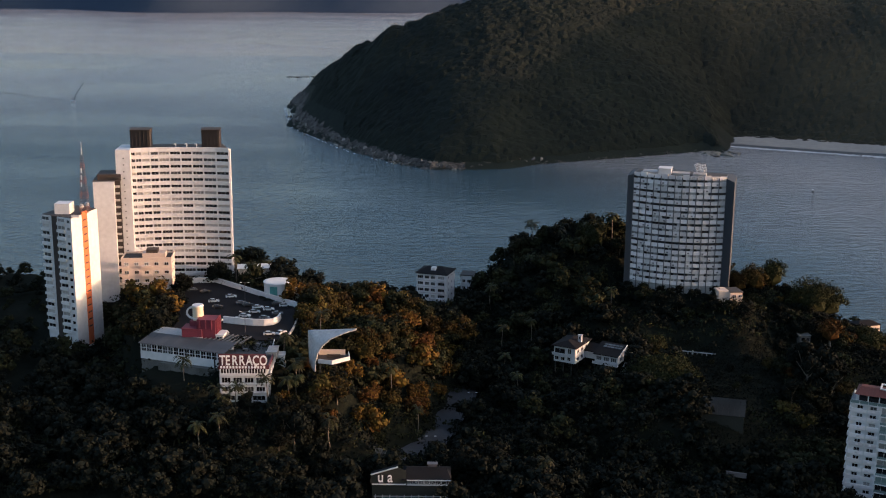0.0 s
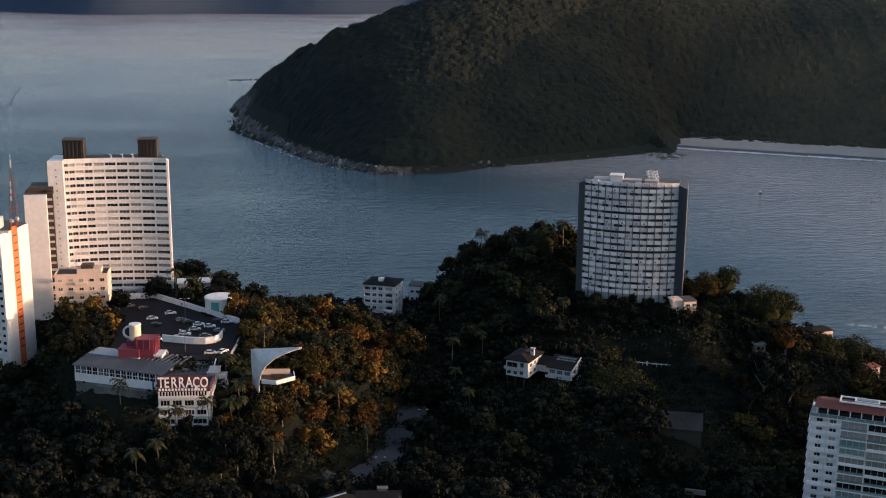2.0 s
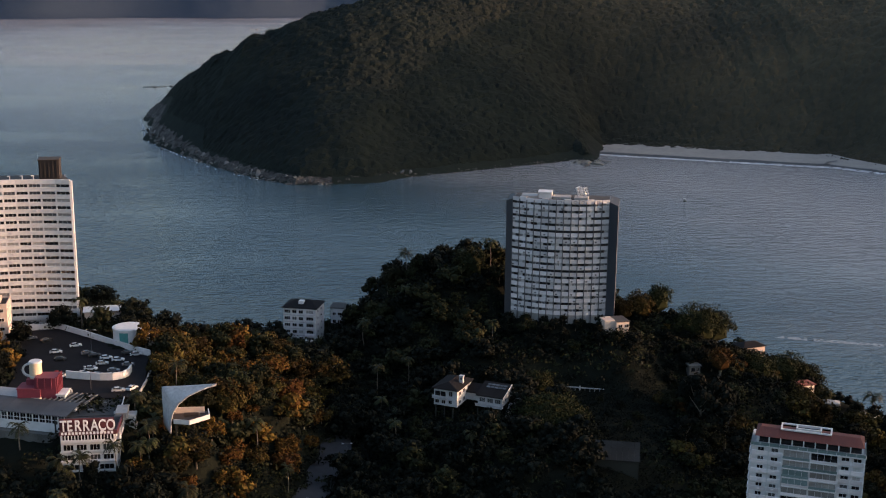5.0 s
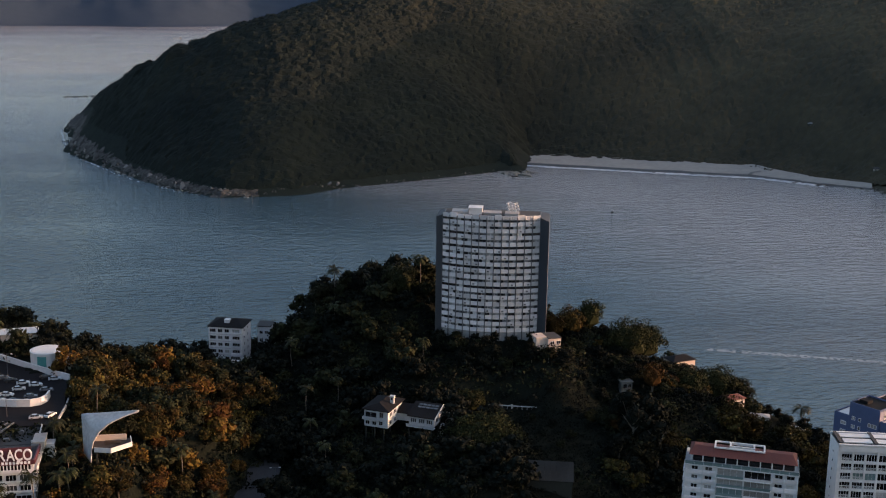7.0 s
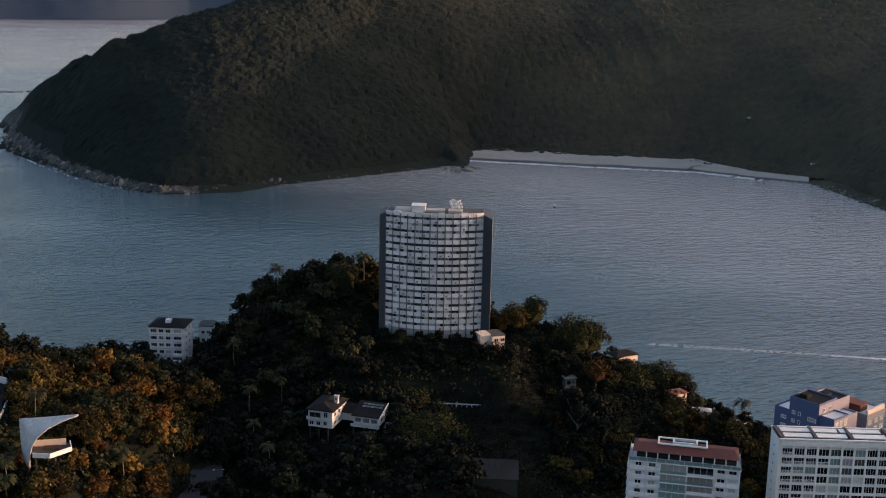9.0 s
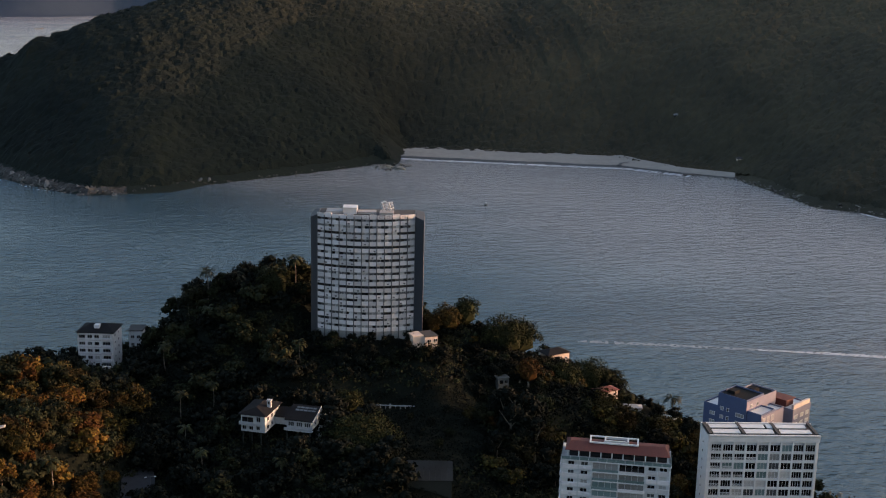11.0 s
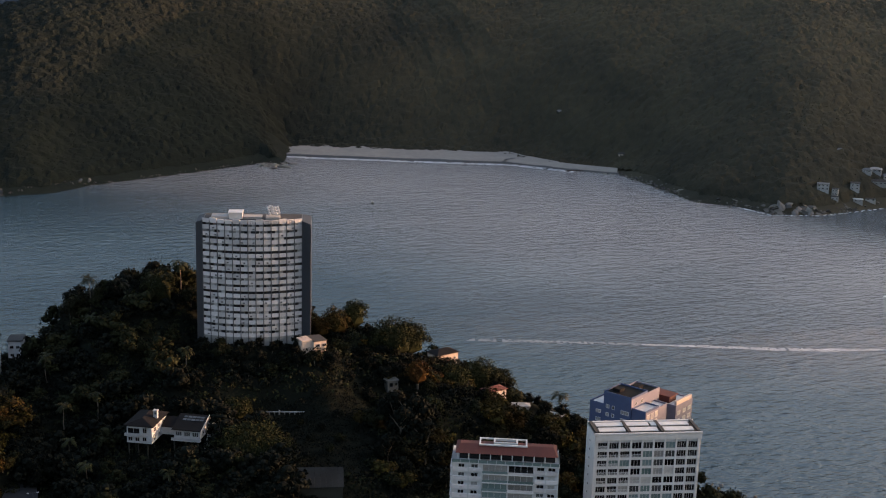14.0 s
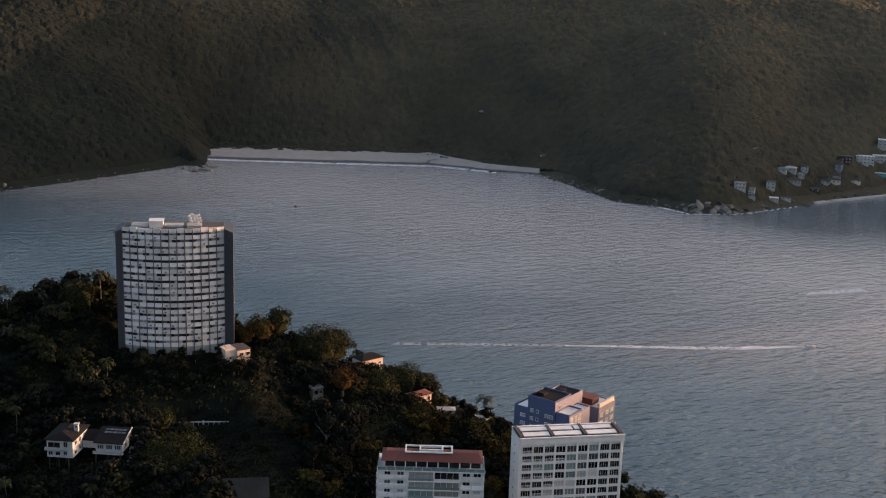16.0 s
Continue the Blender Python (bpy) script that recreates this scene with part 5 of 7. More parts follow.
def lattice_mast(x, y, z, height, foot):
    ob = thing("antenna_mast", pose(x, y, z), "weathered red and grey lattice radio mast standing on a roof", "mast")
    bands = 8
    for k in range(bands):
        bm = bmesh.new()
        for i in range(3):
            t0 = (k * 3 + i) / (bands * 3)
            t1 = (k * 3 + i + 1) / (bands * 3)
            w0, w1 = foot * (1 - 0.75 * t0), foot * (1 - 0.75 * t1)
            z0, z1 = t0 * height, t1 * height
            for sx, sy in ((-1, -1), (1, -1), (1, 1), (-1, 1)):
                box_bm(bm, sx * w1 - 0.06, sy * w1 - 0.06, z0, sx * w1 + 0.06, sy * w1 + 0.06, z1)
            for s in (-1, 1):
                box_bm(bm, -w0, s * w1 - 0.05, z0, w0, s * w1 + 0.05, z0 + 0.12)
                box_bm(bm, s * w1 - 0.05, -w0, z0, s * w1 + 0.05, w0, z0 + 0.12)
                n = 5
                for j in range(n):
                    a = -w1 + 2 * w1 * j / n
                    zz = z0 + (z1 - z0) * (j if s > 0 else n - 1 - j) / n
                    box_bm(bm, a, -w1 - 0.03, zz, a + 2 * w1 / n, -w1 + 0.03, zz + 0.5 * (z1 - z0) / n)
        part("lattice_section", bm, MAST_RED if k % 2 == 0 else MULLION, ob)
    part("aerial", boxes((-0.16, -0.16, height, 0.16, 0.16, height + 2.6), (-0.06, -0.06, height + 2.6, 0.06, 0.06, height + 5.0)), PAINT, ob)
    for k in range(3):
        part("antenna_panel", boxes((-0.6 + 0.1 * k, -foot * 0.55 - 0.3, height * (0.45 + 0.12 * k), -0.25 + 0.1 * k, -foot * 0.55, height * (0.45 + 0.12 * k) + 1.9)), PAINT, ob)


lattice_mast(-136.6, 452.5, 90.8, 22.0, 1.6)


# ---- the hilltop terrace with its car park ----
lot = tagged(part("car_park", prism(LOT, 52.0, 55.0), ASPHALT), "dark asphalt car park on the hilltop", "car park", kind="structure")


def wall_run(name, points, z, height, thick, material, label, category="wall"):
    """A low wall along a line of plan points."""
    ob = thing(name, pose(0, 0, z), label, category)
    for a, b in zip(points[:-1], points[1:]):
        ln = math.hypot(b[0] - a[0], b[1] - a[1])
        o = part("wall_panel", boxes((0, -thick / 2, -0.6, ln + 0.05, thick / 2, height), (0, -thick / 2 - 0.06, height, ln + 0.05, thick / 2 + 0.06, height + 0.12)), material, ob)
        o.matrix_local = pose(a[0], a[1], 0, 0, 0, facing(*a, *b))
    return ob


wall_run("boundary_wall", [(-112, 482.5), (-94, 484.5), (-80, 471.5), (-69, 460.5), (-56, 448.5)], 55, 1.9, 0.4, PAINT, "long white plastered wall round the car park")
wall_run("boundary_wall", [(-56, 448), (-54, 435), (-54, 422), (-55, 408)], 55, 0.35, 0.3, CONCRETE, "low grey kerb wall at the edge of the car park")
wall_run("curved_wall", [(-80.5, 427.5), (-75, 425.5), (-69, 424), (-65, 423.8), (-62, 425), (-60.5, 428), (-60.2, 432)], 55, 2.3, 0.5, PAINT, "low curved white wall between the parked cars")
wall_run("ramp_wall", [(-88, 412), (-80, 414), (-76, 412.5)], 55, 1.0, 0.4, PAINT, "short white wall beside the ramp")


def cylinder_bm(r, z0, z1, n=32, r2=None):
    bm = bmesh.new()
    bmesh.ops.create_cone(bm, cap_ends=True, segments=n, radius1=r, radius2=r if r2 is None else r2, depth=z1 - z0, matrix=Matrix.Translation((0, 0, (z0 + z1) / 2)))
    return bm


def water_tank(x, y, z):
    ob = thing("water_tank", pose(x, y, z), "round white water tank with a teal mural", "water tank")
    part("drum", cylinder_bm(5.5, -2, 4.7, 40), PAINT, ob)
    part("rim", cylinder_bm(5.7, 4.704, 5.2, 40), PAINT, ob)
    part("lid", cylinder_bm(5.2, 5.204, 5.35, 40, 4.9), WHITE_ROOF, ob)
    bm = bmesh.new()
    last = None
    for i in range(7):
        a = radians(-118 + 5.5 * i)
        pair = [bm.verts.new((math.cos(a) * 5.56, math.sin(a) * 5.56, z1)) for z1 in (0.4, 4.2)]
        if last:
            bm.faces.new((last[0], pair[0], pair[1], last[1]))
        last = pair
    part("mural", bm, TEAL, ob, "faded teal mural panel")
    part("step_block", boxes((4.5, -4.5, -2, 8.5, -1.0, 1.6), (6.0, -1.0, -2, 9.5, 3.0, 2.4)), PAINT, ob)


water_tank(-65.5, 465.5, 55.6)


def text_part(word, size, depth, m, material, parent, name="letter", narrow=0.8):
    """Separate raised letters along the x axis of m, in the built-in font."""
    x = 0.0
    for ch in word:
        c = bpy.data.curves.new(name, "FONT")
        c.body, c.size, c.extrude, c.offset = ch, size, depth, size * 0.010
        c.materials.append(material)
        o = new(name, c)
        o.parent, o.matrix_local = parent, m @ pose(x, 0, 0, 90) @ Matrix.Diagonal((narrow, 1, 1, 1))
        x += narrow * size * {"T": 0.60, "E": 0.66, "R": 0.72, "A": 0.66, "Ç": 0.70, "O": 0.74, "u": 0.60, "a": 0.6}.get(ch, 0.66)
    return x


def terrace_house():
    ob = thing("terrace_restaurant", pose(-73.4, 379.2, 44, 0, 0, 1.0), "white hillside restaurant with a dark red sign board and balconies", "restaurant")
    w, d = 15.9, 13.5
    part("wall", boxes((0, 0, -4, w, d, 9.4)), PAINT, ob)
    rng = random.Random(9)
    for z, hh, n in ((4.9, 1.9, 4), (1.9, 1.7, 4), (-1.2, 1.7, 3)):
        part("cornice", boxes((-0.25, -0.45, z - 0.55, w + 0.25, 0.02, z - 0.2)), PAINT, ob)
        for i in range(n):
            window(ob, pose(0.7 + i * (w - 0.8) / n, -0.06, z), round((w - 0.8) / n - 0.8, 2), hh, 3, PANE_DARK if rng.random() < 0.8 else PANE_MID, PAINT)
        for i in range(3):
            window(ob, pose(w + 0.06, 0.9 + i * 4.2, z, 0, 0, 90), 3.0, hh, 2, PANE_DARK, PAINT)
    # open arcade under the sign
    arcade = part("gallery", boxes((0.3, -0.9, 7.6, w - 0.2, 0.04, 7.8), (0.3, -0.9, 7.8, w - 0.2, -0.75, 8.5)), PAINT, ob)
    # a dark sheet on the wall face stands for the gallery's shade
    part("gallery_recess", boxes((0.5, -0.06, 7.9, w - 0.4, 0.05, 9.7)), PANE_DARK, ob, "dark sheet for the shade in the gallery")
    for i in range(17):
        x = 0.4 + i * (w - 1.0) / 16
        part("post", boxes((x, -0.88, 8.5, x + 0.3, -0.62, 10.0)), PAINT, arcade)
    part("side_rail", boxes((w, 0.2, 7.6, w + 1.0, d, 7.8), (w + 0.85, 0.2, 7.8, w + 1.0, d, 8.7)), PAINT, ob)
    for i in range(8):
        part("post", boxes((w + 0.8, 0.4 + i * 1.75, 8.7, w + 1.0, 0.65 + i * 1.75, 10.2)), PAINT, ob)
    sign = part("sign_board", boxes((-0.1, -1.0, 10.0, w + 0.6, -0.55, 11.3), (w + 0.1, -0.5, 10.0, w + 0.6, d, 11.2)), SIGN_RED, ob, "dark red sign board along the roof edge")
    part("sign_back", boxes((0.0, -0.4, 11.3, w - 0.3, -0.25, 15.0)), SIGN_RED, sign)
    text_part("TERRAÇO", 4.7, 0.16, pose(0.35, -1.25, 11.5), LETTER, sign, narrow=0.685)
    part("cedilla", boxes((11.8, -1.42, 10.75, 12.3, -1.2, 11.5), (11.5, -1.42, 10.6, 12.1, -1.2, 10.78)), LETTER, sign)
    for i in range(15):  # a second line of lettering, too small to read
        part("letter_bar", boxes((0.5 + i * 1.01, -1.06, 10.25, 1.15 + i * 1.01, -1.0, 11.05)), LETTER, sign)
    part("roof", boxes((-0.1, 0.0, 10.0, w + 0.05, d + 6, 10.35)), ROOFING, ob)
    for x, y in ((2, 4), (6.5, 8), (11.5, 5), (14, 10)):
        part("roof_unit", boxes((x, y, 10.354, x + 2.2, y + 1.2, 11.3), (x + 0.2, y + 0.2, 11.3, x + 2.0, y + 1.0, 11.45)), METAL_ROOF, ob)
    part("corner_house", boxes((w - 1.6, d - 2, 9.4, w + 1.6, d + 5, 11.6), (w - 1.8, d - 2.2, 11.6, w + 1.8, d + 5.2, 11.8)), CONCRETE, ob)
    part("stair_house", boxes((w + 1.2, d + 1, 4.0, w + 4.0, d + 5, 9.8)), PAINT, ob)
    part("plinth", boxes((-0.8, -1.6, -6, w * 0.55, 0.0, -2.2)), PAINT, ob)


terrace_house()


def long_hall():
    a, b = (-105.0, 402.0), (-74.2, 391.0)
    ln = math.hypot(b[0] - a[0], b[1] - a[1])
    ob = thing("dining_hall", pose(a[0], a[1], 49, 0, 0, facing(*a, *b)), "long white dining hall with a glazed band and grey sheet roof", "hall")
    part("wall", boxes((0, 0, 0.6, ln, 15, 3.3)), PAINT, ob)
    part("basement", boxes((0.1, 0.15, -5, ln - 0.1, 14.9, 0.596)), GRIMY, ob, "grimy grey basement wall")
    part("back_wall", boxes((0, 6, 3.31, ln, 15, 6.1)), PAINT, ob)
    rng = random.Random(2)
    n = 15
    for i in range(n):
        window(ob, pose(0.3 + i * (ln - 0.5) / n, 0.25, 3.35), round((ln - 0.5) / n - 0.14, 2), 2.5, 2, PANE_DARK if rng.random() < 0.7 else PANE_MID, PAINT, 0.07)
    for i in range(n + 1):
        part("post", boxes((0.1 + i * (ln - 0.5) / n, 0.0, 3.31, 0.35 + i * (ln - 0.5) / n, 0.3, 5.9)), PAINT, ob)
    part("window_rail", boxes((0, -0.1, 4.5, ln, 0.05, 4.62)), PAINT, ob)
    for i in range(11):
        x0, x1 = -0.6 + i * (ln + 1.2) / 11, -0.6 + (i + 1) * (ln + 1.2) / 11 - 0.04
        bm = bmesh.new()
        v = [bm.verts.new(p) for p in ((x0, -0.35, 6.05), (x1, -0.35, 6.05), (x1, 8.5, 7.3), (x0, 8.5, 7.3), (x0, -0.35, 6.22), (x1, -0.35, 6.22), (x1, 8.5, 7.47), (x0, 8.5, 7.47))]
        for f in ((3, 2, 1, 0), (4, 5, 6, 7), (0, 1, 5, 4), (1, 2, 6, 5), (2, 3, 7, 6), (3, 0, 4, 7)):
            bm.faces.new([v[k] for k in f])
        part("roof_sheet", bm, DARK_SHEET, ob, "dark grey corrugated sheet")
    part("roof", boxes((-0.4, 8.6, 6.12, 19.0, 15.5, 7.5)), CONCRETE, ob, "pale flat roof section")
    part("roof", boxes((19.05, 8.6, 6.12, ln + 0.3, 17.5, 7.0)), ROOFING, ob, "dark flat roof section")
    for i in range(9):
        x = 20 + i * 1.75
        part("roof_beam", boxes((x, 8.8, 7.004, x + 0.35, 17.2, 7.35)), METAL_ROOF, ob)
    part("lower_terrace", boxes((9, -3.2, -6, ln - 3, -0.05, 0.4), (9, -3.3, 0.4, ln - 3, -3.1, 1.1)), GRIMY, ob)

    deck = thing("roof_terrace", pose(-77.5, 390.0, 50.0, 0, 0, 3), "dark flat roof terrace between the hall and the car park", "terrace")
    part("slab", boxes((0, 2.0, -4, 19.5, 16.5, 4.55)), ROOFING, deck)
    part("parapet", boxes((17.5, 2.5, 4.56, 19.5, 2.75, 5.3), (19.25, 2.76, 4.56, 19.5, 16.0, 5.3)), PAINT, deck)
    for x, y in ((2.5, 6.0), (6.0, 9.5), (9.5, 5.0), (13.0, 10.5)):
        part("roof_unit", boxes((x, y, 4.56, x + 1.6, y + 1.0, 5.4)), METAL_ROOF, deck)


long_hall()


def pink_bar():
    ob = thing("bar_pavilion", pose(-91.0, 405.0, 55.0, 0, 0, -4), "raspberry red bar pavilion with ribbed sides", "bar")
    part("wall", boxes((0, 0, -3, 7, 6, 4.2)), PINK, ob)
    tower = part("upper_wall", boxes((5.2, 0.6, 4.21, 11.8, 7, 7.6), (7.05, 0.6, -3, 11.8, 7, 4.2)), PINK, ob)
    part("coping", boxes((-0.2, -0.2, 4.21, 5.1, 6.2, 4.5)), PINK, ob)
    for i in range(5):
        part("fin", boxes((11.84, 1.0 + i * 1.35, 1.5, 12.25, 1.45 + i * 1.35, 7.9)), PINK, tower)
    for i in range(3):
        part("fin", boxes((6.0 + i * 2.1, 0.2, 4.3, 6.4 + i * 2.1, 0.58, 7.9)), PINK, tower)
    part("side_room", boxes((11.9, 0.5, -3, 14.5, 6, 2.2), (11.7, 0.2, 2.2, 14.8, 6.3, 2.45)), PAINT, ob)
    window(ob, pose(12.2, 0.44, 0.3), 1.9, 1.5, 2, PANE_DARK, PAINT)


pink_bar()


def beer_mug(x, y, z):
    ob = thing("mug_ornament", pose(x, y, z), "giant cream beer mug ornament with a white handle", "ornament")
    part("mug", cylinder_bm(1.95, 0, 5.0, 28, 1.85), CREAM, ob)
    part("foam", cylinder_bm(2.1, 4.95, 5.45, 28, 1.9), PAINT, ob)
    part("band", cylinder_bm(2.05, 0.5, 0.9, 28), PAINT, ob)
    bm = bmesh.new()
    last = None
    for i in range(13):
        a = radians(75 + 210 * i / 12)
        c = Vector((-1.9 + 1.75 * math.cos(a) * 1.15, 0, 2.5 + 1.95 * math.sin(a)))
        out = Vector((math.cos(a), 0, math.sin(a)))
        ring = [bm.verts.new(c + out * 0.42 * math.cos(b) + Vector((0, 1, 0)) * 0.42 * math.sin(b)) for b in (0.78, 2.35, 3.93, 5.5)]
        if last:
            for j in range(4):
                bm.faces.new((last[j], last[(j + 1) % 4], ring[(j + 1) % 4], ring[j]))
        last = ring
    part("handle", bm, PAINT, ob, "white curved handle", True)


beer_mug(-86.2, 410.5, 61.2)
plinth = thing("mug_plinth", pose(-86.2, 410.5, 55), "raspberry red plinth under the mug", "plinth")
part("base", boxes((-2.6, -2.4, 0, 2.6, 2.4, 6.2)), PINK, plinth)


def shell_canopy():
    ob = thing("shell_canopy", pose(-41.0, 386.5, 53.4), "white concrete shell roof sweeping over a viewing terrace", "canopy")
    front = [(-1.4, 0, -3.0), (-1.2, 0, 0.5), (-0.5, -0.2, 3.4), (1.2, -0.4, 6.2), (4.0, -0.5, 8.6), (7.6, 0.0, 10.2), (12.0, 1.5, 11.4)]
    back = [(-4.2, 7.5, -3.0), (-4.2, 7.5, 2.0), (-4.3, 7.4, 6.0), (-4.3, 7.2, 9.4), (0.6, 5.6, 9.9), (6.2, 4.0, 10.6), (12.4, 1.8, 11.8)]
    bm = bmesh.new()
    n = 24
    rows = []
    for i in range(n + 1):
        t = i / n * (len(front) - 1)
        k, u = min(int(t), len(front) - 2), t - min(int(t), len(front) - 2)
        a, b = Vector(front[k]).lerp(Vector(front[k + 1]), u), Vector(back[k]).lerp(Vector(back[k + 1]), u)
        rows.append([bm.verts.new(a.lerp(b, j / 6) + Vector((0, 0, -0.5 * math.sin(j / 6 * 3.14) * (i / n)))) for j in range(7)])
    for i in range(n):
        for j in range(6):
            bm.faces.new((rows[i][j], rows[i][j + 1], rows[i + 1][j + 1], rows[i + 1][j]))
    bmesh.ops.recalc_face_normals(bm, faces=bm.faces)
    shell = part("shell", bm, SHELL, ob, "thin curved white shell", True)
    mod = shell.modifiers.new("thickness", "SOLIDIFY")
    mod.thickness = 0.35
    deck = [(-0.6, 0.2), (4.2, -1.2), (9.8, 3.4), (9.0, 8.5), (-2.0, 8.5)]
    part("deck", prism(deck, 0.2, 0.75), BROWN, ob)
    for (ax, ay), (bx, by) in zip(deck[:3], deck[1:4]):
        ln = math.hypot(bx - ax, by - ay)
        o = part("parapet", boxes((0, -0.12, 0.1, ln, 0.12, 1.5)), PAINT, ob)
        o.matrix_local = pose(ax, ay, 0, 0, 0, facing(ax, ay, bx, by))
    part("back_wall", boxes((-1.0, 7.0, 0.75, 8.0, 7.3, 2.6)), BEIGE, ob)
    part("counter", boxes((2.0, 4.0, 0.75, 6.5, 4.7, 1.8)), BROWN, ob)
    part("column", boxes((-0.2, 0.6, -6, 0.3, 1.1, 0.2)), MOSSY, ob)
    part("column", boxes((4.5, 5.0, -6, 5.0, 5.5, 0.2)), MOSSY, ob)


shell_canopy()


# parked cars
def car_body(material):
    """A parked car: body with wheel arches, glazed cabin, four wheels; 4.3 m long along x."""
    ob = new("car")
    prof = [(-2.1, 0.35), (-2.15, 0.8), (-1.95, 0.98), (-1.0, 1.02), (0.9, 1.0), (1.85, 0.86), (2.12, 0.66), (2.12, 0.35)]
    cab = [(-1.75, 1.0), (-1.25, 1.42), (0.2, 1.46), (1.0, 1.0)]

    def loft(prof2, half, top_half):
        bm = bmesh.new()
        zs = [p[1] for p in prof2]
        lo, hi = min(zs), max(zs)
        sides = []
        for s in (-1, 1):
            sides.append([bm.verts.new((x, s * (half + (top_half - half) * (z - lo) / (hi - lo)), z)) for x, z in prof2])
        n = len(prof2)
        bm.faces.new(sides[0]), bm.faces.new(sides[1][::-1])
        for i in range(n):
            bm.faces.new((sides[0][(i + 1) % n], sides[0][i], sides[1][i], sides[1][(i + 1) % n]))
        bmesh.ops.recalc_face_normals(bm, faces=bm.faces)
        return bm
    part("body", loft(prof, 0.88, 0.82), material, ob)
    part("glasshouse", loft(cab, 0.80, 0.60), PANE_DARK, ob)
    part("roof_panel", boxes((-1.2, -0.60, 1.43, 0.2, 0.60, 1.49)), material, ob)
    for x in (-1.3, 1.3):
        for y in (-0.8, 0.8):
            bm = bmesh.new()
            bmesh.ops.create_cone(bm, cap_ends=True, segments=14, radius1=0.34, radius2=0.34, depth=0.24, matrix=Matrix.Translation((x, y, 0.34)) @ Matrix.Rotation(radians(90), 4, "X"))
            part("wheel", bm, RUBBER, ob)
    return ob


CAR_KINDS = [car_body(p) for p in CAR_PAINTS]
CAR_NAMES = ["white", "silver", "black", "dark grey", "dark red"]
CARS = [(0, -89.0, 454.0, 10), (0, -83.5, 461, 15), (2, -75.0, 449, 12), (3, -78.0, 452, 20), (0, -70.6, 446.0, 8), (0, -66.2, 443.5, 5), (1, -71.0, 440, 10), (0, -73.8, 434.6, -8), (2, -64, 451, 14), (0, -60.8, 449.0, 10),
        (3, -66.0, 432.0, 5), (2, -70.5, 428.3, -5), (1, -75.5, 429.8, 0), (4, -84.0, 430.5, 80), (0, -82.0, 428.0, 60), (2, -95.0, 468.0, 30), (3, -101, 471, 25), (1, -61.5, 412.5, 6), (0, -57.5, 414, 60), (2, -92, 436, 85), (3, -94, 444, 80), (2, -86, 446, 12), (3, -62, 438, 8), (0, -66, 426.6, 8)]
for kind, x, y, turn in CARS:
    c = copy_thing(CAR_KINDS[kind], pose(x, y, 55.0, 0, 0, turn))
    tagged(c, "%s car parked on the dark asphalt" % CAR_NAMES[kind], "car", "cars in the car park")
for c in CAR_KINDS:
    for o in (*c.children, c):
        bpy.data.objects.remove(o)


def lamp_post(x, y, z, height=8.0):
    ob = thing("street_lamp", pose(x, y, z), "slim grey street lamp with two arms", "street lamp")
    part("pole", cylinder_bm(0.12, -0.5, height, 8, 0.07), MULLION, ob)
    for s in (-1, 1):
        arm = part("arm", boxes((min(0, s * 1.5), -0.05, height - 0.15, max(0, s * 1.5), 0.05, height - 0.03)), MULLION, ob)
        part("lamp_head", boxes((s * 1.5 - 0.35, -0.16, height - 0.2, s * 1.5 + 0.35, 0.16, height - 0.02)), PAINT, arm)


lamp_post(-70.5, 415.0, 55)
lamp_post(-77.0, 455.0, 55)


# the beige block beside the lot
beige = low_block("small_apartment_house", "beige three-storey house with recessed balconies and a brown roof hut", "house", pose(-127.5, 466.0, 58.5, 0, 0, 6), 19.5, 11, 10.2, BEIGE, 3, 5, win=(1.7, 1.3), seed=4, side_cols=3, dark=0.6)
for i in range(3):
    part("balcony", boxes((7.6, -1.1, i * 3.4 + 0.1, 12.0, -0.14, i * 3.4 + 1.0)), BEIGE, beige)
    part("balcony", boxes((-1.0, -1.2, i * 3.4 + 0.1, 2.6, -0.14, i * 3.4 + 1.0)), BEIGE, beige)
part("roof_room", boxes((8, 2, 10.25, 17, 8, 12.2)), BEIGE, beige)
part("roof_hut", boxes((9.5, 2.5, 12.21, 14.0, 7.0, 13.6)), BROWN, beige, "brown rooftop hut")


# ---- houses in the valley and along the shore ----
def hip_roof(w, d, z, rise, over, inset):
    """A hipped roof over a w by d body."""
    bm = bmesh.new()
    e = [bm.verts.new(p) for p in ((-over, -over, z), (w + over, -over, z), (w + over, d + over, z), (-over, d + over, z))]
    r = [bm.verts.new(p) for p in ((inset, d / 2, z + rise), (w - inset, d / 2, z + rise))]
    u = [bm.verts.new(v.co - Vector((0, 0, 0.2))) for v in e]
    bm.faces.new((e[0], e[1], r[1], r[0])), bm.faces.new((e[2], e[3], r[0], r[1]))
    bm.faces.new((e[1], e[2], r[1])), bm.faces.new((e[3], e[0], r[0]))
    for i in range(4):
        bm.faces.new((u[i], u[(i + 1) % 4], e[(i + 1) % 4], e[i]))
    bm.faces.new(u[::-1])
    return bm


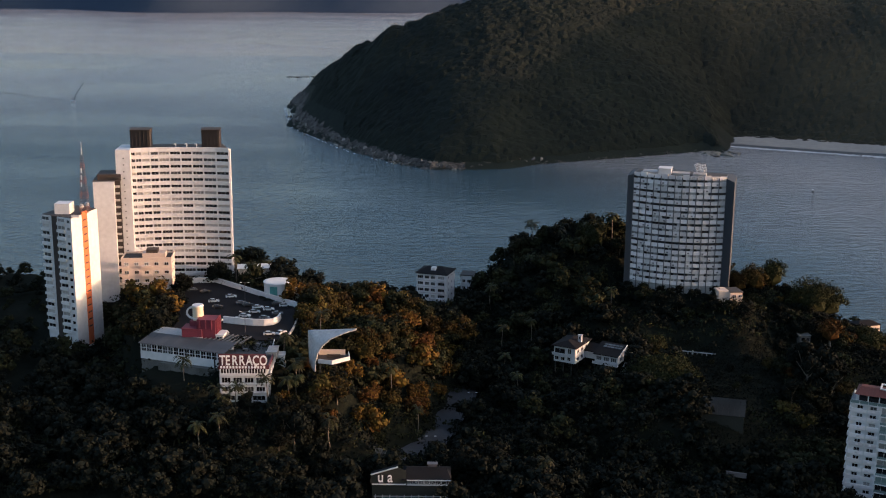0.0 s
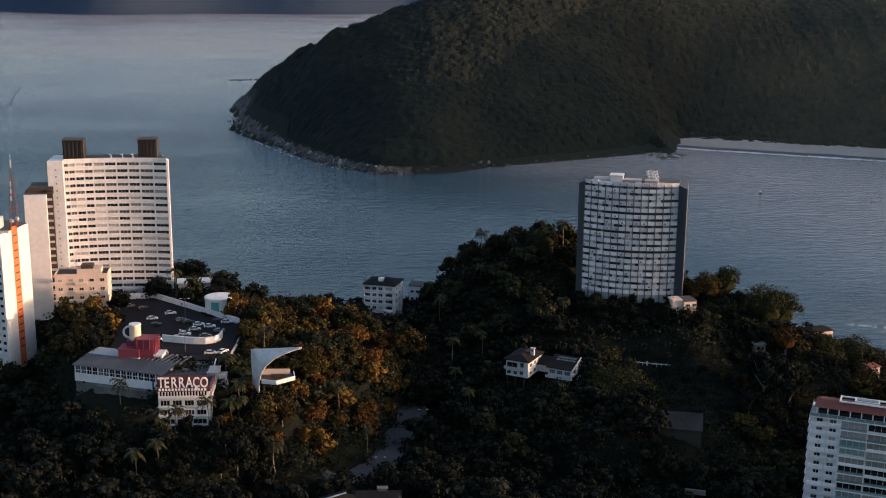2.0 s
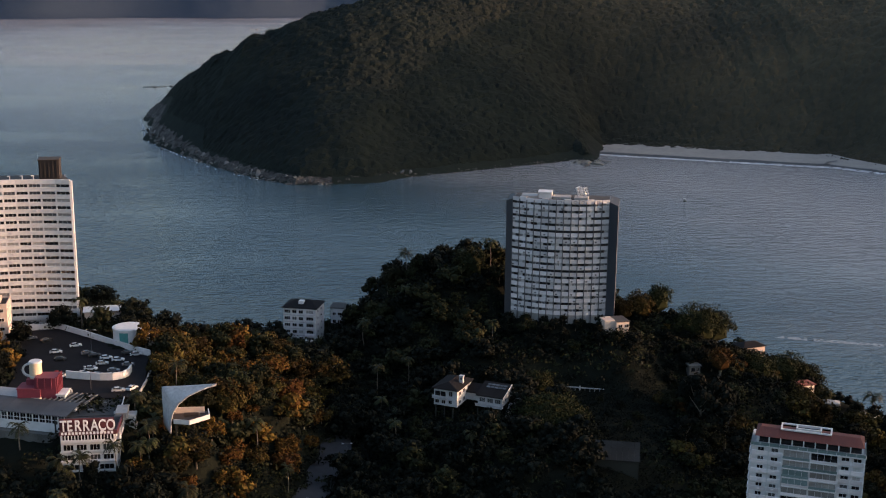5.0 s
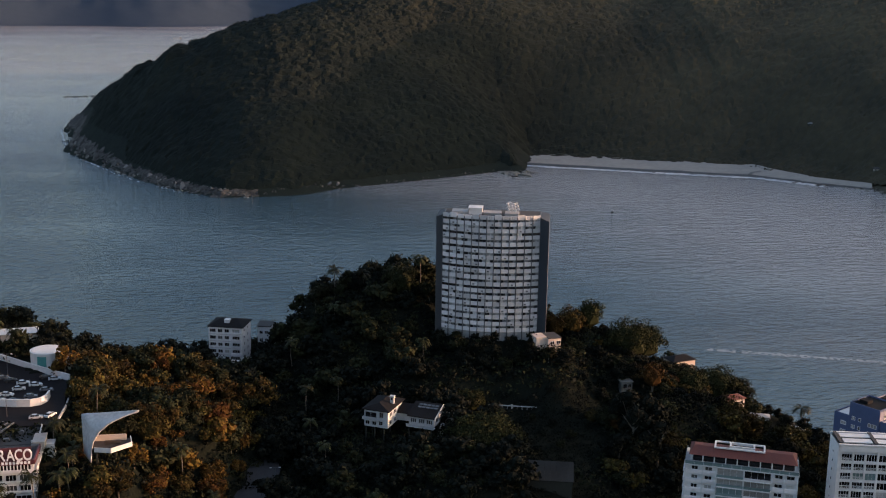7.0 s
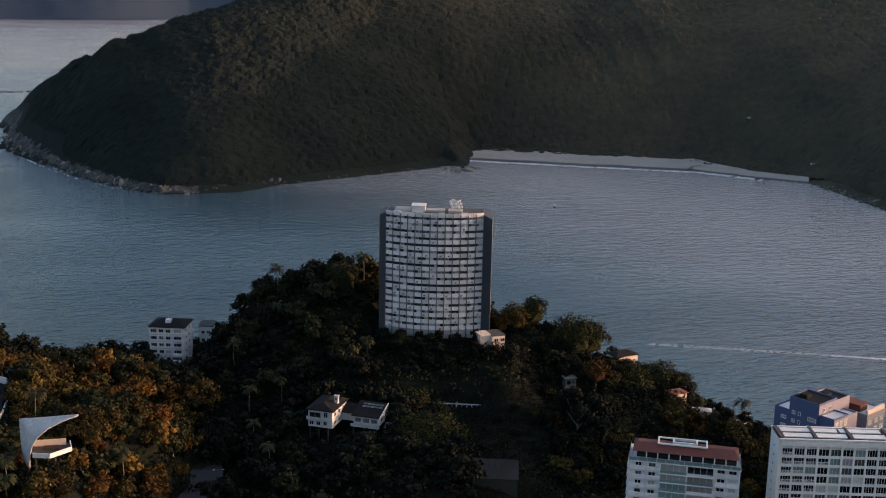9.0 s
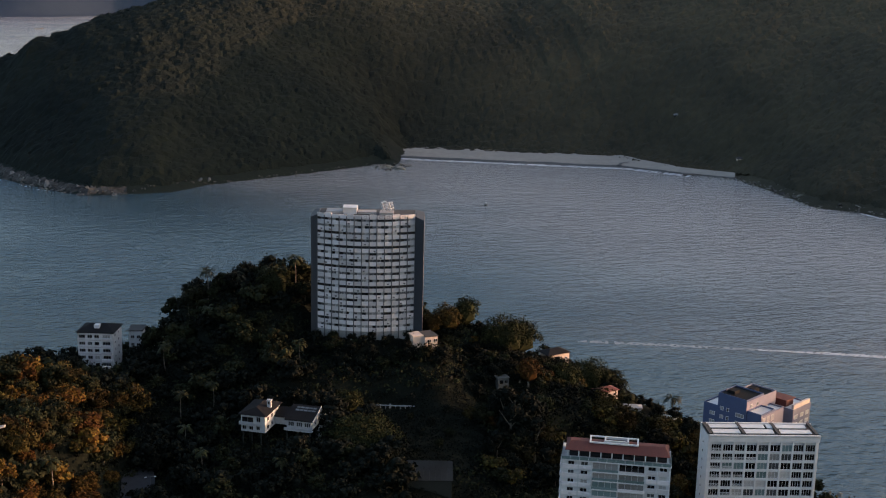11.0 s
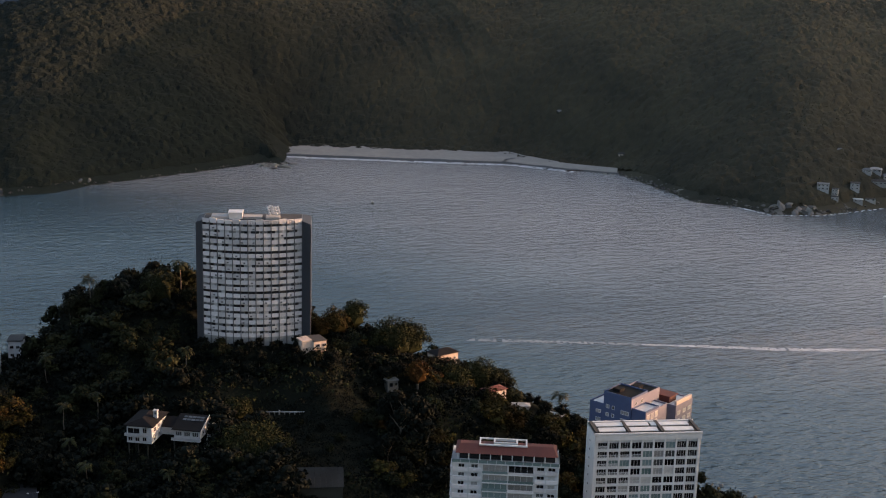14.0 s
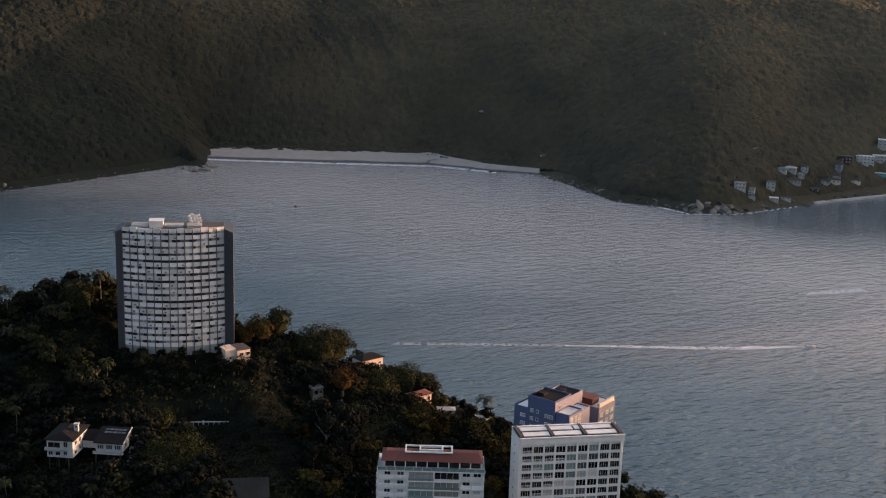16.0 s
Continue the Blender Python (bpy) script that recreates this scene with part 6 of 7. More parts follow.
def valley_flats():
    ob = thing("small_apartment_house", pose(-12.2, 548.0, 28.0, 0, 0, -17), "weathered white five-storey flats with a dark tiled roof", "apartment building")
    w, d, h = 14.6, 13.0, 15.2
    part("wall", boxes((0, 0, -6, w, d, h)), PAINT, ob)
    part("roof", hip_roof(w, d, h + 0.22, 2.2, 0.7, 4.0), BLACK_TILE, ob, "dark tiled hip roof")
    part("skylight", boxes((6.2, 2.5, h + 0.9, 8.4, 5.0, h + 2.6)), PAINT, ob)
    rng = random.Random(8)
    for i in range(5):
        z = i * 3.0 + 0.9
        for x, ww in ((0.6, 2.6), (4.1, 2.0), (7.0, 2.0), (10.4, 3.2)):
            window(ob, pose(x, -0.08, z), ww, 1.5, 3 if ww > 2.1 else 2, pick_pane(rng, 0.65), PAINT)
        part("balcony", boxes((10.0, -1.1, z - 0.8, 14.0, -0.02, z + 0.15)), PANEL, ob)
        part("floor_band", boxes((-0.1, -0.14, z - 0.95, 10.1, -0.02, z - 0.78)), CONCRETE, ob)
        for y in (2.5, 7.5):
            window(ob, pose(w + 0.08, y, z, 0, 0, 90), 1.4, 1.2, 2, PANE_DARK, PAINT)
    n = thing("small_apartment_house", pose(8.5, 556.0, 28.5, 0, 0, -12), "small grey-white house with several balconies and a flat roof", "house")
    part("wall", boxes((0, 0, -6, 5.5, 8, 11.6), (5.55, 2.0, -6, 11.5, 9, 9.6)), PAINT, n)
    part("roof", boxes((-0.4, -0.4, 11.61, 5.9, 8.4, 12.0), (5.92, 1.5, 9.61, 12.0, 9.4, 9.95)), ROOFING, n)
    for i in range(3):
        window(n, pose(0.8, -0.08, i * 3.4 + 1.6), 1.5, 1.4, 2, PANE_DARK, PAINT)
        window(n, pose(3.2, -0.08, i * 3.4 + 1.6), 1.5, 1.4, 2, pick_pane(rng, 0.5), PAINT)
        window(n, pose(7.5, 1.92, i * 3.0 + 1.0), 2.2, 1.4, 2, PANE_DARK, PAINT)
        part("balcony", boxes((5.7, 1.0, i * 3.0 - 0.1, 11.4, 1.98, i * 3.0 + 0.8)), PANEL, n)


valley_flats()


def villa():
    ob = thing("hillside_villa", pose(42.7, 440.7, 37.0, 0, 0, -29.5), "white two-storey villa on stilts with dark tiled roofs", "house")
    w, d, h = 8.8, 13.5, 6.1
    part("wall", boxes((0, 0, 0, w, d, h)), OLD_PAINT, ob)
    roof = part("roof", hip_roof(d, w, 0.22, 1.7, 0.8, 3.0), BLACK_TILE, ob, "dark tiled hip roof")
    roof.matrix_local = pose(w, 0, h, 0, 0, 90)
    ch = part("chimney", boxes((7.0, 6.4, h + 0.3, 8.3, 7.5, h + 3.2), (6.8, 6.2, h + 3.2, 8.5, 7.7, h + 3.5)), OLD_PAINT, ob, "white chimney")
    # dark plate on the chimney face for the shade inside the flue
    part("flue_opening", boxes((7.4, 6.32, h + 2.0, 7.9, 6.39, h + 2.8)), PANE_DARK, ch)
    part("balcony", boxes((-0.3, -1.3, 2.75, 5.4, -0.02, 2.95), (-0.3, -1.3, 2.95, 5.4, -1.15, 3.7), (-0.3, -1.15, 2.95, -0.15, -0.02, 3.7)), OLD_PAINT, ob)
    part("string_course", boxes((5.5, -0.12, 2.7, w + 0.12, -0.02, 3.0), (w + 0.02, -0.1, 2.7, w + 0.12, d, 3.0)), OLD_PAINT, ob)
    for x, z, ww in ((0.5, 0.7, 1.5), (3.0, 0.7, 1.5), (5.6, 0.9, 1.3), (0.4, 3.4, 4.2), (5.7, 3.7, 1.4)):
        window(ob, pose(x, -0.08, z), ww, 1.4 if z < 3 else 1.9, 2, PANE_DARK, OLD_PAINT)
    for y, z in ((1.6, 0.7), (1.8, 3.7), (5.4, 3.7), (5.6, 0.8), (9.5, 3.7)):
        window(ob, pose(w + 0.08, y, z, 0, 0, 90), 1.6, 1.4, 2, PANE_DARK, OLD_PAINT)
    for x in (0.3, 3.6, 6.9):
        for y in (0.3, 6.0, 12.6):
            part("stilt", boxes((x, y, -8, x + 0.4, y + 0.4, -0.02)), MOSSY, ob)
    part("link", boxes((w + 0.02, 8.6, 0.4, 13.95, 13.0, 3.2)), OLD_PAINT, ob)
    bm = bmesh.new()
    p = ((w + 0.1, 8.0, 3.4), (13.9, 8.0, 3.4), (13.9, 13.4, 5.2), (w + 0.1, 13.4, 5.2))
    v = [bm.verts.new(q) for q in p]
    bm.faces.new(v)
    bm.faces.new([bm.verts.new(q.co - Vector((0, 0, 0.25))) for q in v][::-1])
    part("link_roof", bm, BLACK_TILE, ob)
    # the wing: one storey under a wide dark roof
    x0, x1, y0, y1, e = 14.0, 23.2, 6.8, 18.6, 3.2
    part("wing", boxes((x0, y0, 0, x1, y1, e)), OLD_PAINT, ob)
    bm = bmesh.new()
    pts = [(x0 - 0.6, y0 - 0.8, e + 0.02), (x1 + 0.5, y0 - 0.8, e + 0.02), (x1 + 0.5, 15.0, 5.7), (x0 - 0.6, 15.0, 5.7), (x1 + 0.5, y1 + 0.6, e + 0.4), (x0 - 0.6, y1 + 0.6, e + 0.4)]
    lo, hi = [bm.verts.new(q) for q in pts], [bm.verts.new((x, y, z + 0.25)) for x, y, z in pts]
    for f in ((0, 1, 2, 3), (3, 2, 4, 5)):
        bm.faces.new([hi[k] for k in f]), bm.faces.new([lo[k] for k in f[::-1]])
    for a, b in ((0, 1), (1, 2), (2, 4), (4, 5), (5, 3), (3, 0)):
        bm.faces.new((lo[a], lo[b], hi[b], hi[a]))
    wing_roof = part("roof", bm, BLACK_TILE, ob, "large dark pitched roof")
    slope = math.degrees(math.atan2(2.5, 9.0))
    for i in range(5):
        for j in range(2):
            o = part("solar_panel", boxes((0, 0, 0.06, 1.3, 1.0, 0.14)), PANE_MID, wing_roof)
            y = 11.2 + j * 1.5
            o.matrix_local = pose(15.5 + i * 1.5, y, e + 0.3 + (y - y0 + 0.8) * 0.278, slope)
    bm = bmesh.new()
    v = [bm.verts.new((x1 + 0.02, *q)) for q in ((y0, e - 0.05), (y1, e + 0.3), (15.0, 5.62))]
    bm.faces.new(v)
    bm.faces.new([bm.verts.new(q.co + Vector((-0.3, 0, 0))) for q in v][::-1])
    part("gable_wall", bm, OLD_PAINT, ob, "white gable wall")
    part("verge_board", boxes((0, 0, 0, 0.16, 9.6, 0.35)), OLD_PAINT, wing_roof).matrix_local = pose(x1 + 0.52, y0 - 0.8, e + 0.0, slope)
    part("terrace_slab", boxes((x0 - 0.5, y0 - 1.6, -0.25, x1 + 0.5, y0 - 0.02, 0.0)), OLD_PAINT, ob)
    part("terrace_rail", boxes((x0 - 0.5, y0 - 1.6, 0.0, x1 + 0.5, y0 - 1.48, 0.8)), OLD_PAINT, ob)
    for x in (14.6, 17.6, 20.5):
        window(ob, pose(x, y0 - 0.08, 1.0), 2.2, 1.6, 3, PANE_MID, OLD_PAINT)
    for y in (9.0, 13.0):
        window(ob, pose(x1 + 0.08, y, 1.0, 0, 0, 90), 1.8, 1.5, 2, PANE_DARK, OLD_PAINT)
    for x in (14.2, 18.4, 22.6):
        for y in (5.6, 12.0):
            part("stilt", boxes((x, y, -8, x + 0.4, y + 0.4, -0.27)), MOSSY, ob)
    part("porch_roof", boxes((23.8, 14.2, 3.0, 27.0, 18.4, 3.3)), WHITE_ROOF, ob)
    part("porch_column", boxes((26.6, 14.4, -6, 26.85, 14.65, 2.98)), OLD_PAINT, ob)
    part("porch_wall", boxes((23.8, 16.8, -5, 26.8, 18.2, 2.6)), PANEL, ob)
    for i in range(9):
        part("stair_tread", boxes((23.7, 12.5 - i * 0.5, -0.4 - i * 0.42, 25.4, 13.0 - i * 0.5, -0.2 - i * 0.42)), OLD_PAINT, ob)
    part("stair_rail", boxes((25.4, 0, 0, 25.52, 6.0, 0.9)), OLD_PAINT, ob).matrix_local = pose(0, 8.4, -4.2, 38)


villa()

annex = thing("annexe", pose(113.6, 481.0, 51.0, 0, 0, 8), "low white annexe with a terrace at the tower's foot", "annexe")
# white walls in beige: the low sun's pink is put into the colour
part("wall", boxes((0, 0, -9, 4.4, 6, 3.0)), BEIGE, annex)
part("wall", boxes((4.42, -1.6, -9, 9.6, 6, 2.6)), BEIGE, annex)
part("roof", boxes((4.4, -1.9, 2.604, 9.9, 6.2, 2.85)), ROOFING, annex)
window(annex, pose(5.2, -1.68, 0.3), 1.7, 1.3, 2, PANE_DARK, PAINT)
window(annex, pose(7.8, -1.68, 0.3), 1.7, 1.3, 2, PANE_DARK, PAINT)


def penthouse_block():
    """The block with the red roof and glazed balconies."""
    a, b = (132.9, 371.0), (162.6, 357.2)
    w = math.hypot(b[0] - a[0], b[1] - a[1])
    ob = thing("apartment_block", pose(a[0], a[1], 2.0, 0, 0, facing(*a, *b)), "white apartment block with a red roof and teal glass balconies", "apartment building")
    h, step, floors = 44.8, 2.9, 15
    part("wall", boxes((0, 0.5, -4, w, 12.5, h)), PAINT, ob)
    part("roof_slab", boxes((-0.4, -0.4, h + 0.004, w + 0.4, 12.9, h + 0.35)), PAINT, ob)
    rng = random.Random(12)
    band = mesh_of("facade_band", boxes((0, 0, 0, w * 0.27, 0.52, 1.25)), PANEL)
    band_r = mesh_of("facade_band", boxes((0, 0, 0, w * 0.22, 0.52, 1.25)), PANEL)
    rail = mesh_of("balcony_rail", boxes((0, -0.95, 0.1, w * 0.24, -0.85, 0.85)), TEAL_GLASS)
    plain_rail = mesh_of("balcony_rail", boxes((0, -0.95, 0.1, w * 0.24, -0.85, 0.8)), PANEL)
    slab_me = mesh_of("balcony_slab", boxes((0, -1.0, -0.28, w * 0.245, 0.5, 0.08)), PAINT)
    for i in range(floors):
        z = h - (i + 1) * step + 0.15
        shared_part("facade_band", band, ob, pose(0, 0, z))
        shared_part("facade_band", band_r, ob, pose(w * 0.78, 0, z))
        for x, ww in ((0.085, 1.9), (0.21, 2.1)):
            window(ob, pose(w * x - ww / 2, 0.3, z + 1.25), ww, 1.25, 2, pick_pane(rng, 0.55), PAINT)
            if rng.random() < 0.6:
                part("air_conditioner", boxes((w * x - 0.4, -0.35, z + 0.5, w * x + 0.4, -0.02, z + 1.0)), PANEL, ob)
        for x, ww in ((0.835, 2.3), (0.94, 2.3)):
            window(ob, pose(w * x - ww / 2, 0.3, z + 1.25), ww, 1.25, 2, pick_pane(rng, 0.5), PAINT)
        for k, x in enumerate((0.285, 0.53)):
            shared_part("balcony_slab", slab_me, ob, pose(w * x, 0, z))
            shared_part("balcony_rail", *((rail, ob, pose(w * x, 0, z), "teal glass balcony rail") if rng.random() < 0.6 else (plain_rail, ob, pose(w * x, 0, z))))
            u = rng.random()
            pane = TEAL_GLASS if u < 0.22 else PANE_DARK if u < 0.62 else PANE_CURTAIN
            window(ob, pose(w * x + 0.1, 0.42 if u > 0.22 else -0.6, z + 0.15), round(w * 0.24 - 0.2, 2), 2.5, 4, pane, PAINT)
    for x in (0.0, 0.155, 0.275, 0.525, 0.78, 0.885, 1.0):
        part("pier", boxes((w * x - 0.2, -0.12, -4, w * x + 0.2, 0.52, h)), PAINT, ob)
    side = mesh_of("side_balcony", boxes((-0.7, 1.0, 0, -0.02, 11.5, 1.0)), PANEL)
    for i in range(floors):
        shared_part("side_balcony", side, ob, pose(0, 0, h - (i + 1) * step + 0.1))
    # penthouse with posts under the red roof
    z = h + 0.36
    # dark pane body: glazing, with the shade of the open bays painted in
    part("penthouse_wall", boxes((2.0, 3.0, z, w - 1.0, 10.5, z + 2.7)), PANE_DARK, ob)
    for i in range(10):
        x = 1.4 + i * (w - 2.4) / 9
        part("post", boxes((x, 1.0, z, x + 0.35, 1.35, z + 2.75)), PAINT, ob)
    bm = bmesh.new()
    v = [bm.verts.new(p) for p in ((0.8, 0.4, z + 2.75), (w - 0.3, 0.4, z + 2.75), (w - 1.6, 5.2, z + 4.2), (2.2, 5.2, z + 4.2), (0.8, 11.0, z + 2.75), (w - 0.3, 11.0, z + 2.75), (w - 1.6, 7.6, z + 4.2), (2.2, 7.6, z + 4.2))]
    for f in ((0, 1, 2, 3), (5, 4, 7, 6), (3, 2, 6, 7), (1, 5, 6, 2), (4, 0, 3, 7), (4, 5, 1, 0)):
        bm.faces.new([v[i] for i in f])
    roof = part("roof", bm, RED_TILE, ob, "red tiled penthouse roof")
    slope = math.degrees(math.atan2(1.45, 4.8))
    for i in range(30):
        x = 1.9 + i * (w - 4.2) / 29
        o = part("roof_rib", boxes((x, 0.1, 0.02, x + 0.14, 5.0, 0.1)), RED_TILE, roof)
        o.matrix_local = pose(0, 0.4, z + 2.75, slope)
    part("terrace_rail", boxes((-0.3, -0.3, z, w + 0.3, -0.22, z + 1.0), (-0.3, -0.2, z, -0.22, 12, z + 1.0), (w + 0.22, -0.2, z, w + 0.3, 12, z + 1.0)), TEAL_GLASS, ob)
    for i in range(13):
        x = -0.3 + i * (w + 0.5) / 12
        part("rail_post", boxes((x, -0.36, z, x + 0.1, -0.31, z + 1.1)), PAINT, ob)
    # open white roof frames
    zt = z + 4.2
    for x0, x1, y0, y1 in ((8.0, 23.0, 3.9, 9.6), (12.5, 20.0, 5.0, 8.6)):
        up = 0.4 if x0 < 9 else 0.75
        part("roof_frame", boxes((x0, y0, zt, x1, y0 + 0.5, zt + up), (x0, y1 - 0.5, zt, x1, y1, zt + up), (x0, y0 + 0.5, zt, x0 + 0.5, y1 - 0.5, zt + up), (x1 - 0.5, y0 + 0.5, zt, x1, y1 - 0.5, zt + up)), PAINT, ob, "white open roof frame")


penthouse_block()


def grid_block():
    """The white block with square windows and panels on its roof."""
    a, b = (177.0, 361.0), (210.6, 352.6)
    w = math.hypot(b[0] - a[0], b[1] - a[1])
    ob = thing("apartment_block", pose(a[0], a[1], 2.0, 0, 0, facing(*a, *b)), "white apartment block with a regular grid of windows", "apartment building")
    h, step, floors, cols = 52.4, 2.95, 17, 9
    part("wall", boxes((0, 0.6, -4, w, 10.5, h)), PAINT, ob)
    rng = random.Random(21)
    z_top = h - 2.3
    ft = part("fascia", boxes((-0.1, -0.1, z_top + 0.45, w + 0.1, 0.7, h)), PAINT, ob)
    bw = (w - 1.6) / cols
    spandrel = mesh_of("spandrel", boxes((0, 0, 0, bw - 0.5, 0.62, 0.75)), PAINT)
    balus = mesh_of("balustrade", boxes((0, 0.0, 0, bw - 0.5, 0.08, 0.1), (0, 0, 0.85, bw - 0.5, 0.08, 0.95), *[(0.1 + k * (bw - 0.7) / 9, 0.0, 0.1, 0.2 + k * (bw - 0.7) / 9, 0.07, 0.85) for k in range(10)]), PAINT)
    for i in range(floors):
        z = z_top - (i + 1) * step
        for c in range(cols):
            x = 1.0 + c * bw
            shared_part("spandrel", spandrel, ob, pose(x, -0.02, z - 0.4))
            edge = c in (0, 7, 8) or (c in (1, 2) and i % 3 != 2)
            pane = PANE_DARK if edge else TEAL_GLASS if rng.random() < 0.35 else pick_pane(rng, 0.42)
            window(ob, pose(x, 0.42 if edge else 0.2, z + 0.35), round(bw - 0.5, 2), round(step - 0.75, 2), 4 if edge else 3, pane, PANEL, 0.07)
            if c in (0, 1, 2, 3) and rng.random() < 0.6:
                shared_part("balustrade", balus, ob, pose(x, 0.04, z + 0.45))
    for c in range(cols + 1):
        x = 1.0 + c * bw - 0.5
        part("pier", boxes((x, -0.14, -4, x + 0.5, 0.62, z_top + 0.45)), PAINT, ob)
    part("corner_pier", boxes((-0.12, -0.1, -4, 0.48, 10.5, h)), PAINT, ob)
    for i in range(floors):
        part("side_vent", boxes((-0.18, 5.5, z_top - (i + 1) * step + 1.0, -0.10, 6.1, z_top - (i + 1) * step + 1.6)), PANE_MID, ob)
    # roof: long tilted panels between dark gutters
    part("roof", boxes((0.3, 0.8, h + 0.004, w - 0.3, 10.2, h + 0.12)), ROOFING, ob)
    for y0, y1, cuts in ((1.5, 4.3, (0.05, 0.295, 0.34, 0.60, 0.66, 0.94)), (6.0, 8.6, (0.05, 0.55, 0.57, 0.93))):
        for u0, u1 in zip(cuts[::2], cuts[1::2]):
            o = part("roof_panel", boxes((w * u0, 0, 0.25, w * u1, y1 - y0, 0.5)), WHITE_ROOF, ob, "pale tilted roof panel")
            o.matrix_local = pose(0, y0, h + 0.15, 3)
    for u in (0.02, 0.32, 0.635, 0.975):
        o = part("gutter", boxes((w * u - 0.5, 0.5, h + 0.35, w * u + 0.5, 9.8, h + 0.9)), ROOFING, ob)
    part("edge_beam", boxes((-0.2, -0.3, h + 0.14, w + 0.2, 0.4, h + 0.5), (-0.2, 9.6, h + 0.14, w + 0.2, 10.4, h + 0.7)), PAINT, ob)


grid_block()


def blue_block():
    ob = thing("apartment_block", pose(196.5, 404.5, -1.8, 0, 0, -61), "stepped blue and lilac apartment block with roof terraces", "apartment building")
    deep, pale = "deep blue plastered wall", "pale lilac plastered wall"
    blocks = ((7.5, 0, 18.5, 11, 55.2, BLUE, deep), (2, 0, 7.46, 9, 50.4, BLUE, deep), (18.54, 0.6, 24.0, 9.5, 51.4, BLUE, deep), (8, 11.04, 17.5, 21, 53.6, LILAC, pale), (17.54, 11.04, 23, 17, 50.0, LILAC, pale), (13, 21.04, 24.5, 33, 48.2, LILAC, pale))
    for x0, y0, x1, y1, z, wall, label in blocks:
        part("wall", boxes((x0, y0, -3, x1, y1, z)), wall, ob, label)
        part("roof", boxes((x0 + 0.3, y0 + 0.3, z + 0.004, x1 - 0.3, y1 - 0.3, z + 0.12)), WHITE_ROOF if z < 52 else BLACK_TILE, ob)
        part("parapet", boxes((x0, y0, z + 0.004, x1, y0 + 0.25, z + 0.6), (x0, y1 - 0.25, z + 0.004, x1, y1, z + 0.6), (x0, y0 + 0.26, z + 0.004, x0 + 0.25, y1 - 0.26, z + 0.6), (x1 - 0.25, y0 + 0.26, z + 0.004, x1, y1 - 0.26, z + 0.6)), wall, ob)
    # lighter lilac faces laid over the blue walls' sides that look along the shore
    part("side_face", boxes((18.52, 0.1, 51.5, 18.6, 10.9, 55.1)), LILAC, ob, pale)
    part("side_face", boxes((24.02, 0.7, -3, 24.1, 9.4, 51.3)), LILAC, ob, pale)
    part("roof_unit", boxes((9, 3, 55.33, 12, 6, 56.4)), BLACK_TILE, ob)
    part("roof_unit", boxes((10, 14, 53.73, 13, 17, 54.9)), BLACK_TILE, ob)
    # orange sunlight on this room is put into its red colour
    part("terrace_room", boxes((14.0, 23.0, 48.33, 20.5, 28, 50.6), (13.7, 22.6, 50.6, 21.0, 28.4, 50.85)), RED_TILE, ob, "terrace room coloured as if in orange sunlight")
    part("terrace_wall", boxes((23.5, 21.5, 48.8, 24.4, 32.5, 50.3)), BEIGE, ob)
    for i in range(7):
        z = 51.2 - i * 2.95
        window(ob, pose(8.6, -0.08, z - 1.4), 1.3, 1.3, 2, PANE_CURTAIN, PAINT)
        window(ob, pose(11.0, -0.08, z - 1.4), 1.0, 1.3, 1, PANE_MID, PAINT)
        window(ob, pose(14.6, -0.08, z - 2.2), 3.2, 1.4, 3, PANE_CURTAIN, PAINT)
        window(ob, pose(4.6, -0.08, z - 4.0), 2.0, 1.3, 2, PANE_CURTAIN, PAINT)
        for y in (1.4, 4.1, 6.8):
            window(ob, pose(24.18, y, z - 2.8, 0, 0, 90), 1.7, 2.2, 2, PANE_WHITE, PAINT)
        for y in (22.0, 26.0, 29.6):
            window(ob, pose(24.58, y, z - 6.2, 0, 0, 90), 2.2, 1.5, 2, PANE_WHITE, PAINT)
    window(ob, pose(18.68, 2.4, 52.4, 0, 0, 90), 1.3, 1.4, 2, PANE_MID, PAINT)
    window(ob, pose(18.68, 6.2, 52.4, 0, 0, 90), 1.3, 1.4, 2, PANE_MID, PAINT)
    window(ob, pose(14.0, 10.96, 51.8), 1.2, 1.2, 1, PANE_MID, PAINT)


blue_block()


def small_house(x, y, z, turn, w, d, h, wall, roof, label, rise=1.6, wins=3):
    ob = thing("house", pose(x, y, z, 0, 0, turn), label, "house")
    part("wall", boxes((0, 0, -4, w, d, h)), wall, ob)
    part("roof", hip_roof(w, d, h + 0.22, rise, 0.6, w * 0.3), roof, ob)
    for i in range(wins):
        window(ob, pose((i + 0.5) * w / wins - 0.7, -0.08, h * 0.35), 1.4, 1.2, 2, PANE_DARK, PAINT)
    window(ob, pose(w + 0.08, d * 0.3, h * 0.35, 0, 0, 90), 1.6, 1.3, 2, PANE_DARK, PAINT)
    return ob


small_house(-85.5, 491.0, 54.0, 8, 16.0, 7.0, 5.0, BEIGE, WHITE_ROOF, "low beige house with a pale roof behind the car park", 0.7, 4)
small_house(196.5, 549.0, 14.0, 16, 12.0, 8.0, 4.6, BEIGE, BLACK_TILE, "beige shore house under a dark tiled roof")
small_house(197.2, 490.5, 17.6, 14, 9.5, 5.0, 3.4, BEIGE, RED_TILE, "small beige house with an orange tiled roof", 1.3)
small_house(208.5, 490.0, 12.0, -22, 7.0, 3.5, 2.0, CONCRETE, CONCRETE, "low pale shed with a grey roof", 0.7, 2)
ruin = thing("water_house", pose(143.8, 466.0, 36.6, 0, 0, 5), "small weathered concrete pump house among the trees", "pump house")
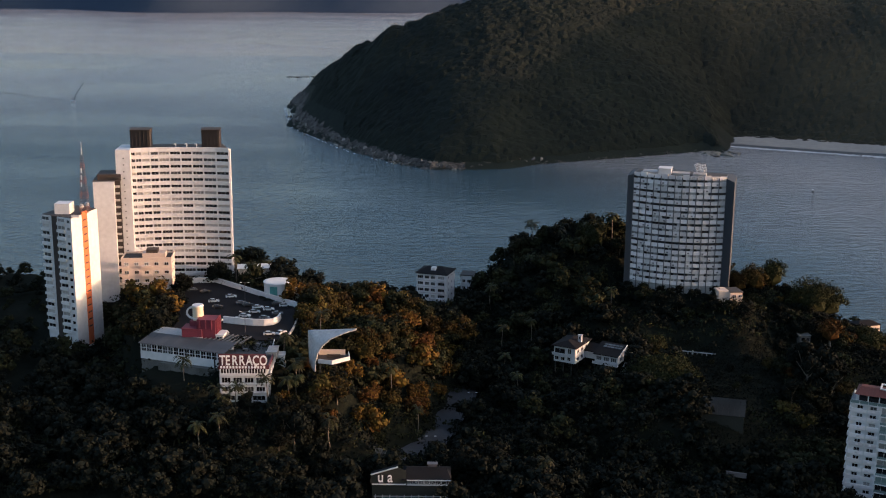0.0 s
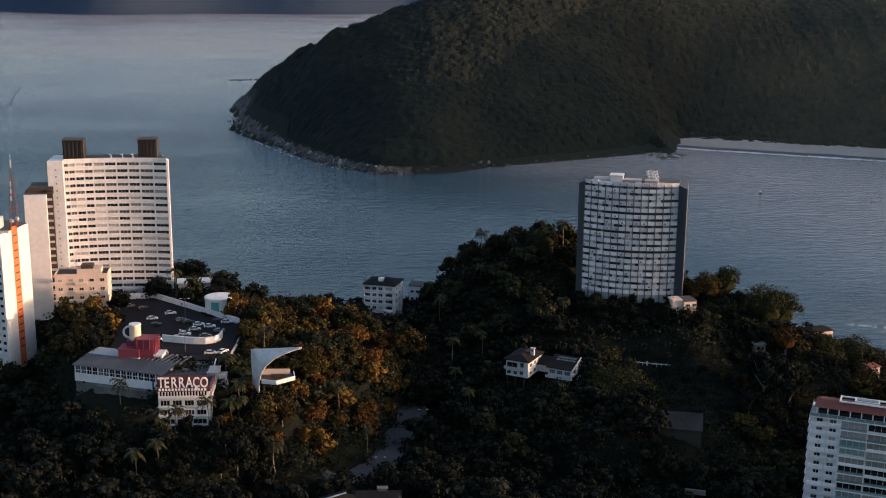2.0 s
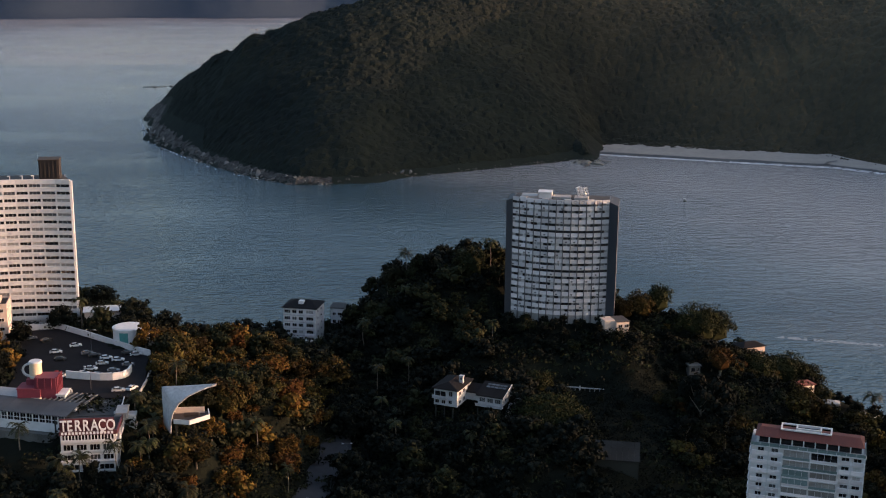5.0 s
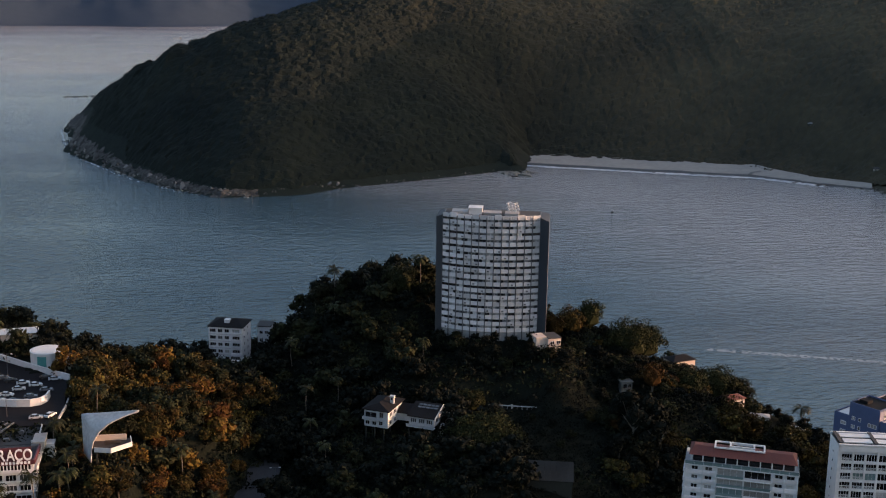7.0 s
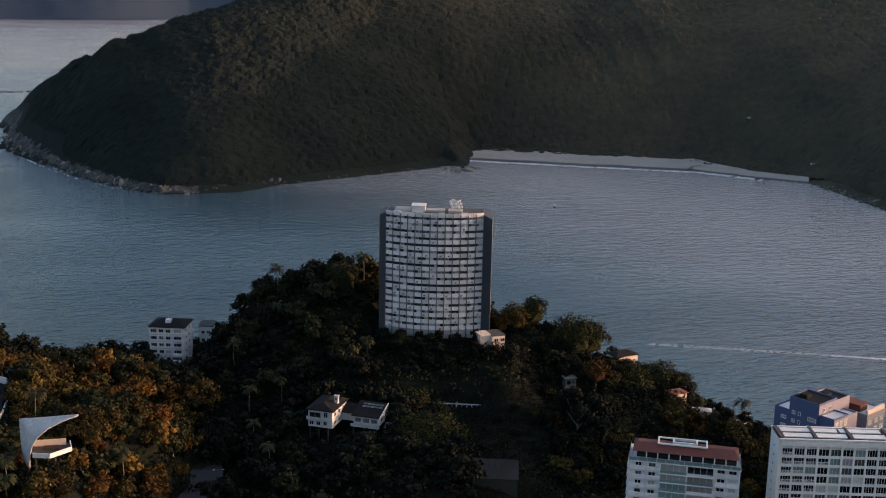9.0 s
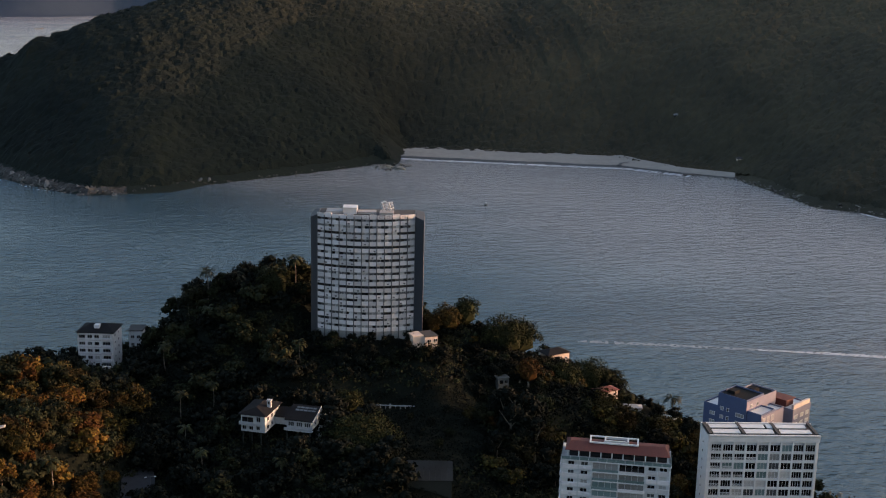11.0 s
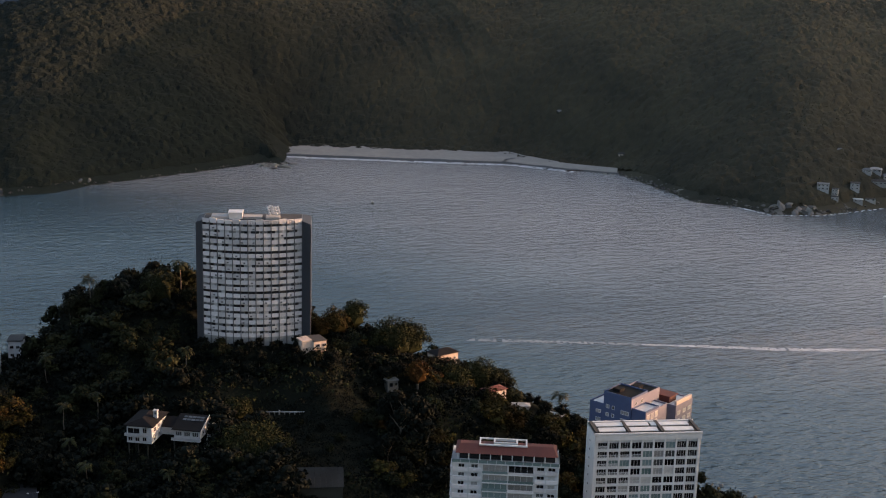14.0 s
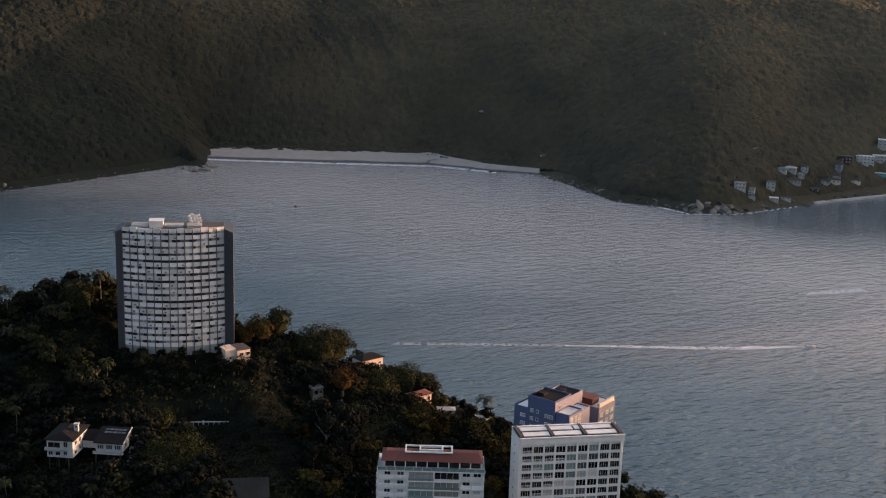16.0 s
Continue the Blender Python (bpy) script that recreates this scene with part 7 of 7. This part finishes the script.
part("wall", boxes((0, 0, -3, 4.4, 3.5, 3.0)), GRIMY, ruin)
part("roof", boxes((-0.3, -0.3, 3.004, 4.7, 3.8, 3.3)), GRIMY, ruin)
window(ruin, pose(0.6, -0.08, 0.7), 1.6, 1.7, 1, PANE_DARK, GRIMY)
window(ruin, pose(2.7, -0.08, 0.9), 1.2, 1.3, 2, PANE_DARK, GRIMY)

# the dark house by the road, with two large letters on its gable
def road_house():
    ob = thing("house", pose(-21.6, 342.3, 26.6), "dark roofed house with white lettering on its front", "house")
    part("wall", boxes((0.6, 0.02, -3, 24.0, 9, 4.0)), MOSSY, ob)
    part("roof", hip_roof(14.0, 9.2, 5.2, 2.0, 0.5, 1.0), BLACK_TILE, ob, "large dark roof").matrix_local = pose(10.2, 0, 0)
    bm = bmesh.new()
    prof = [(0.0, 3.8), (11.0, 3.8), (11.0, 8.0), (8.4, 8.9), (0.4, 6.4)]
    a, b = [bm.verts.new((x, -0.2, z)) for x, z in prof], [bm.verts.new((x, 0.0, z)) for x, z in prof]
    bm.faces.new(a), bm.faces.new(b[::-1])
    for i in range(5):
        k = (i + 1) % 5
        bm.faces.new((a[k], a[i], b[i], b[k]))
    gable = part("sign_gable", bm, MOSSY, ob, "dark gable board")
    text_part("u", 4.8, 0.12, pose(2.3, -0.34, 4.3), LETTER, gable)
    text_part("a", 4.8, 0.12, pose(5.3, -0.34, 4.3), LETTER, gable)
    o = part("verge", boxes((0, -0.3, 0, 8.6, 0.1, 0.28)), PAINT, gable)
    o.matrix_local = pose(0.3, 0, 6.4, 0, -17.4)
    part("gable_roof", boxes((0, 0, 0, 8.6, 2.5, 0.2)), BLACK_TILE, ob).matrix_local = pose(0.3, 0.2, 6.1, 0, -17.4)
    part("sill_beam", boxes((0.6, -0.5, 3.4, 11.0, -0.22, 3.7)), PAINT, ob)
    part("eave_beam", boxes((11.2, -0.75, 4.9, 24.6, -0.52, 5.15)), PAINT, ob)
    part("eave_beam", boxes((11.2, -0.5, 3.3, 24.6, -0.3, 3.55)), PAINT, ob)
    for i in range(5):
        window(ob, pose(11.5 + i * 2.55, -0.08, 3.6), 2.3, 1.2, 3, PANE_MID, PAINT)
    part("roof_box", boxes((17.5, 5.2, 6.8, 20.4, 6.8, 7.7), (17.3, 5.0, 7.7, 20.6, 7.0, 7.9)), MULLION, ob)
    pg = thing("pergola", pose(-20.0, 333.5, 23.0), "weathered pergola of pale beams before a dark house", "pergola")
    for i in range(11):
        part("rafter", boxes((i * 2.2, 0, 3.7, i * 2.2 + 0.15, 8.2, 3.9)), CONCRETE, pg)
    for y in (0.2, 4.0, 7.6):
        part("beam", boxes((-0.4, y, 3.45, 22.6, y + 0.18, 3.69)), CONCRETE, pg)
    for x in (0.0, 7.2, 14.6, 21.8):
        for y in (0.2, 7.6):
            part("post", boxes((x, y, -3, x + 0.18, y + 0.18, 3.44)), CONCRETE, pg)
    part("side_screen", boxes((2.0, 7.9, 0.6, 20.0, 8.0, 3.0)), TEAL, pg, "faded teal screen")


road_house()


# road through the valley
def road_sheet():
    vs, fs = [], []
    n = 30
    p = np.array(ROAD, float)
    d = np.r_[0, np.cumsum(np.hypot(*np.diff(p, axis=0).T))]
    t = np.linspace(0, d[-1], n)
    c = np.stack([np.interp(t, d, p[:, k]) for k in (0, 1)], -1)
    tang = np.gradient(c, axis=0)
    side = np.stack([tang[:, 1], -tang[:, 0]], -1) / np.linalg.norm(tang, axis=1)[:, None]
    rows = [c + side * s for s in (-5.5, -2.0, 2.0, 5.5)]
    z = np.array([float(island_z(x, y)) for x, y in c])
    z = np.convolve(np.pad(z, 4, mode="edge"), np.ones(9) / 9, "valid") + 0.9
    verts = np.concatenate([np.c_[r, z] for r in rows])
    i = (np.arange(3)[:, None] * n + np.arange(n - 1)[None]).ravel()
    return verts, np.stack([i, i + n, i + n + 1, i + 1], -1)


v, f = road_sheet()
tagged(new("road", array_mesh("road", v, f, ROAD_TAR)), "narrow grey asphalt road down the valley", "road", kind="structure")
lamp_post(-3.5, 385.0, 20, 8.5)
lamp_post(11.5, 428.0, 20, 8.5)

shelter = thing("shelter", pose(89.7, 395.2, 30.0, 0, 0, -15), "low house with a faded grey-teal sheet roof among the trees", "house")
part("wall", boxes((0.4, 0.8, -4, 14.6, 8.6, 3.4)), MOSSY, shelter)
for i in range(8):
    bm = bmesh.new()
    v = [bm.verts.new((x, y, z)) for z0 in (0.0, 0.16) for x, y, z in ((i * 1.875, 0, 3.5 + z0), (i * 1.875 + 1.83, 0, 3.5 + z0), (i * 1.875 + 1.83, 9.2, 6.5 + z0), (i * 1.875, 9.2, 6.5 + z0))]
    for f in ((3, 2, 1, 0), (4, 5, 6, 7), (0, 1, 5, 4), (1, 2, 6, 5), (2, 3, 7, 6), (3, 0, 4, 7)):
        bm.faces.new([v[k] for k in f])
    part("roof_sheet", bm, OLD_SHEET, shelter)


# path rail and retaining walls on the slope
rail = thing("path_rail", pose(90.4, 460.2, 34.4, 0, 0, -17.6), "pale concrete rail beside a path on the slope", "rail")
part("beam", boxes((0, 0, 0.8, 18.6, 0.3, 1.15)), OLD_PAINT, rail)
part("end_post", boxes((8.9, -0.15, -1, 9.4, 0.4, 1.6)), CONCRETE, rail)
for i in range(11):
    part("post", boxes((i * 1.83, 0.0, -2, i * 1.83 + 0.2, 0.25, 0.8)), CONCRETE, rail)
wall_run("retaining_wall", [(91, 360), (97, 358)], 26.6, 0.9, 0.3, MULLION, "short grey wall on the slope")


# ---- the village across the bay ----
def village_house(x, y, w, d, h, turn, wall, roof, flat=False, rows=1, label="small pale house on the far shore"):
    z = float(hill_z(np.array([x]), np.array([y]))[0])
    ob = thing("village_house", pose(x, y, z + 0.9, 0, 0, turn), label, "house", "village houses across the bay")
    part("wall", boxes((-w / 2, 0, -7, w / 2, d, h)), wall, ob)
    if flat:
        part("roof", boxes((-w / 2 - 0.3, -0.3, h + 0.004, w / 2 + 0.3, d + 0.3, h + 0.3)), roof, ob)
    else:
        o = part("roof", hip_roof(w, d, h + 0.22, 1.5, 0.5, w * 0.28), roof, ob)
        o.location = (-w / 2, 0, 0)
    n = max(2, int(w / 3.2))
    for r in range(rows):
        for i in range(n):
            window(ob, pose(-w / 2 + (i + 0.5) * w / n - 0.8, -0.08, 1.0 + r * 3.0), 1.6, 1.4, 2, PANE_DARK, PAINT)
    return ob


PALE, GREY = "pale plastered house above the far shore", "grey unfinished concrete house on the far shore"
WORN = mat("worn_pale_plaster", (0.40, 0.39, 0.385), (0.20, 0.195, 0.19), 0.5, 0.85, rand=0.25)
for row in ((684, 892, 10, 8, 5.5, -38, WORN, METAL_ROOF, True, 2, PALE), (688, 880, 6, 6, 3.2, -35, CONCRETE, ROOFING, True, 1, GREY), (692, 886, 5, 5, 6.0, -50, CONCRETE, ROOFING, True, 2, GREY), (719, 893, 8, 8, 6.2, -40, CONCRETE, ROOFING, True, 2, GREY),
            (713, 880, 8, 5, 2.6, -35, WORN, WHITE_ROOF, True, 1, PALE), (728, 882, 9, 4, 2.4, -30, CONCRETE, ROOFING, True, 1, GREY), (752, 901, 13, 8, 3.2, -35, WORN, TILE, False, 1, "white house with a wide dark roof by the shore"),
            (748, 914, 8, 5, 2.6, -50, CONCRETE, METAL_ROOF, False, 1, PALE), (762, 919, 10, 6, 2.8, -50, WORN, CONCRETE, False, 1, PALE), (770, 912, 6, 5, 3.0, -20, CONCRETE, METAL_ROOF, False, 1, GREY), (781, 921, 7, 7, 4.6, -40, WORN, TILE, False, 2, PALE), (772, 894, 9, 6, 2.6, -30, BROWN, ROOFING, False, 1, "brown wooden boathouse by the water"),
            (794, 906, 8, 7, 2.8, -42, WORN, TILE, False, 1, PALE), (806, 908, 12, 7, 3.0, -42, BEIGE, TILE, False, 1, "low beige house with a row of windows"), (815, 914, 7, 5, 2.8, -30, CONCRETE, TILE, False, 1, GREY), (824, 924, 6, 6, 6.4, -60, LILAC, TILE, False, 2, "narrow two-storey lilac house"),
            (833, 908, 9, 6, 2.6, -40, BEIGE, TILE, False, 1, "low beige house near the water"), (840, 931, 10, 8, 6.6, -40, BROWN, ROOFING, True, 2, "brown two-storey house on the slope"),
            (862, 929, 17, 9, 7.6, -40, WORN, WHITE_ROOF, True, 3, "large white three-storey house with rows of windows"), (880, 928, 14, 9, 6.4, -42, WORN, WHITE_ROOF, True, 2, "large white house with a flat roof"),
            (893, 940, 9, 8, 9.0, -45, WORN, WHITE_ROOF, True, 3, "tall white house at the top of the village"), (872, 914, 16, 6, 2.6, -42, TEAL, WHITE_ROOF, True, 1, "long teal boat shed with a pale roof"),
            (741, 943, 5, 4, 2.2, -20, WORN, METAL_ROOF, False, 1, "small white hut in the woods"), (596, 1228, 5, 4, 2.0, -10, MOSSY, METAL_ROOF, False, 1, "small hut on the wooded hillside"), (613, 1118, 6, 5, 2.6, -20, BEIGE, TILE, False, 1, "small beige hut behind the beach")):
    village_house(*row)
quay = thing("quay", pose(800, 884, 0, 0, 0, 6), "low stone quay along the village shore", "quay")
for i in range(8):
    part("quay_block", boxes((-40 + i * 14, -2, -2, -26.1 + i * 14, 4, 1.4)), CONCRETE, quay)

# stone jetty at the end of the beach
jetty = thing("jetty", pose(547, 1109, 0, 0, 0, -7), "low dark jetty at the end of the beach", "jetty")
for i in range(7):
    part("jetty_block", boxes((i * 4.4, -1.2, -1, i * 4.4 + 4.3, 1.2, 0.9 + 0.15 * (i % 2))), ROCK, jetty)
part("jetty_hut", boxes((31.0, -3, -1, 37, 1.5, 2.4), (30.7, -3.3, 2.4, 37.3, 1.8, 2.6)), PAINT, jetty, "small white boat hut")

# ---- boats and their wakes ----
FOAM = mat("sea_foam", (0.62, 0.62, 0.63), (0.30, 0.32, 0.34), 0.6, 0.6, bump=0.05)
WAKE = mat("disturbed_water", (0.27, 0.27, 0.275), (0.14, 0.15, 0.16), 0.25, 0.25)


def hull_bm(ln, beam, depth):
    """A pointed hull along +x."""
    bm = bmesh.new()
    rings = []
    for t in (0, 0.25, 0.55, 0.8, 1.0):
        b = beam / 2 * (1 - max(0, t - 0.45) ** 1.7 * 2.75)
        x = -ln / 2 + ln * t
        b = max(b, 0.03)
        rings.append([bm.verts.new(p) for p in ((x, -b, depth), (x, -b * 0.6, -0.25), (x, b * 0.6, -0.25), (x, b, depth))])
    for p, q in zip(rings[:-1], rings[1:]):
        for j in range(3):
            bm.faces.new((p[j], q[j], q[j + 1], p[j + 1]))
        bm.faces.new((p[3], q[3], q[0], p[0]))
    bm.faces.new(rings[0][::-1]), bm.faces.new(rings[-1])
    bmesh.ops.recalc_face_normals(bm, faces=bm.faces)
    return bm


def motor_boat(x, y, turn, ln, label, cabin=True):
    ob = thing("motor_boat", pose(x, y, 0, 0, 0, turn), label, "boat")
    part("hull", hull_bm(ln, ln * 0.34, ln * 0.13), GRIMY if cabin else PAINT, ob)
    if cabin:
        part("cabin", boxes((-ln * 0.2, -ln * 0.11, ln * 0.13, ln * 0.16, ln * 0.11, ln * 0.25)), CONCRETE, ob)
        part("windscreen", boxes((ln * 0.161, -ln * 0.1, ln * 0.14, ln * 0.18, ln * 0.1, ln * 0.23)), PANE_DARK, ob)
        part("canopy", boxes((-ln * 0.34, -ln * 0.13, ln * 0.252, ln * 0.14, ln * 0.13, ln * 0.27)), CONCRETE, ob)
    else:
        part("engine", boxes((-ln * 0.56, -0.25, 0.1, -ln * 0.48, 0.25, 1.0)), RUBBER, ob)
        part("console", boxes((-0.3, -0.35, 0.3, 0.4, 0.35, 1.3)), PANE_MID, ob)
    return ob


motor_boat(308.3, 995.5, 70, 7.5, "small pale boat with a dark hull at anchor")
motor_boat(459.8, 542.0, -20, 5.5, "small speedboat throwing up white spray", False)
motor_boat(532.5, 632.8, 174, 6.0, "small motor boat trailing a wake", False)
motor_boat(-488.7, 1597.6, -40, 9.0, "dark little boat out at sea", False)


def ragged_strip(line, widths, z, seed, n=80, breaks=0.0):
    """A ragged foam trail along a line of plan points, cut into uneven pieces."""
    rng = np.random.RandomState(seed)
    p = np.array(line, float)
    d = np.r_[0, np.cumsum(np.hypot(*np.diff(p, axis=0).T))]
    t = np.linspace(0, d[-1], n)
    c = np.stack([np.interp(t, d, p[:, k]) for k in (0, 1)], -1)
    tang = np.gradient(c, axis=0)
    side = np.stack([tang[:, 1], -tang[:, 0]], -1) / np.linalg.norm(tang, axis=1)[:, None]
    w = np.interp(t / d[-1], np.linspace(0, 1, len(widths)), widths)
    vs, fs, k = [], [], 0
    for lane in (-1, 0, 1):
        off = lane * w * 0.45 + rng.randn(n) * w * 0.10
        half = w * rng.uniform(0.10, 0.30, n) * (1.3 if lane == 0 else 0.9)
        for i in range(n - 1):
            if rng.rand() < breaks * (0.5 + t[i] / d[-1]):
                continue
            q = [c[i] + side[i] * (off[i] - half[i]), c[i] + side[i] * (off[i] + half[i]), c[i + 1] + side[i + 1] * (off[i + 1] + half[i + 1]), c[i + 1] + side[i + 1] * (off[i + 1] - half[i + 1])]
            vs += [(*a, z) for a in q]
            fs.append((k, k + 1, k + 2, k + 3))
            k += 4
    return np.array(vs), np.array(fs)


for name, line, widths, mtl, seed, n, breaks, label in (
        ("wake", [(458, 542.7), (420, 553), (390, 564), (350, 581), (330, 589)], (2.0, 4.0, 3.6, 3.0, 1.6), FOAM, 1, 110, 0.06, "white foaming wake of a speedboat"),
        ("wake", [(330, 589), (300, 601), (263, 615), (240, 624)], (2.6, 3.4, 3.4), WAKE, 2, 60, 0.3, "fading wake on the calm water"),
        ("wake", [(534.5, 632.6), (556, 630.5), (580, 628)], (2.8, 5.6, 5.0), FOAM, 3, 50, 0.04, "short white wake behind a motor boat"),
        ("wake", [(580, 628), (650, 617), (720, 604)], (4.0, 4.5, 3.0), WAKE, 4, 50, 0.4, "fading wake on the calm water"),
        ("wake", [(-489, 1598), (-560, 1652), (-624, 1706), (-760, 1810)], (1.5, 2.6, 2.6, 2.4), SLATE, 5, 60, 0.3, "thin dark wake far out at sea"),
        ("wake", [(-489, 1598), (-515, 1700), (-550, 1859)], (1.2, 2.2, 2.2), SLATE, 6, 50, 0.4, "thin dark wake far out at sea"),
        ("surf", [(610, 908), (618, 872), (660, 860), (735, 874)], (2.5, 3.5, 2.5), FOAM, 7, 60, 0.35, "thin line of surf at the rocks"),
        ("surf", [(-205, 1557), (-176, 1375), (-118, 1236), (-85, 1174), (-49, 1121), (-15, 1086), (54, 1089)], (2.0, 2.0, 2.0), FOAM, 8, 150, 0.72, "broken surf along the rocky point"),
        ("surf", [(292, 1250), (400, 1200), (508, 1153), (552, 1104)], (7.0, 7.0, 8.0), FOAM, 9, 90, 0.12, "low surf breaking on the beach")):
    v, f = ragged_strip(line, widths, 0.10, seed, n, breaks)
    tagged(new(name, array_mesh(name, v, f, mtl, False)), label, "foam", kind="stuff")

# rubble and scrub on the island's seaward edge
_rng = np.random.RandomState(77)
for x, y in shore_points([(212, 547), (226, 517), (240, 490), (256, 445), (266, 418), (275, 396), (283, 350)], 70, _rng, 2.5):
    s = 0.6 + 1.6 * _rng.rand() ** 2
    z = max(float(island_z(x, y)), 0.0)
    ob = new("boulder", BOULDERS[_rng.randint(6)])
    ob.matrix_world = Matrix.LocRotScale((x, y, z + 0.1 * s), Euler((0, 0, _rng.rand() * 6.28)), (s * 1.3, s, s))
    tagged(ob, "grey boulder on the island's seaward shore", "boulder", "boulders on the island shore")
palm(235.0, 498.5, 1.0, 0, 1.45)
shed = thing("shore_shed", pose(229.5, 499, 2.6, 0, 0, -40), "low white shed by the seaward rocks", "shed")
part("wall", boxes((0, 0, -4, 9, 4, 1.6)), PAINT, shed)
part("roof", boxes((-0.4, -0.4, 1.604, 9.4, 4.4, 1.9)), WHITE_ROOF, shed)
part("terrace", boxes((-8, -3, -4, -0.05, 3, 0.5)), CONCRETE, shed)
